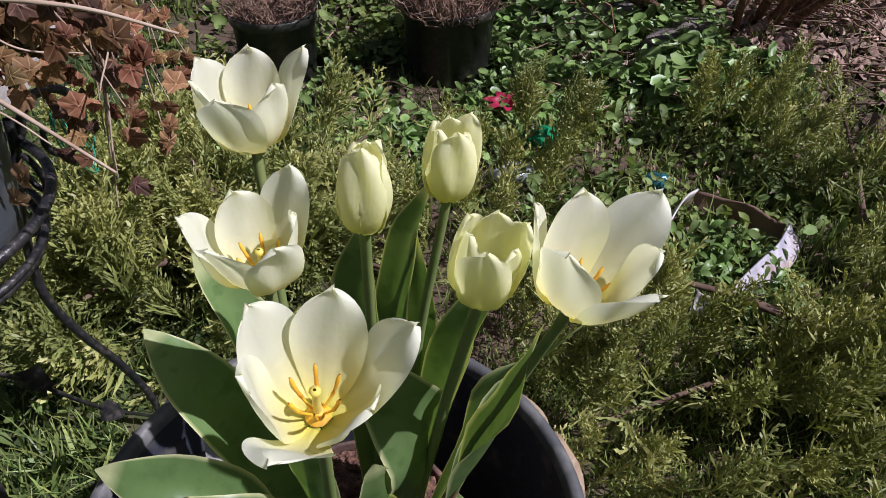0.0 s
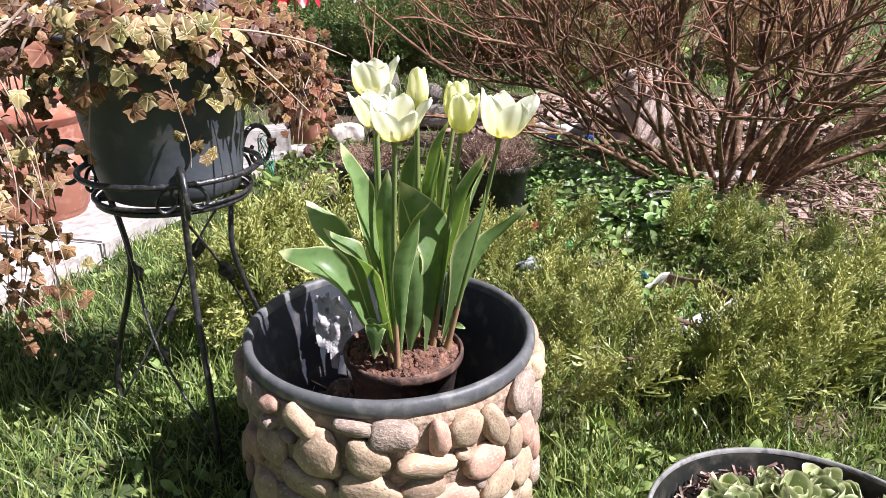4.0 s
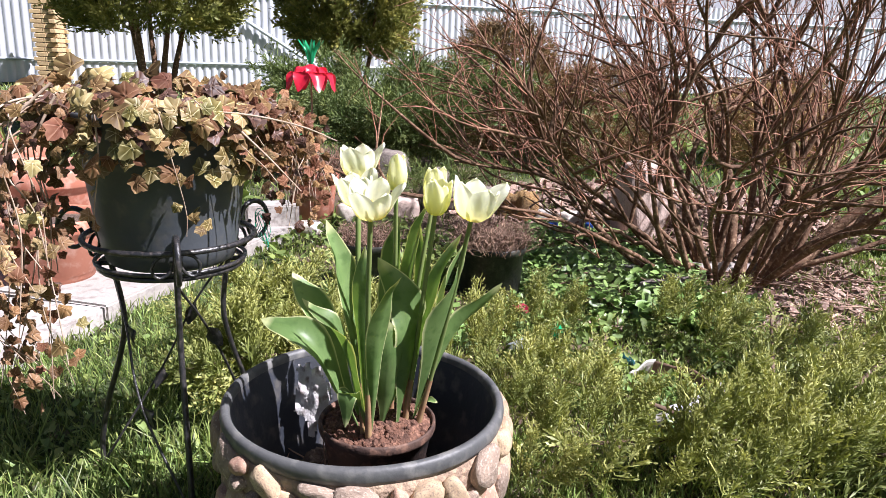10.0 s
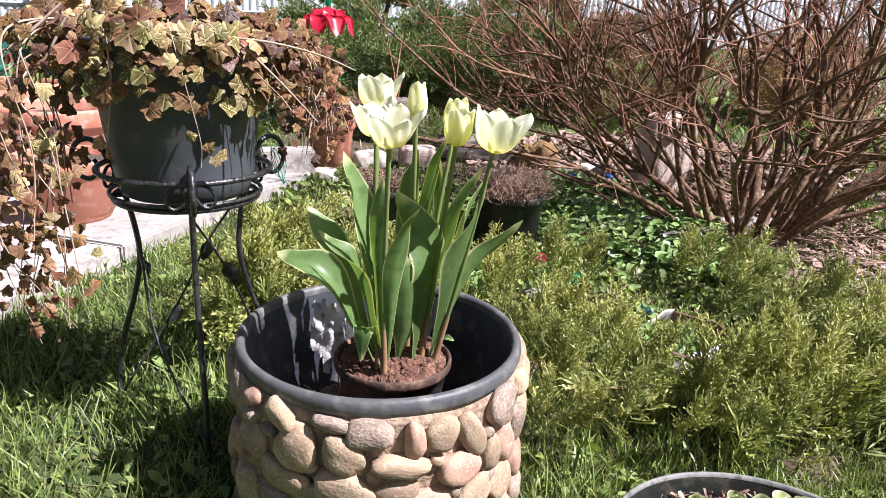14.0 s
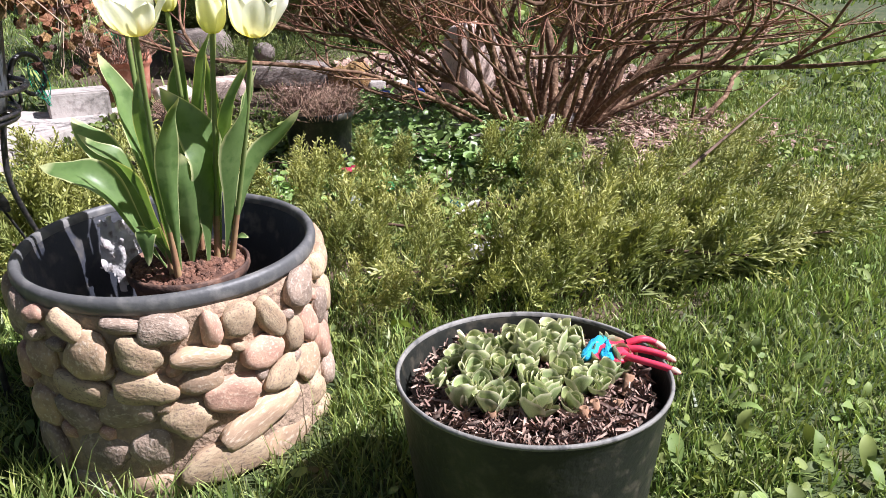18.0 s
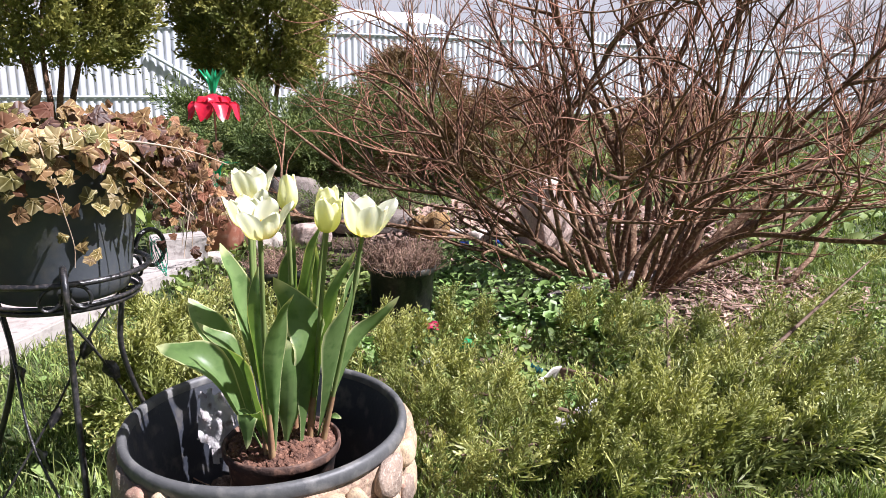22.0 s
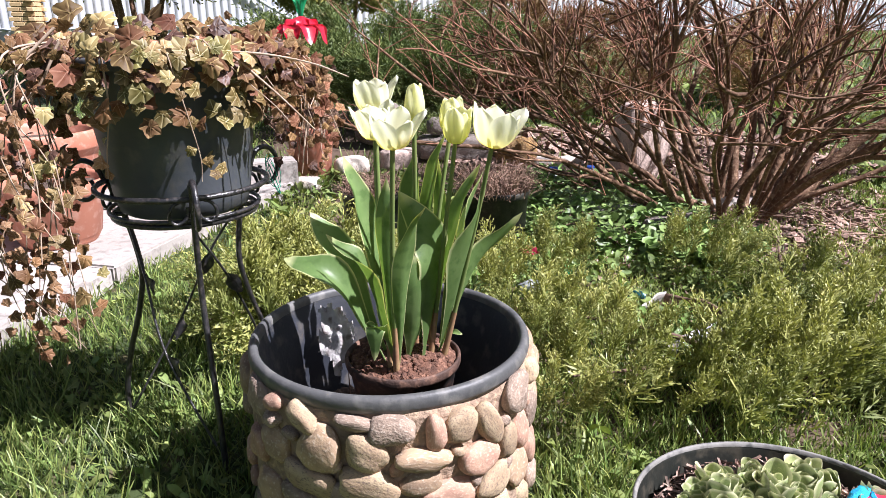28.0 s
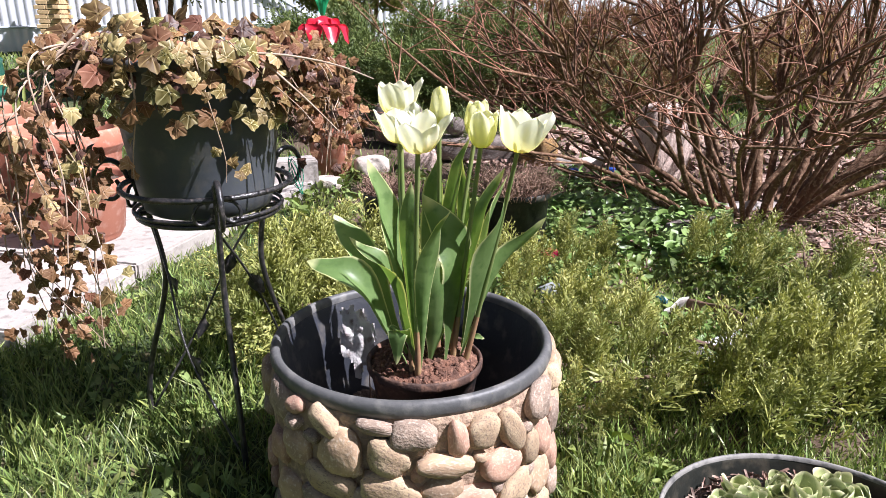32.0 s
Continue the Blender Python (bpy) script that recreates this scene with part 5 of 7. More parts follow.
def ivy():
    base = Vector((SX, SY, 0.84))
    root = thing("ivy", *base, "variegated ivy with bronze and straw leaves trailing from the pot", "ivy")
    r = np.random.default_rng(11)
    vines = []

    def leaf(p, d, size, colours):
        n = Vector(d).normalized()
        q = Vector((0, 0, 1)).rotation_difference(n).to_matrix().to_4x4() @ Matrix.Rotation(r.uniform(0, 6.28), 4, "Z")
        put("leaf", IVY_MESH[(int(r.integers(0, 4)), int(r.choice(colours)))], root, where=Matrix.Translation(Vector(p) - base) @ q @ Matrix.Scale(size, 4))

    # the mound over the rim
    for i in range(230):
        a = r.uniform(0, 6.28)
        rad = 0.20 * math.sqrt(r.uniform(0.02, 1))
        x, y = SX + rad * 1.15 * math.cos(a), SY + rad * math.sin(a)
        z = 0.830 + 0.062 * (1 - (rad / 0.21) ** 2) + r.uniform(-0.035, 0.026)
        colours = [1, 0, 2, 3, 1, 0, 5, 3] if x < SX + 0.06 else [3, 2, 0, 5, 3, 1, 0]
        leaf((x, y, z), (0.5 * math.cos(a) + r.normal(0, 0.5), -0.55 + 0.4 * math.sin(a) + r.normal(0, 0.45), 0.8), r.uniform(0.015, 0.032), colours)
    for x, y, z, c in ((-0.20, -0.05, 0.935, 0), (-0.14, 0.02, 0.955, 1), (-0.04, 0.05, 0.955, 0), (0.03, 0.04, 0.950, 0), (-0.10, -0.02, 0.950, 2), (-0.22, -0.08, 0.905, 1), (0.16, 0.05, 0.935, 0), (-0.17, 0.03, 0.965, 0)):
        leaf((SX + x, SY + y, z - 0.042), (r.normal(0, 0.4), -0.9, 0.6), 0.034, [c])
    # a lower layer of darker leaves stands for the mound's shaded inside
    for i in range(90):
        a = r.uniform(0, 6.28)
        rad = 0.185 * math.sqrt(r.uniform(0.1, 1))
        leaf((SX + rad * 1.1 * math.cos(a), SY + rad * math.sin(a), 0.842 + r.uniform(-0.02, 0.03)), (math.cos(a) * 0.6, math.sin(a) * 0.6 - 0.4, 0.8 + r.normal(0, 0.3)), r.uniform(0.022, 0.034), [0, 5, 3, 0, 5])
    # the skirt that hangs over the front of the rim
    for i in range(150):
        a = r.uniform(-3.4, 0.35)
        z = 0.868 - 0.125 * r.uniform(0, 1) ** 1.5
        rad = 0.172 + r.uniform(0, 0.035)
        leaf((SX + rad * math.cos(a), SY + rad * math.sin(a), z), (math.cos(a) + r.normal(0, 0.3), math.sin(a) + r.normal(0, 0.3), 0.30), r.uniform(0.015, 0.029), [1, 2, 0, 3, 1, 2, 1, 0])

    def vine(points, n, size, colours, thick=0.0026, face=(0, -1, 0.3), jitter=0.02):
        path = spline(points, 8)
        vines.append((path - np.array(base), np.linspace(thick, thick * 0.45, len(path))))
        for k in range(n):
            p = path[int((k + r.uniform(0.2, 0.9)) / n * (len(path) - 1))] + r.normal(0, jitter, 3)
            leaf(p, (face[0] + r.normal(0, 0.45), face[1] + r.normal(0, 0.35), face[2] + r.normal(0, 0.3)), size * r.uniform(0.6, 1.15), colours)

    # trails down the pot's face
    vine([(SX - 0.05, SY - 0.19, 0.86), (SX - 0.055, SY - 0.175, 0.78), (SX - 0.075, SY - 0.158, 0.70), (SX - 0.082, SY - 0.152, 0.655)], 6, 0.016, [0, 2, 2, 4], 0.0018, jitter=0.008)
    vine([(SX + 0.05, SY - 0.19, 0.86), (SX + 0.065, SY - 0.175, 0.77), (SX + 0.075, SY - 0.155, 0.69), (SX + 0.072, SY - 0.15, 0.645)], 11, 0.019, [1, 0, 2, 1, 0], 0.0014, jitter=0.012)
    vine([(SX + 0.10, SY - 0.16, 0.88), (SX + 0.15, SY - 0.13, 0.82), (SX + 0.20, SY - 0.12, 0.77), (SX + 0.225, SY - 0.12, 0.74)], 7, 0.016, [3, 4, 0], 0.0014)
    # the long curtain of dry trails beyond the pot
    for k in range(13):
        x0 = SX - 0.15 - 0.03 * r.uniform(0, 1)
        x1 = -0.52 - 0.15 * r.uniform(0, 1)
        y1 = SY + r.uniform(-0.27, -0.03)
        z1 = r.uniform(0.34, 0.66)
        vine([(x0, SY + r.uniform(-0.1, 0.1), 0.88), ((x0 + x1) / 2 - 0.03, y1, 0.83 + r.uniform(-0.06, 0.04)), (x1 - 0.03 + r.normal(0, 0.02), y1, 0.68), (x1 + r.uniform(-0.03, 0.03), y1 - 0.02, z1)], 14, 0.019, [3, 4, 3, 0, 0, 4, 2, 3, 5], 0.0020, jitter=0.024)
    for k in range(10):
        vine([(-0.54 - 0.014 * k, SY - 0.16, 0.70), (-0.57 - 0.010 * k + r.normal(0, 0.03), SY - 0.15 + r.uniform(-0.06, 0.06), 0.52), (-0.60 + r.uniform(-0.07, 0.07), SY - 0.14, 0.30 + r.uniform(0, 0.1))], 15, 0.0165, [3, 4, 3, 4, 0], 0.0014, jitter=0.024)
    # the brown mass on the far side, towards the tulips
    for k in range(24):
        x1 = SX + 0.145 + 0.110 * r.uniform(0, 1)
        y0 = SY + r.uniform(-0.08, 0.12)
        z1 = r.uniform(0.62, 0.76) if x1 > SX + 0.2 else r.uniform(0.72, 0.80)
        vine([(SX + 0.10, y0, 0.855), (x1 - 0.03, y0 + 0.01, 0.850), (x1 + 0.01, y0 + 0.02, 0.790), (x1 + r.uniform(-0.02, 0.06), y0 + r.uniform(-0.03, 0.03), z1)], 26, 0.0145, [3, 3, 3, 0, 5, 4, 3], 0.0015, jitter=0.020)
    # bare runners sticking out
    for pts in ([(SX + 0.10, SY - 0.12, 0.86), (SX + 0.19, SY - 0.13, 0.855), (SX + 0.27, SY - 0.12, 0.838), (SX + 0.33, SY - 0.12, 0.815)],
                [(SX + 0.12, SY - 0.12, 0.87), (SX + 0.21, SY - 0.14, 0.79), (SX + 0.27, SY - 0.15, 0.73)],
                [(SX - 0.12, SY - 0.16, 0.88), (SX - 0.17, SY - 0.17, 0.80), (SX - 0.26, SY - 0.16, 0.76), (SX - 0.34, SY - 0.15, 0.72)],
                [(SX - 0.12, SY - 0.17, 0.90), (SX - 0.20, SY - 0.19, 0.83), (SX - 0.30, SY - 0.17, 0.80), (SX - 0.37, SY - 0.16, 0.68), (SX - 0.385, SY - 0.15, 0.58)]):
        path = spline(pts, 8)
        vines.append((path - np.array(base), np.linspace(0.0026, 0.0011, len(path))))
    for path, radii in vines:
        put("vine", tubes_mesh("vine", [(path, radii)], M_VINE, 6), root)


ivy()


def twine():
    a = np.linspace(0, 9 * np.pi, 150)
    c = np.array([SX + 0.150, SY + 0.145, 0.605])
    p = c + np.stack([0.012 * np.cos(a * 1.1), 0.024 * np.cos(a) + 0.006 * np.sin(a * 0.37), 0.036 * np.sin(a) - 0.012 + 0.008 * np.sin(a * 0.23)], -1)
    tagged(put("twine", tubes_mesh("twine", [(p, 0.0008)], M_TWINE, 4)), "loose coil of green garden twine on the stand's scroll", "twine")


twine()


# ---- the sedum pot ----
QX, QY = 0.460, -0.489
POT_LEAN = Matrix.Translation((QX, QY, -0.008)) @ Matrix.Rotation(radians(-4.5), 4, "X")  # the pot stands a little aslant


def sedum_pot():
    root = thing("black_plant_pot", QX, QY, 0, "big worn black plastic pot on the lawn", "flower pot")
    part("pot_wall", lathe([(0.0, 0.062), (0.136, 0.062), (0.142, 0.070), (0.160, 0.20), (0.173, 0.322), (0.1765, 0.338), (0.1785, 0.3455), (0.1772, 0.348), (0.1745, 0.347), (0.1735, 0.340), (0.170, 0.32), (0.160, 0.26)], 80), M_POTDIRTY, root)
    bm = bmesh.new()
    bmesh.ops.create_grid(bm, x_segments=40, y_segments=40, size=0.168)
    for v in list(bm.verts):
        if v.co.length > 0.167:
            bm.verts.remove(v)
        else:
            v.co.z = 0.314 + 0.010 * noise.noise(v.co * 20) + 0.006 * noise.noise(v.co * 70)
    part("lip", lathe([(0.1736, 0.3440), (0.1745, 0.3490), (0.1772, 0.3503), (0.1794, 0.3475), (0.1790, 0.3440), (0.1736, 0.3440)], 80), M_DUSTYLIP, root, "worn grey lip")
    soil = part("soil", bm, M_DARKSOIL, root, "soil under leaf litter")
    # litter: curled flakes and broken stalks
    n = 3200
    flake = np.array([(-0.5, -0.07, 0.1), (0.5, -0.05, 0.16), (0.55, 0.06, 0.05), (-0.45, 0.08, 0.0), (0, 0.03, -0.14)])
    ff = np.array([(0, 1, 4), (1, 2, 4), (2, 3, 4), (3, 0, 4)])
    a, r = rng.uniform(0, 6.28, n), 0.156 * np.sqrt(rng.uniform(0, 1, n))
    place = np.stack([r * np.cos(a), r * np.sin(a), 0.320 + rng.uniform(0, 0.016, n)], -1)
    v, f, at = scatter((flake, ff, {}), turns(rng.normal(0, 0.6, n), rng.normal(0, 0.6, n), rng.uniform(0, 6.28, n)), rng.uniform(0.005, 0.022, n), place)
    put("litter", mesh_np("litter", v, f, M_LITTER), soil, "dry brown leaf litter", kind="stuff")
    paths = []
    for i in range(70):
        a, r = rng.uniform(0, 6.28), 0.15 * math.sqrt(rng.uniform(0, 1))
        p = np.array([r * math.cos(a), r * math.sin(a), 0.324])
        q = p * (0.75, 0.75, 1) + np.append(rng.normal(0, 0.016, 2), rng.uniform(0.0, 0.012))
        w = rng.uniform(0.0010, 0.0028)
        paths.append(([p, (p + q) / 2, q], np.array([w, w * 0.9, w * 0.85])))
    put("stalk_debris", tubes_mesh("stalk_debris", paths, M_LITTER, 6), soil, "fallen dry stalks", kind="stuff")
    # last year's cut stalks: short hollow stubs
    for i in range(24):
        a, r = rng.uniform(0, 6.28), math.sqrt(rng.uniform(0, 1))
        x, y = 0.010 + 0.130 * r * math.cos(a), -0.020 + 0.115 * r * math.sin(a)
        w, h = rng.uniform(0.0034, 0.0062), rng.uniform(0.010, 0.030)
        stub = part("stalk_stub", lathe([(w * 1.05, 0.0), (w, h * 0.5), (w * 1.08, h), (w * 0.78, h), (w * 0.70, h * 0.5), (0.0, h * 0.45)], 10), M_STUB, root, "hollow cut brown stalk")
        stub.location = (x, y, 0.318)
        stub.rotation_euler = (rng.normal(0, 0.25), rng.normal(0, 0.25), 0)
    root.matrix_world = POT_LEAN


sedum_pot()


def sedum_rosettes():
    # one fleshy spoon-shaped leaf
    nu, nv = 9, 7
    lv, le = [], []
    for i in range(nu):
        u = i / (nu - 1)
        w = 0.07 + 0.30 * math.sin(math.pi * min(1, 0.02 + 0.86 * u ** 1.25)) ** 0.7
        for j in range(nv):
            q = -1 + 2 * j / (nv - 1)
            lv.append((q * w, 0.05 + 0.30 * u ** 0.8 - 0.50 * q * q * w - 0.08 * u ** 3, u * 0.95 - 0.08 * q * q * u))
            le.append(1.0 if abs(q) == 1 or i == nu - 1 else 0.0)
    idx = np.arange(nu * nv).reshape(nu, nv)
    lf = np.stack([idx[:-1, :-1], idx[:-1, 1:], idx[1:, 1:], idx[1:, :-1]], -1).reshape(-1, 4)
    leaf = (np.array(lv), lf, {"edge": np.array(le)})
    me = mesh_np("leaf", *leaf[:2], M_SEDUM, smooth=True, attrs=leaf[2])
    r = np.random.default_rng(77)
    done, tries = [], 0
    while len(done) < 54 and tries < 9000:
        tries += 1
        a, rad = r.uniform(0, 6.28), math.sqrt(r.uniform(0, 1))
        x, y = 0.006 + 0.122 * rad * math.cos(a), 0.020 + 0.100 * rad * math.sin(a)
        if any(math.hypot(x - p, y - q) < 0.0260 for p, q in done) or (y < -0.03 and r.uniform() < 0.7):
            continue
        done.append((x, y))
        root = thing("sedum", *(POT_LEAN @ Vector((x, y, 0.318 + 0.022 * (1 - rad)))), "young grey-green sedum rosette in leaf litter", "sedum", "sedum shoots in the black pot")
        root.rotation_euler = (r.normal(0, 0.22), r.normal(0, 0.22), r.uniform(0, 6.28))
        size = r.uniform(0.030, 0.050)
        for whorl, (count, spread, sc) in enumerate(((4, 0.22, 1.0), (3, 0.06, 0.95), (2, -0.06, 0.74))):
            for k in range(count):
                ang = 2 * math.pi * (k + 0.5 * (whorl % 2)) / count + r.uniform(-0.25, 0.25)
                m = Matrix.Translation((0, 0, 0.12 * whorl * size)) @ Matrix.Rotation(ang, 4, "Z") @ Matrix.Rotation(-spread - r.uniform(-0.10, 0.22), 4, "X")
                put("leaf", me, root, where=m @ Matrix.Scale(size * sc * r.uniform(0.8, 1.1), 4))


sedum_rosettes()


def garden_glove():
    root = thing("garden_glove", QX + 0.118, QY + 0.002, 0.325, "red and blue rubber garden glove lying over the pot rim", "glove")
    bm = bmesh.new()
    bmesh.ops.create_icosphere(bm, subdivisions=3, radius=1)
    for v in bm.verts:
        v.co = Vector((v.co.x * 0.036 + 0.000, v.co.y * 0.034, v.co.z * 0.0085 + 0.006 * noise.noise(v.co * 2)))
    palm = part("palm", bm, M_GLOVERED, root, "red rubber palm")
    bm = bmesh.new()
    bmesh.ops.create_icosphere(bm, subdivisions=3, radius=1)
    for v in bm.verts:
        v.co = Vector((v.co.x * 0.013 - 0.022 + 0.25 * v.co.y * 0.036, v.co.y * 0.036, v.co.z * 0.010 + 0.001 + 0.005 * noise.noise(v.co * 2.5)))
    part("cuff", bm, M_GLOVEBLUE, root, "blue knitted cuff")
    bm = bmesh.new()
    bmesh.ops.create_icosphere(bm, subdivisions=3, radius=1)
    for v in bm.verts:
        u = (v.co.y + 1) / 2
        v.co = Vector((v.co.x * 0.016 * (1.05 - u) + 0.004 - 0.012 * u, v.co.y * 0.030 - 0.006, v.co.z * 0.0085 + 0.0035 + 0.004 * noise.noise(v.co * 2)))
    part("back_patch", bm, M_GLOVEBLUE, palm, "blue knitted wedge on the back")
    for k, (y0, y1, x1) in enumerate(((0.022, 0.040, 0.066), (0.004, 0.010, 0.084), (-0.014, -0.020, 0.094))):
        path = spline([(0.022, y0, 0.004), (0.042, (y0 + y1) / 2, 0.010 - 0.003 * k), (x1 - 0.01, y1, 0.004 - 0.002 * k), (x1 + 0.012, y1 - 0.004, -0.004)], 6)
        fg = put("finger", tubes_mesh("finger", [(path, np.concatenate([np.linspace(0.0062, 0.0052, len(path) - 2), [0.004, 0.0012]]))], M_GLOVERED, 8), palm)
        put("fingertip", tubes_mesh("fingertip", [(path[-5:] + (0, 0, 0.0006), np.array([0.0050, 0.0054, 0.0052, 0.0042, 0.0014]))], M_GLOVETIP, 8), palm, "pale worn fingertip")
    root.matrix_world = POT_LEAN @ Matrix.Translation((0.116, 0.004, 0.352)) @ Matrix.Rotation(radians(-40), 4, "Z") @ Matrix.Rotation(0.10, 4, "X") @ Matrix.Scale(0.9, 4)


garden_glove()


# ---- terracotta pots, rocks and buried things ----
def terracotta(x, y, z, r, h, label, trough=False, fill=M_DARKSOIL):
    root = thing("terracotta_pot", x, y, z, label, "flower pot", group="terracotta pots")
    bm = lathe([(0.0, 0.0), (r * 0.66, 0.0), (r * 0.70, 0.012), (r * 0.74, h * 0.12), (r * 0.76, h * 0.13), (r * 0.88, h * 0.72), (r * 0.92, h * 0.76), (r * 0.98, h * 0.80), (r, h * 0.82),
                (r, h * 0.97), (r * 0.985, h), (r * 0.93, h), (r * 0.91, h * 0.95), (r * 0.88, h * 0.8)], 56)
    part("pot_wall", bm, M_TERRA, root)
    part("soil", lathe([(0, h * 0.87), (r * 0.5, h * 0.88), (r * 0.90, h * 0.86)], 36, 0.05), fill, root)
    return root


terracotta(-1.29, 1.72, 0.07, 0.205, 0.255, "wide terracotta pot with dry ivy trailing over it")
terracotta(-1.50, 2.14, 0.07, 0.265, 0.39, "tall terracotta pot behind the ivy trails")
terracotta(-1.98, 2.55, 0.07, 0.30, 0.43, "broad terracotta planter with green bulb shoots")
terracotta(-0.40, 3.10, 0.02, 0.15, 0.30, "small terracotta pot with withered leaves")
terracotta(-1.85, 1.60, 0.07, 0.20, 0.30, "terracotta pot beside the garden path")


def bulb_shoots(x, y, z, n, spread, name, label, height=0.16, mat=M_WEED):
    root = thing(name, x, y, z, label, "plant")
    for i in range(n):
        a, r = rng.uniform(0, 6.28), spread * math.sqrt(rng.uniform(0, 1))
        b = (r * math.cos(a), r * math.sin(a), 0)
        h = height * rng.uniform(0.6, 1.2)
        tip = (b[0] * 1.5 + rng.normal(0, 0.03), b[1] * 1.5 + rng.normal(0, 0.03), h)
        mid = ((b[0] + tip[0]) / 2, (b[1] + tip[1]) / 2, h * 0.62)
        v, f, at = leaf_blade(b, mid, tip, 0.010, rng.normal(0, 0.3), 0.3, (0, 0))
        put("leaf", mesh_np("leaf", v, f, mat, smooth=True), root)


bulb_shoots(-1.96, 2.52, 0.44, 26, 0.22, "bulb_shoots", "green bulb shoots in the broad terracotta planter")


def bucket(name, x, y, r, h, mat, label, top=1.15, filled=M_DARKSOIL):
    root = thing(name, x, y, float(ground_height(x, y)), label, "flower pot")
    part("pot_wall", lathe([(0, 0), (r / top, 0), (r / top * 1.03, 0.01), (r * 0.97, h * 0.86), (r * 1.02, h * 0.87), (r * 1.04, h * 0.99), (r * 1.02, h), (r * 0.95, h), (r * 0.92, h * 0.85)], 44), mat, root)
    part("soil", lathe([(0, h * 0.93), (r * 0.94, h * 0.9)], 30, 0.05), filled, root)
    return root


def dry_tuft(x, y, z, n, spread, height, name, label, mat=M_DEAD, thick=0.0022):
    paths = []
    for i in range(n):
        a, r = rng.uniform(0, 6.28), spread * math.sqrt(rng.uniform(0, 1))
        p = np.array([r * math.cos(a), r * math.sin(a), 0.0])
        q = p * 1.25 + np.append(rng.normal(0, 0.03, 2), height * rng.uniform(0.35, 1.1))
        m = (p + q) / 2 + rng.normal(0, 0.012, 3)
        paths.append(([p, m, q], np.array([thick, thick * 0.8, thick * 0.4])))
        for k in range(2):
            e = m + (q - m) * rng.uniform(0, 0.8)
            d = np.append(rng.normal(0, 0.022, 2), rng.uniform(0, 0.03))
            paths.append(([e, e + d * 0.6, e + d], np.array([thick * 0.7, thick * 0.5, thick * 0.3])))
    root = thing(name, x, y, z, label, "plant")
    put("stalk_mass", tubes_mesh("stalk_mass", paths, mat, 3), root, kind="stuff")


bucket("black_nursery_pot", 0.48, 1.74, 0.142, 0.23, M_POTDIRTY, "black nursery pot with dead brown stalks in the bed")
dry_tuft(0.48, 1.74, 0.205, 520, 0.145, 0.12, "dead_perennial", "mat of dead brown perennial stalks in the nursery pot")
bucket("black_nursery_pot", -0.04, 1.80, 0.125, 0.22, M_POTDIRTY, "dark nursery pot with dry tuft behind the small juniper")
dry_tuft(-0.04, 1.80, 0.20, 220, 0.11, 0.09, "dead_perennial", "dry brown tuft in a dark nursery pot")
bucket("small_black_pot", -0.375, 0.86, 0.058, 0.13, M_POTBLACK, "small black pot sunk in the grass beside the stand")
bulb_shoots(-0.375, 0.86, 0.12, 22, 0.035, "spiky_seedling", "small spiky grey-green seedling in the black pot", 0.09, M_JUNIDARK)
dry_tuft(-0.42, 3.08, 0.28, 420, 0.17, 0.18, "withered_bedding_plant", "withered reddish plant in the small terracotta pot", M_DEAD, 0.003)


def green_barrel():
    root = thing("green_barrel", -2.75, 3.7, float(ground_height(-2.75, 3.7)), "dark green plastic water barrel beyond the path", "barrel")
    part("barrel_wall", lathe([(0, 0), (0.20, 0), (0.22, 0.03), (0.235, 0.3), (0.22, 0.62), (0.225, 0.65), (0.21, 0.66), (0.205, 0.62), (0.0, 0.60)], 44), M_GREENCAN, root)
    part("hoop", lathe([(0.2345, 0.42), (0.242, 0.43), (0.242, 0.45), (0.2325, 0.46)], 44), M_GREENCAN, root)


green_barrel()


def rock(name, x, y, z, sx, sy, sz, mat, label, seed, rz=0, rough=0.35, facets=0.25):
    ob = put(name, rock_mesh(name, mat, seed, rough, 4, facets=facets), where=Matrix.Translation((x, y, z)) @ Matrix.Rotation(radians(rz), 4, "Z") @ Matrix.Diagonal((sx, sy, sz, 1)))
    return tagged(ob, label, "rock")


rock("boulder", 1.55, 2.95, 0.20, 0.20, 0.16, 0.29, M_PINKROCK, "pinkish weathered boulder behind the bare shrub", 2, 20)
rock("flat_rock", 0.52, 3.46, 0.11, 0.36, 0.20, 0.10, M_ROCK, "flat grey rock lying in the bed", 4, -8, 0.3, 0.4)
rock("round_stone", 0.38, 3.44, 0.25, 0.065, 0.065, 0.062, M_ROCK, "round grey stone on the flat rock", 6, 0, 0.12, 0.05)
rock("ochre_stone", 0.87, 3.22, 0.09, 0.11, 0.09, 0.12, M_OCHRE, "crumbly ochre stone with lichen", 8, 10, 1.3, 0.02)
rock("concrete_lump", 1.02, 3.16, 0.06, 0.085, 0.06, 0.05, M_CONCRETE, "pale lump of broken concrete", 9, 5, 0.2, 0.45)
rock("whitish_stone", -0.16, 3.05, 0.07, 0.12, 0.09, 0.08, M_WHITESTONE, "smooth whitish stone edging the bed", 11, 15, 0.25, 0.2)
rock("whitish_stone", -0.40, 2.80, 0.03, 0.10, 0.08, 0.05, M_WHITESTONE, "flat whitish stone edging the bed", 12, -20, 0.25, 0.3)
rock("whitish_stone", 1.18, 3.10, 0.05, 0.11, 0.08, 0.06, M_WHITESTONE, "whitish stone under the bare shrub", 13, 40, 0.3, 0.3)
rock("brown_stone", 0.12, 3.25, 0.06, 0.14, 0.10, 0.10, M_PINKROCK, "brownish stone edging the bed", 14, 10, 0.35, 0.3)
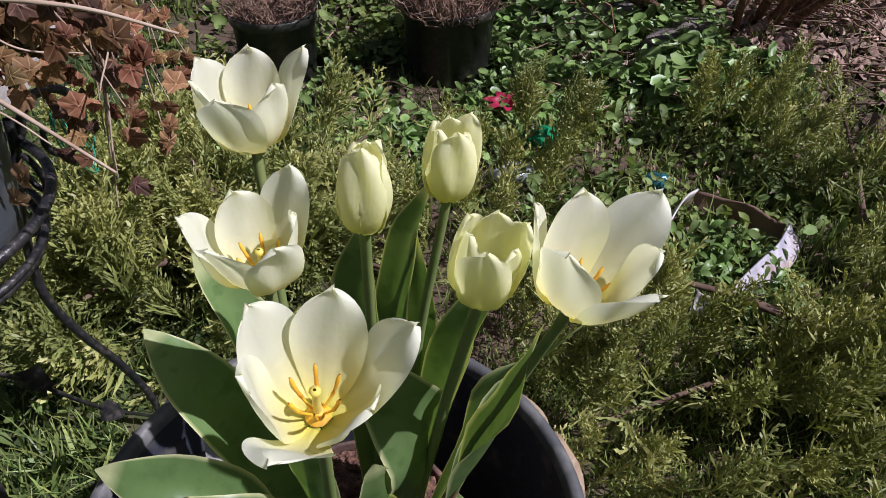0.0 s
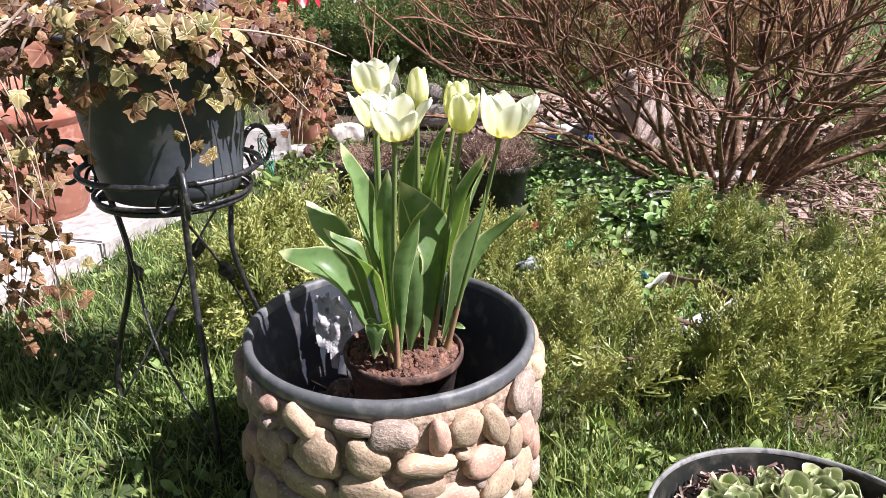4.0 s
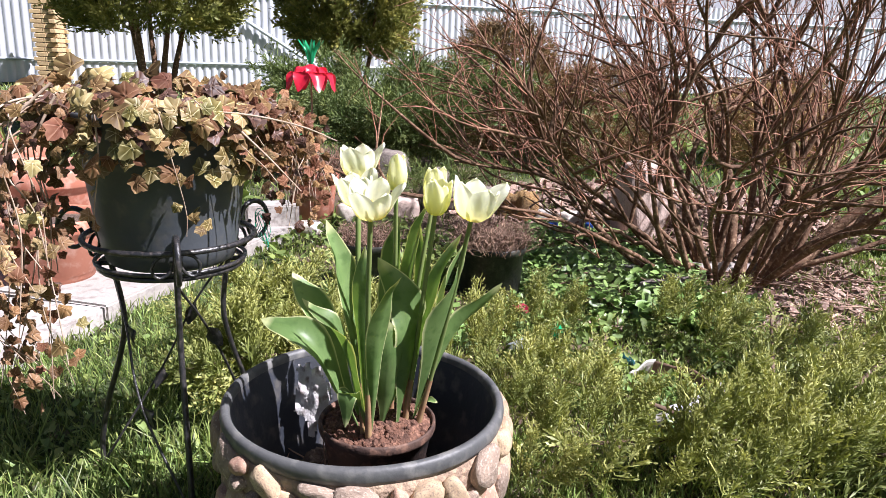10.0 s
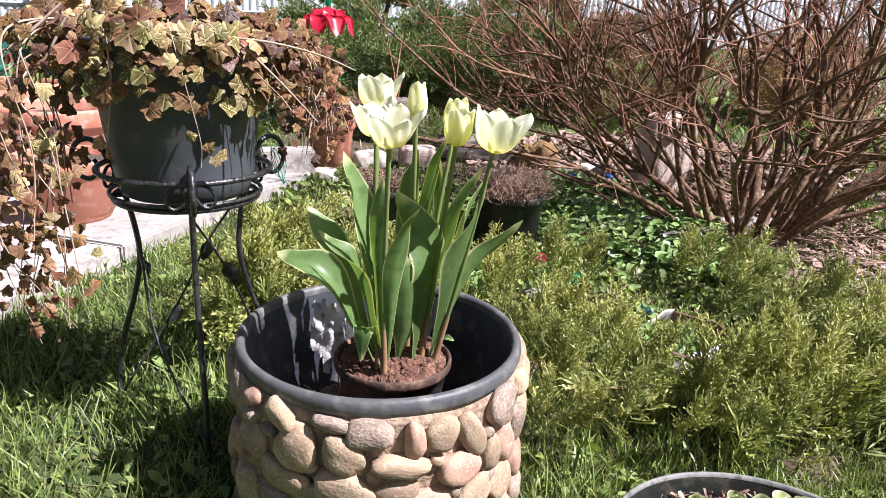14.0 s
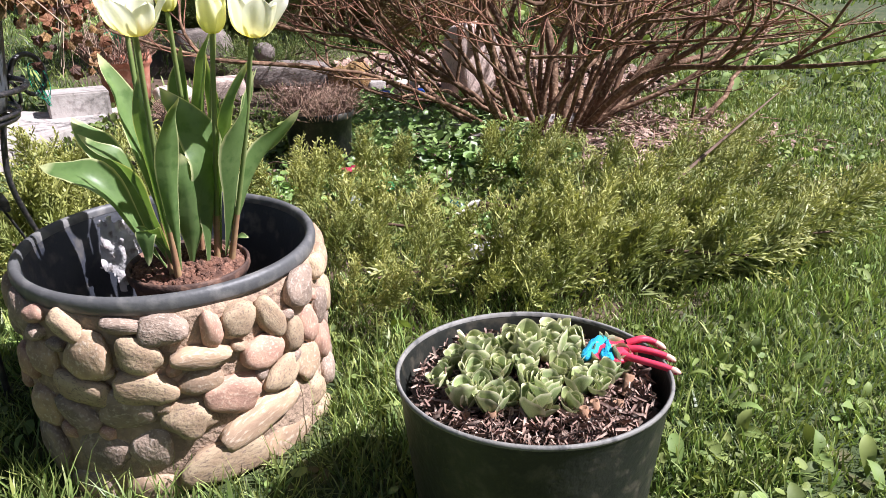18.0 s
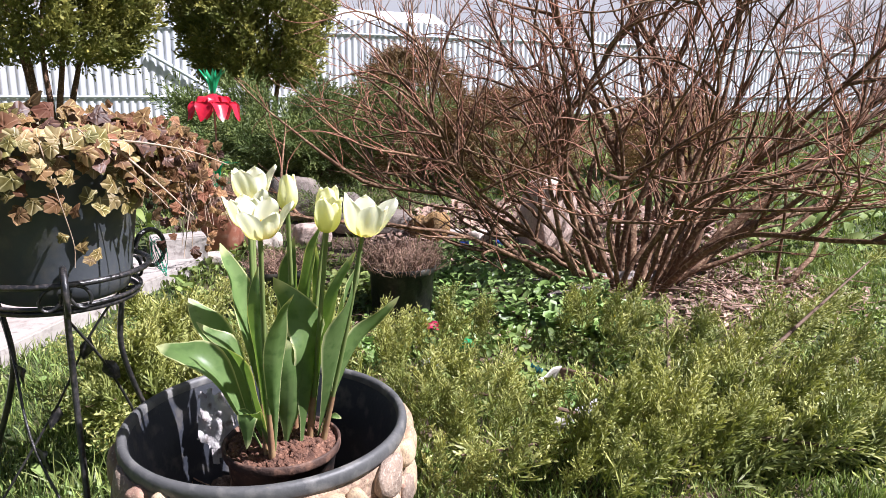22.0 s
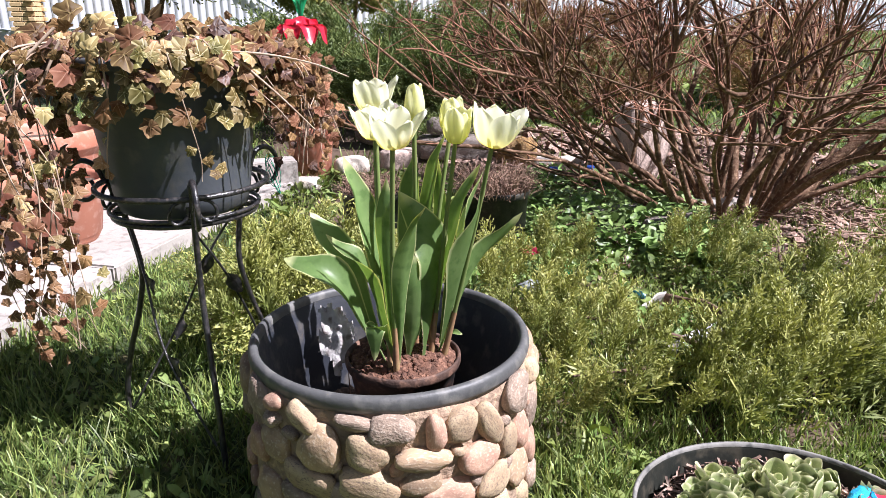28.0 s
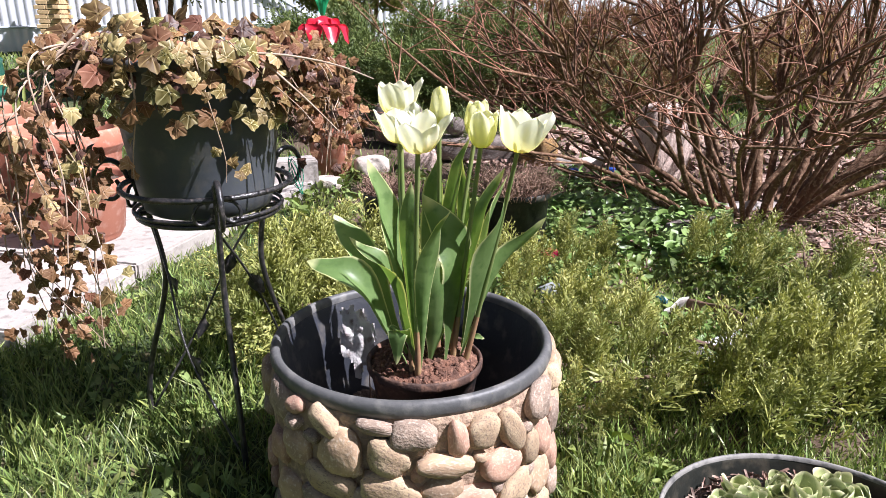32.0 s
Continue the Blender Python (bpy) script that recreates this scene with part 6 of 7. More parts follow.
rock("grey_stone", 1.20, 1.70, 0.04, 0.10, 0.07, 0.055, M_ROCK, "grey stone half sunk in the earth under the shrub", 15, 25, 0.3, 0.3)
rock("grey_stone", 1.33, 1.78, 0.05, 0.09, 0.06, 0.05, M_ROCK, "weathered grey stone under the shrub", 16, -15, 0.3, 0.3)
rock("dark_stone", 0.02, 3.95, 0.20, 0.20, 0.15, 0.18, M_ROCK, "dark grey boulder in the juniper's shade", 17, 0, 0.3, 0.2)


def timber():
    bm = prism([(-0.45, -0.05), (0.45, -0.04), (0.44, 0.05), (-0.45, 0.04)], -0.03, 0.05, 0.012)
    root = thing("timber_edging", 1.42, 2.05, 0.01, "weathered grey timber edging the bed", "timber")
    part("board", bm, M_WOOD, root)
    root.rotation_euler = (0, 0, radians(8))


def bark_ring():
    root = thing("bark_edging", 0.90, 0.70, 0, "broken ring of curled birch bark strips around a small bed", "bark edging")
    strips = [((-0.125, 0.10), (-0.01, 0.195), 0.045, 0.020, M_BIRCH, "pale outer bark strip"),
              ((-0.01, 0.195), (0.13, 0.045), 0.042, -0.012, M_BIRCHIN, "brown inner bark strip"),
              ((-0.115, -0.140), (0.135, 0.045), 0.040, -0.040, M_BARKSHEEN, "shiny lilac grey bark strip"),
              ((-0.165, -0.105), (-0.110, -0.145), 0.035, -0.025, M_BIRCH, "torn white bark end")]
    for k, ((ax, ay), (bx, by), tall, lean, mat, label) in enumerate(strips):
        nx, ny = ay - by, bx - ax
        ln = math.hypot(nx, ny)
        nx, ny = nx / ln, ny / ln
        n, m, verts = 12, 7, []
        for side in (0, 1):
            for i in range(n):
                t = i / (n - 1)
                for j in range(m):
                    u = j / (m - 1)
                    out = lean * (1 - u) ** 1.4 + 0.010 * math.sin(3.1 * t + k) * (t * (1 - t) * 4) - side * 0.004
                    z = 0.028 + tall * u * (1 - 0.14 * math.sin(5 * t + 2 * k)) + 0.004 * math.sin(11 * t + k)
                    verts.append((ax + (bx - ax) * t + nx * out, ay + (by - ay) * t + ny * out, z))
        idx = np.arange(n * m).reshape(n, m)
        f = np.stack([idx[:-1, :-1], idx[:-1, 1:], idx[1:, 1:], idx[1:, :-1]], -1).reshape(-1, 4)
        rim = [(idx[i, m - 1], idx[i + 1, m - 1], idx[i + 1, m - 1] + n * m, idx[i, m - 1] + n * m) for i in range(n - 1)]
        rim += [(idx[0, j], idx[0, j + 1], idx[0, j + 1] + n * m, idx[0, j] + n * m) for j in range(m - 1)] + [(idx[-1, j], idx[-1, j + 1], idx[-1, j + 1] + n * m, idx[-1, j] + n * m) for j in range(m - 1)]
        put("bark_strip", mesh_np("bark_strip", verts, np.concatenate([f[:, ::-1], f + n * m, np.array(rim)]), mat, smooth=True), root, label)


bark_ring()
timber()


def bottle_cap(x, y):
    root = thing("buried_bottle", x, y, 0, "upturned plastic bottle sunk in the bed with a blue cap", "bottle", group="buried bottles")
    part("neck", lathe([(0.045, -0.02), (0.045, 0.02), (0.03, 0.05), (0.017, 0.065), (0.017, 0.085)], 24), M_CLEAR, root)
    part("cap", lathe([(0.0, 0.105), (0.024, 0.105), (0.028, 0.10), (0.029, 0.075), (0.026, 0.073)], 24), M_BLUECAP, root, "blue screw cap")


for q in ((1.20, 2.74), (0.985, 2.74)):
    bottle_cap(*q)


def scrap(name, x, y, z, size, mat, label, seed):
    bm = bmesh.new()
    bmesh.ops.create_icosphere(bm, subdivisions=3, radius=1)
    for v in list(bm.verts):
        if v.co.z < -0.1:
            bm.verts.remove(v)
            continue
        d = 1 + 0.5 * noise.noise(v.co * 1.8 + Vector((seed, 0, 0)))
        v.co = Vector((v.co.x * d * size, v.co.y * d * size * 0.7, v.co.z * d * size * 0.6))
    ob = part(name, bm, mat, None)
    ob.location = (x, y, z)
    tagged(ob, label, "scrap")


scrap("green_bottle_piece", 0.63, 1.25, 0.015, 0.06, M_GREENPLASTIC, "crumpled piece of a green plastic bottle", 3)
scrap("teal_bottle_piece", 0.86, 1.02, 0.01, 0.04, M_TEAL, "piece of a teal plastic bottle in the bed", 5)
scrap("clear_bottle_piece", 0.52, 1.12, 0.01, 0.055, M_CLEAR, "crumpled clear plastic bottle in the bed", 7)


def crimson_leaves():
    root = thing("crimson_plant", 0.58, 1.42, 0.0, "low plant with crimson leaves", "plant")
    for k in range(7):
        a = k * 0.9
        v, f, at = leaf_blade((0, 0, 0), (0.03 * math.cos(a), 0.03 * math.sin(a), 0.05), (0.07 * math.cos(a), 0.06 * math.sin(a), 0.055), 0.014, 0.2, 0.3, (0, 0))
        put("leaf", mesh_np("leaf", v, f, M_MAGENTA, smooth=True), root)


crimson_leaves()


def plastic_flower():
    x, y = -0.40, 3.0
    z = float(ground_height(x, y)) - 0.02
    root = thing("plastic_flower", x, y, z, "garden ornament flower of red bells and green bottle plastic", "ornament")
    put("stem", tubes_mesh("stem", [([(0, 0, -0.05), (0.005, 0, 0.4), (0, 0, 0.96)], 0.006)], M_DEAD, 6), root)
    for k in range(8):
        a = 2 * math.pi * k / 8 + 0.4
        c, q = math.cos(a), math.sin(a)
        v, f, at = leaf_blade((0.012 * c, 0.012 * q, 0.945), (0.085 * c, 0.085 * q, 0.905), (0.150 * c, 0.150 * q, 0.795), 0.058, 0.1, -0.2, (0, 0))
        put("petal", mesh_np("petal", v, f, M_RED, smooth=True), root, "red plastic petal")
    for ring, (n, h, zz, w) in enumerate(((9, 0.15, 0.935, 0.012), (8, 0.17, 0.46, 0.012), (7, 0.14, 0.36, 0.012))):
        for k in range(n):
            a = 2 * math.pi * k / n + ring
            c, s = math.cos(a), math.sin(a)
            v, f, at = leaf_blade((0.008 * c, 0.008 * s, zz), (0.035 * c, 0.035 * s, zz + h * 0.55), ((0.075 if ring == 0 else 0.12) * c, (0.075 if ring == 0 else 0.12) * s, zz + h * (0.95 if ring == 0 else 0.6)), w, 0.2, 0.4, (0, 0))
            put("leaf", mesh_np("leaf", v, f, M_GREENPLASTIC, smooth=True), root, "green plastic strip leaf")


plastic_flower()


def dock_leaf():
    root = thing("dock_leaf", 0.395, 0.058, 0.066, "single bright yellow-green broad leaf in the grass", "leaf")
    put("stalk", tubes_mesh("stalk", [([(0.01, 0.01, 0.0), (0.006, 0.004, 0.035), (-0.012, -0.002, 0.062)], 0.0016)], M_TULIPSTEM, 5), root)
    v, f, at = leaf_blade((-0.012, -0.002, 0.062), (0.008, -0.006, 0.076), (0.032, -0.010, 0.062), 0.017, 0.2, 0.2, (0, 0.1))
    put("blade", mesh_np("blade", v, f, M_FRESHLEAF, smooth=True), root)


dock_leaf()


# ---- the bare shrub ----
def bare_shrub():
    bx, by = 1.68, 2.00
    root = thing("bare_shrub", bx, by, 0, "leafless shrub with many gnarled dark brown stems", "shrub")
    r = np.random.default_rng(21)
    branches, twigs = [], []

    def grow(p, d, length, bend, n, lift=0.035):
        pts, p, d = [np.array(p)], np.array(p, float), np.array(d, float) / np.linalg.norm(d)
        sway = r.normal(0, bend * 0.5, 3)
        for i in range(n):
            sway = 0.6 * sway + r.normal(0, bend * 0.8, 3)
            d = d + sway + np.array([0, 0, lift])
            if p[2] < 0.6:
                d[2] = max(d[2], 0.12)
            d /= np.linalg.norm(d)
            p = p + d * length / n
            p[2] = max(p[2], 0.04)
            pts.append(p.copy())
        return np.array(pts)

    def clothe(path, n, lo, thick):
        """Side branches with their twigs along a stem."""
        last = len(path) - 1
        for b in range(n):
            i = int(r.integers(lo, last + 1))
            d = path[min(i + 1, last)] - path[i - 1]
            d /= np.linalg.norm(d)
            out = grow(path[i], d + r.normal(0, 0.46, 3) + np.array([0, 0, 0.10]), r.uniform(0.35, 0.90), 0.135, 8)
            w = thick * r.uniform(0.36, 0.66)
            branches.append((out, np.linspace(max(w, 0.0035), 0.0022, 9)))
            for t in range(r.integers(7, 12) if out[-1][2] > 0.60 else r.integers(1, 4)):
                j = int(r.integers(1, 9))
                dd = out[min(j + 1, 8)] - out[j - 1]
                tw = grow(out[j], dd / np.linalg.norm(dd) + r.normal(0, 0.45, 3), r.uniform(0.10, 0.36), 0.17, 5)
                twigs.append((tw, np.linspace(0.0027, 0.0011, 6)))

    for k in range(44):
        a = 2 * np.pi * (k + r.uniform(-0.4, 0.4)) / 26 if k < 26 else r.uniform(2.6, 3.7) if k < 29 else r.uniform(-0.35, 1.2) if k < 38 else r.uniform(0.4, 2.6)
        el = radians(r.choice([r.uniform(12, 30), r.uniform(30, 55), r.uniform(50, 82)], p=[0.30, 0.38, 0.32]))
        ln = r.uniform(1.5, 2.3)
        if math.cos(a) < -0.2:
            el, ln = max(el, radians(30)), ln * 0.78
        if k >= 29:
            el = max(el, radians(32 if k < 38 else 55))
        if math.sin(a) < -0.35:
            el, ln = max(el, radians(46)), ln * 0.80
        foot = (0.27 * math.cos(a) * r.uniform(0.2, 1.1), 0.15 * math.sin(a) * r.uniform(0.2, 1.1), -0.02)
        path = grow(foot, (math.cos(a) * math.cos(el), math.sin(a) * math.cos(el), math.sin(el)), ln, 0.105, 13)
        thick = r.uniform(0.009, 0.020) if math.cos(a) < 0.2 or k % 2 else r.uniform(0.020, 0.031)
        put("stem", tubes_mesh("stem", [(path, thick * (1 - 0.74 * np.linspace(0, 1, len(path)) ** 1.1))], M_BARK, 7), root)
        clothe(path, int(r.integers(6, 10)), 4, thick)
    # low limbs that arch over the bed and the lawn
    for pts, w in (([(0.62, -0.24, -0.02), (0.88, -0.12, 0.15), (1.25, 0.10, 0.38), (1.85, 0.42, 0.74)], 0.017), ([(0.2, 0.05, 0.0), (0.6, 0.3, 0.34), (1.05, 0.5, 0.72), (1.5, 0.7, 1.15)], 0.018),
                   ([(-0.1, -0.05, 0.02), (-0.38, 0.0, 0.14), (-0.65, 0.06, 0.26), (-0.90, 0.1, 0.40)], 0.015), ([(-0.12, 0.1, 0.02), (-0.36, 0.16, 0.26), (-0.58, 0.2, 0.44), (-0.78, 0.25, 0.66)], 0.014),
                   ([(-0.1, 0.1, 0.02), (-0.45, 0.3, 0.20), (-0.80, 0.45, 0.42), (-1.05, 0.5, 0.70)], 0.014)):
        path = spline(pts, 5)
        path[1:-1] += r.normal(0, 0.012, (len(path) - 2, 3))
        put("stem", tubes_mesh("stem", [(path, np.linspace(w, 0.005, len(path)))], M_BARK, 7), root)
        clothe(path, 5, 9, w)
    put("branch_mass", tubes_mesh("branch_mass", branches, M_BARK, 5), root, kind="stuff")
    put("twig_mass", tubes_mesh("twig_mass", twigs, M_TWIG, 3), root, kind="stuff")


bare_shrub()


# ---- grass, weeds, ground cover and litter ----
BLOCKS = [on_plan(0.0, 0.0, 0.262), on_plan(QX, QY, 0.150), (0.48, 1.74, 0.142), (-0.04, 1.80, 0.12), (-0.375, 0.86, 0.055)]


def on_slab(x, y):
    """True on the concrete path, whose near edge runs aslant."""
    ex = np.interp(y, [0.8, 1.36, 2.02, 2.70], [-1.13, -0.97, -0.74, -0.46])
    fx = np.interp(y, [0.9, 1.42, 2.08, 2.9, 3.6], [-2.6, -2.4, -1.9, -1.75, -1.5])
    return (x < ex + 0.0) & (y > 0.83) & (y < 3.35 + 0.45 * (x + 0.4)) & (x > fx - 0.8)


def free_spots(x, y, beds=True):
    m = ~on_slab(x, y)
    for bx, by, br in BLOCKS:
        m &= np.hypot(x - bx, y - by) > br
    if beds:
        m &= in_bed(x, y) < rng.uniform(0.15, 1.4, len(x))
    return m


def blade(seed):
    r = np.random.default_rng(seed)
    bend = r.uniform(0.15, 0.7)
    v = [(-0.022, 0, 0), (0.022, 0, 0), (-0.020, bend * 0.22, 0.45), (0.020, bend * 0.22, 0.45), (-0.012, bend * 0.58, 0.78), (0.012, bend * 0.58, 0.78), (0, bend, 0.98)]
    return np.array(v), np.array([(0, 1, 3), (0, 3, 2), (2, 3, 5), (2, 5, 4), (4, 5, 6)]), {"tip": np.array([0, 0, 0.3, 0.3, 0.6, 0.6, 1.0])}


BLADES = [blade(s) for s in range(4)]


def lawn(name, label, n, x0, x1, y0, y1, height, width, clump=6.0, beds=True):
    x, y = rng.uniform(x0, x1, n), rng.uniform(y0, y1, n)
    dens = np.array([noise.noise(Vector((a * clump, b * clump, 7.0))) for a, b in zip(x, y)])
    m = free_spots(x, y, beds) & (rng.uniform(-0.75, 0.55, n) < dens + 0.15)
    x, y, dens = x[m], y[m], dens[m]
    n = len(x)
    h = height * rng.uniform(0.45, 1.25, n) * (1 + 0.35 * dens)
    place = np.stack([x, y, ground_height(x, y) - 0.005], -1)
    rot = turns(rng.normal(0, 0.36, n), rng.normal(0, 0.36, n), rng.uniform(0, 6.28, n))
    size = np.stack([h * 0 + width / 0.044 * rng.uniform(0.7, 1.3, n), h, h], -1)
    pick, sets = rng.integers(0, 4, n), []
    for k in range(4):
        q = pick == k
        sets.append(scatter(BLADES[k], rot[q], size[q], place[q]))
    v, f, a = joined(sets)
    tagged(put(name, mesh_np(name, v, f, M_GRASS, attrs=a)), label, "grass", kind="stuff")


lawn("grass_near", "uncut spring grass round the stand and planters", 50000, -1.7, 0.45, -0.75, 1.7, 0.068, 0.0036)
lawn("grass_side", "sunlit spring grass beside the juniper", 60000, 0.25, 3.4, -0.75, 2.6, 0.060, 0.0042)
lawn("grass_carpet", "short thick grass carpet beside the black pot", 64000, 0.25, 2.6, -0.78, 0.55, 0.042, 0.0034, clump=9.0, beds=False)
lawn("grass_bed", "thin grass between the bed plants", 9000, -0.6, 1.2, 0.9, 3.6, 0.06, 0.004, beds=True)
lawn("grass_around", "spring lawn all round the bed", 70000, -5.0, 6.5, -4.0, 2.4, 0.06, 0.0075)
lawn("grass_bed", "thin grass round the bark edging", 7000, 0.35, 1.6, 0.55, 1.45, 0.055, 0.0036, beds=False)
lawn("grass_middle", "spring lawn behind the bare shrub", 60000, -3.0, 7.5, 1.8, 7.5, 0.075, 0.0075)
lawn("grass_far", "lawn towards the white fence", 42000, -8.0, 16.0, 7.0, 17.5, 0.10, 0.020)
lawn("grass_tall", "long grass blades at the planters' feet", 3600, -1.2, 0.9, -0.6, 0.9, 0.12, 0.0034, beds=False)


def round_leaf(k=7, notch=0.25):
    v = [(0, 0, 0)]
    for i in range(k):
        a = 2 * np.pi * (i + 0.5) / k
        r = 1 - notch * (abs(a - 2 * np.pi) < 0.5 or a < 0.5)
        v.append((r * math.sin(a), 0.55 + r * math.cos(a) * -0.75, 0.14 * abs(math.sin(a)) + 0.05 * math.cos(2 * a)))
    f = [(0, 1 + i, 1 + (i + 1) % k) for i in range(k)]
    return np.array(v) * (0.5, 0.5, 0.5), np.array(f), {}


def long_leaf():
    v, f = [], []
    for i, (t, w) in enumerate([(0, 0.03), (0.2, 0.12), (0.4, 0.19), (0.6, 0.21), (0.8, 0.15), (0.93, 0.07), (1.0, 0.004)]):
        z = 0.42 * math.sin(2.1 * t)
        v += [(-w, t, z + 0.35 * w), (0, t, z), (w, t, z + 0.35 * w)]
        if i:
            k = 3 * i
            f += [(k - 3, k - 2, k + 1), (k - 3, k + 1, k), (k - 2, k - 1, k + 2), (k - 2, k + 2, k + 1)]
    return np.array(v), np.array(f), {}


def leaves(name, label, n, where, size, mat, template, height, kind="plant", spots=True, tilt=0.5):
    x, y = where(n)
    if spots:
        m = free_spots(x, y, False)
        x, y = x[m], y[m]
    n = len(x)
    place = np.stack([x, y, ground_height(x, y) + rng.uniform(0.0, 1.0, n) ** 1.3 * height], -1)
    v, f, a = scatter(template, turns(rng.normal(0, tilt, n), rng.normal(0, tilt, n), rng.uniform(0, 6.28, n)), size * rng.uniform(0.5, 1.3, n), place)
    tagged(put(name, mesh_np(name, v, f, mat, attrs=a)), label, kind, kind="stuff")


def disc(cx, cy, rx, ry):
    def spots(n):
        a, r = rng.uniform(0, 6.28, n), np.sqrt(rng.uniform(0, 1, n))
        x, y = cx + rx * r * np.cos(a), cy + ry * r * np.sin(a)
        d = np.array([noise.noise(Vector((p * 4, q * 4, 2.0))) for p, q in zip(x, y)])
        m = rng.uniform(-0.6, 0.4, n) < d
        return x[m], y[m]
    return spots


def field(x0, x1, y0, y1, clump=3.0):
    def spots(n):
        x, y = rng.uniform(x0, x1, n), rng.uniform(y0, y1, n)
        d = np.array([noise.noise(Vector((p * clump, q * clump, 11.0))) for p, q in zip(x, y)])
        m = (rng.uniform(-0.4, 0.5, n) < d) & (in_bed(x, y) < 0.4)
        return x[m], y[m]
    return spots


leaves("ground_cover", "glossy round-leaved ground cover in the bed", 8500, disc(1.00, 2.15, 0.52, 0.72), 0.044, M_COVER, round_leaf(), 0.10)
leaves("ground_cover", "round-leaved celandine patch behind the juniper", 2200, disc(1.26, 1.46, 0.26, 0.24), 0.060, M_COVER, round_leaf(), 0.09)
leaves("ground_cover", "small weeds among the bottles and stones", 1700, disc(0.62, 1.35, 0.40, 0.40), 0.036, M_COVER, round_leaf(), 0.05)
leaves("ground_cover", "green weeds near the terracotta pot and path", 1400, disc(-0.10, 2.45, 0.55, 0.65), 0.045, M_WEED, round_leaf(), 0.07)
leaves("ground_cover", "low green weeds round the nursery pots", 2600, disc(0.20, 1.50, 0.55, 0.42), 0.034, M_COVER, round_leaf(), 0.06)
leaves("ground_cover", "weeds behind the nursery pots", 2200, disc(0.30, 2.05, 0.45, 0.25), 0.038, M_WEED, round_leaf(), 0.07)
leaves("ground_cover", "small weeds behind the bark edging", 2200, disc(1.05, 1.02, 0.50, 0.32), 0.030, M_WEED, round_leaf(), 0.06)
leaves("bed_weeds", "narrow green weeds among the juniper sprays", 900, disc(0.95, 0.95, 0.60, 0.45), 0.05, M_WEED, long_leaf(), 0.03)
leaves("bed_weeds", "small plants inside the bark edging", 420, disc(0.85, 0.66, 0.14, 0.14), 0.034, M_COVER, long_leaf(), 0.05)
leaves("clover", "clover and broad weeds in the lawn", 15000, field(0.3, 3.4, -0.75, 3.0, 5.0), 0.020, M_WEED, round_leaf(), 0.055)
leaves("clover", "broad weeds in the grass by the stand", 4200, field(-1.6, 0.4, -0.75, 1.6), 0.024, M_WEED, round_leaf(), 0.05)
leaves("dandelion_leaves", "long dandelion leaves in the lawn", 9000, field(0.3, 4.0, -0.75, 3.5, 2.5), 0.052, M_WEED, long_leaf(), 0.012, tilt=0.35)
leaves("dandelion_leaves", "long weed leaves at the planter's foot", 1600, field(-1.2, 0.8, -0.7, 0.8, 2.0), 0.042, M_WEED, long_leaf(), 0.02, tilt=0.35)
leaves("dandelion_leaves", "broad weeds on the far lawn", 3500, field(-1.0, 7.0, 2.5, 7.0, 1.5), 0.14, M_WEED, long_leaf(), 0.02, tilt=0.35)
leaves("yellow_celandine", "small yellow celandine flowers", 16, disc(1.28, 1.48, 0.22, 0.2), 0.034, M_CELANDINE, round_leaf(), 0.17, spots=False)

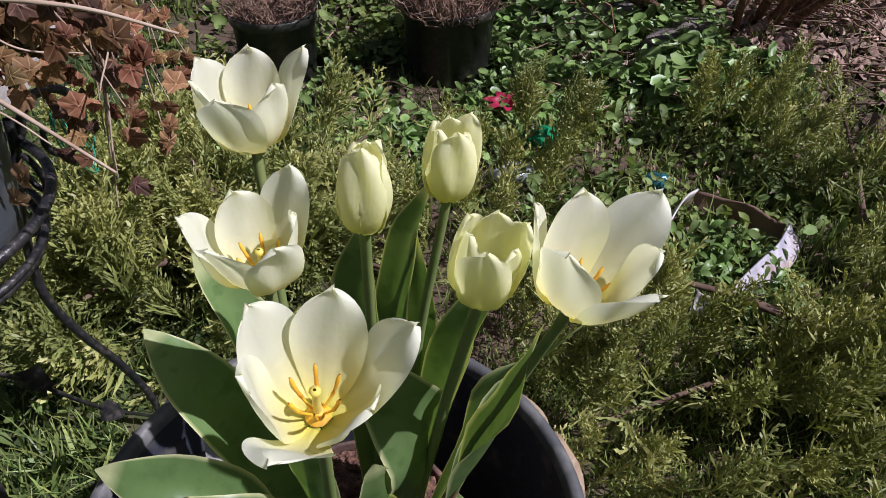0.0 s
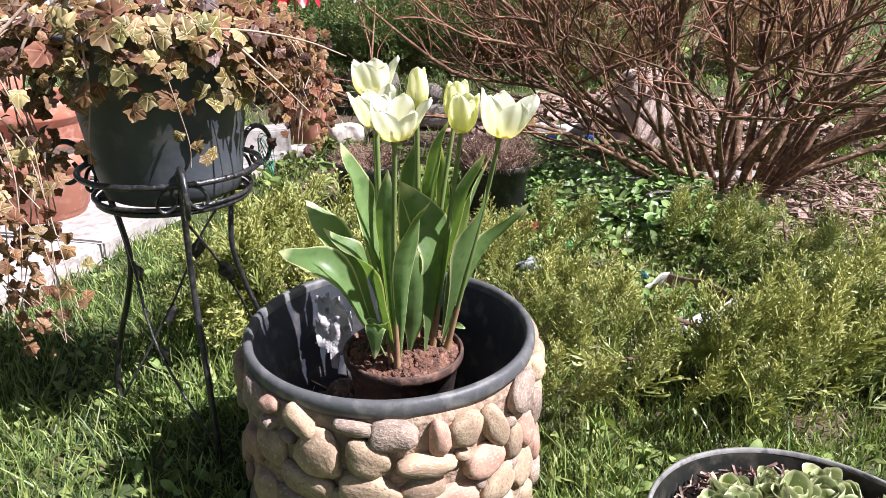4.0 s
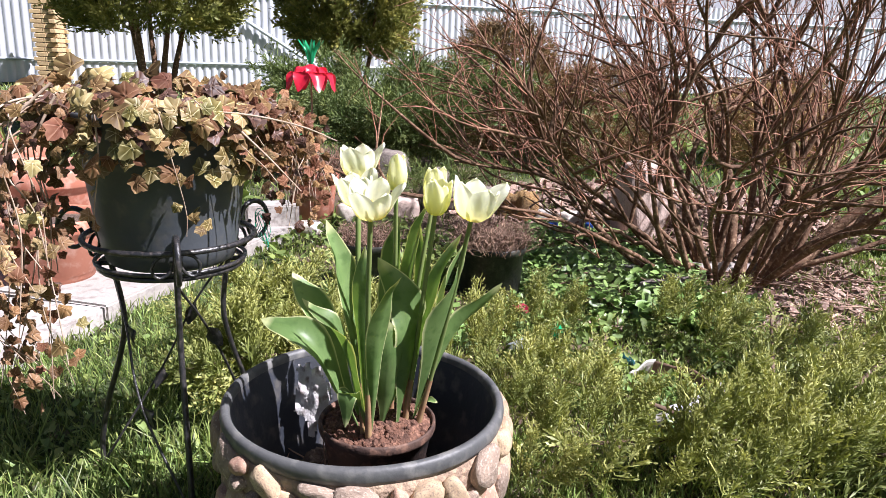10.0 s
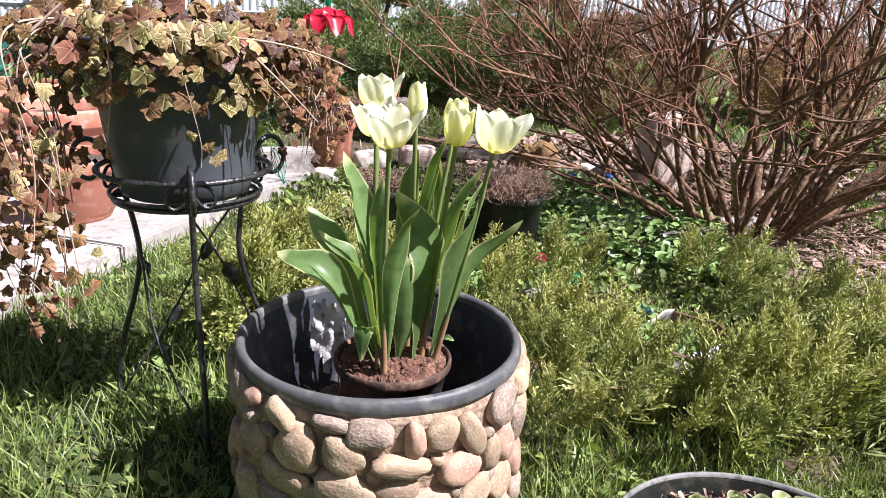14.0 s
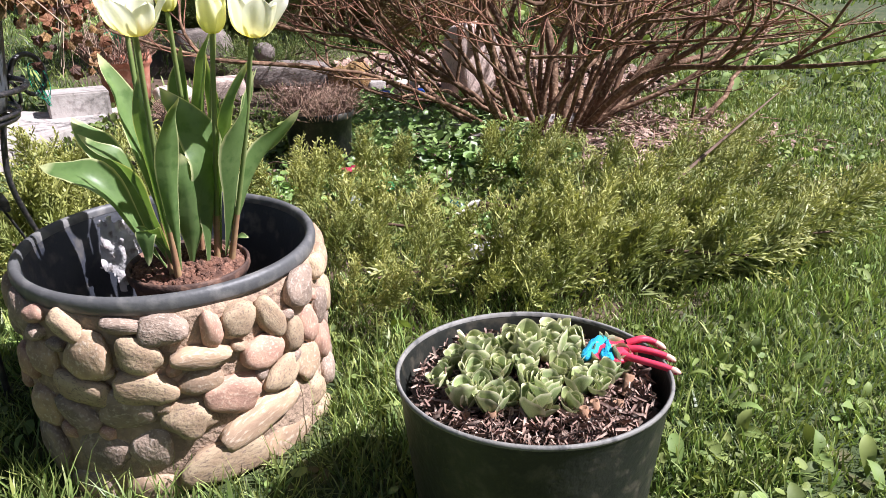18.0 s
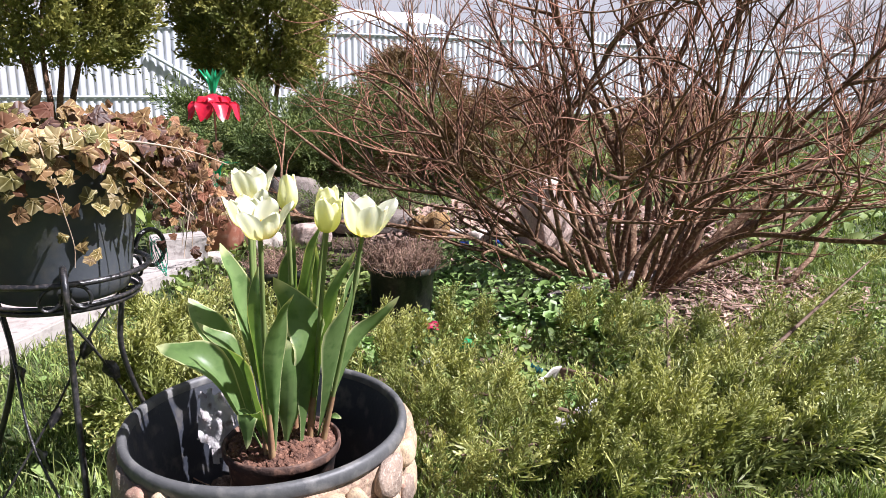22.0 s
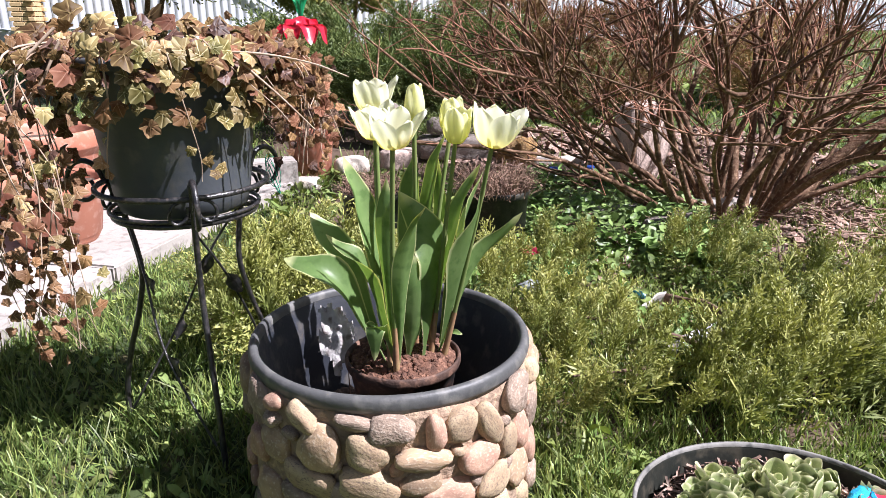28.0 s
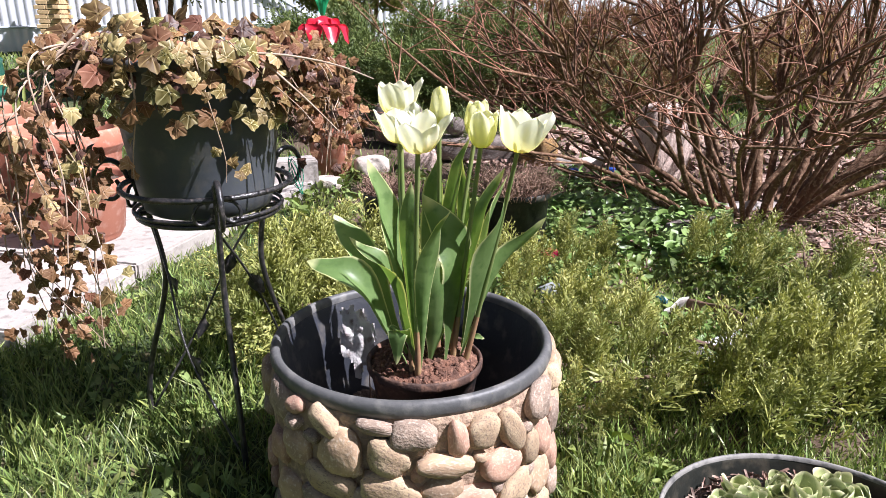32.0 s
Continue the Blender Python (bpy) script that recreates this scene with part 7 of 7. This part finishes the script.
flake = (np.array([(-0.5, -0.3, 0), (0.5, -0.25, 0.1), (0.55, 0.25, 0), (-0.45, 0.3, 0.15), (0, 0.03, 0.22)]), np.array([(0, 1, 4), (1, 2, 4), (2, 3, 4), (3, 0, 4)]), {})
leaves("leaf_litter", "dry brown leaf litter under the bare shrub", 5200, disc(1.75, 1.95, 0.95, 0.75), 0.045, M_LITTER, flake, 0.03, "litter")
leaves("leaf_litter", "dry leaves scattered over the bed", 1700, disc(0.7, 1.75, 0.85, 1.0), 0.035, M_LITTER, flake, 0.02, "litter")
leaves("leaf_litter", "old leaves in the lawn's edge", 420, disc(2.2, 1.2, 1.0, 0.7), 0.04, M_LITTER, flake, 0.03, "litter")
leaves("leaf_litter", "brown leaf litter on the earth behind the bare shrub", 6000, disc(1.8, 3.3, 1.35, 1.1), 0.06, M_LITTER, flake, 0.04, "litter")


def garden_stick():
    root = thing("garden_stick", 2.42, 1.90, 0.0, "thin dark upright stick beside the bare shrub", "stick")
    put("shaft", tubes_mesh("shaft", [(spline([(0, 0, -0.05), (0.010, 0, 0.35), (-0.004, 0.01, 0.70), (0.012, 0.01, 1.05)], 5), np.linspace(0.0085, 0.005, 16))], M_BARK, 6), root)


garden_stick()


def ground_twigs():
    paths = []
    for i in range(420):
        x, y = rng.normal(1.75, 0.5), rng.normal(1.85, 0.38)
        if y < 1.15:
            continue
        a, ln = rng.uniform(0, 6.28), rng.uniform(0.08, 0.3)
        z = float(ground_height(x, y)) + rng.uniform(0.01, 0.05)
        p = np.array([x, y, z])
        d = np.array([math.cos(a), math.sin(a), rng.normal(0, 0.12)]) * ln
        paths.append(([p, p + d * 0.5 + rng.normal(0, 0.012, 3), p + d], np.array([0.003, 0.0026, 0.0012])))
    tagged(put("fallen_twigs", tubes_mesh("fallen_twigs", paths, M_DEAD, 4)), "fallen dry twigs under the bare shrub", "twigs", kind="stuff")


ground_twigs()


# ---- the garden's plan to scale; the planters, tulips, stand, ivy and sedum pot stand at their true places already ----
NEAR = {"stone_planter", "nursery_pot", "tulip", "withered_leaf", "dry_stalks", "plant_stand", "round_planter_pot", "ivy", "twine", "black_plant_pot", "sedum", "garden_glove", "dock_leaf"}
to_scale = Matrix.Translation(PLAN_POINT) @ Matrix.Scale(PLAN_SCALE, 4) @ Matrix.Translation(-PLAN_POINT)
bpy.context.view_layer.update()
for ob in list(scene.objects):
    if ob.parent is None and ob.type in {"MESH", "EMPTY"} and ob.name.split(".")[0] not in NEAR:
        ob.matrix_world = to_scale @ ob.matrix_world
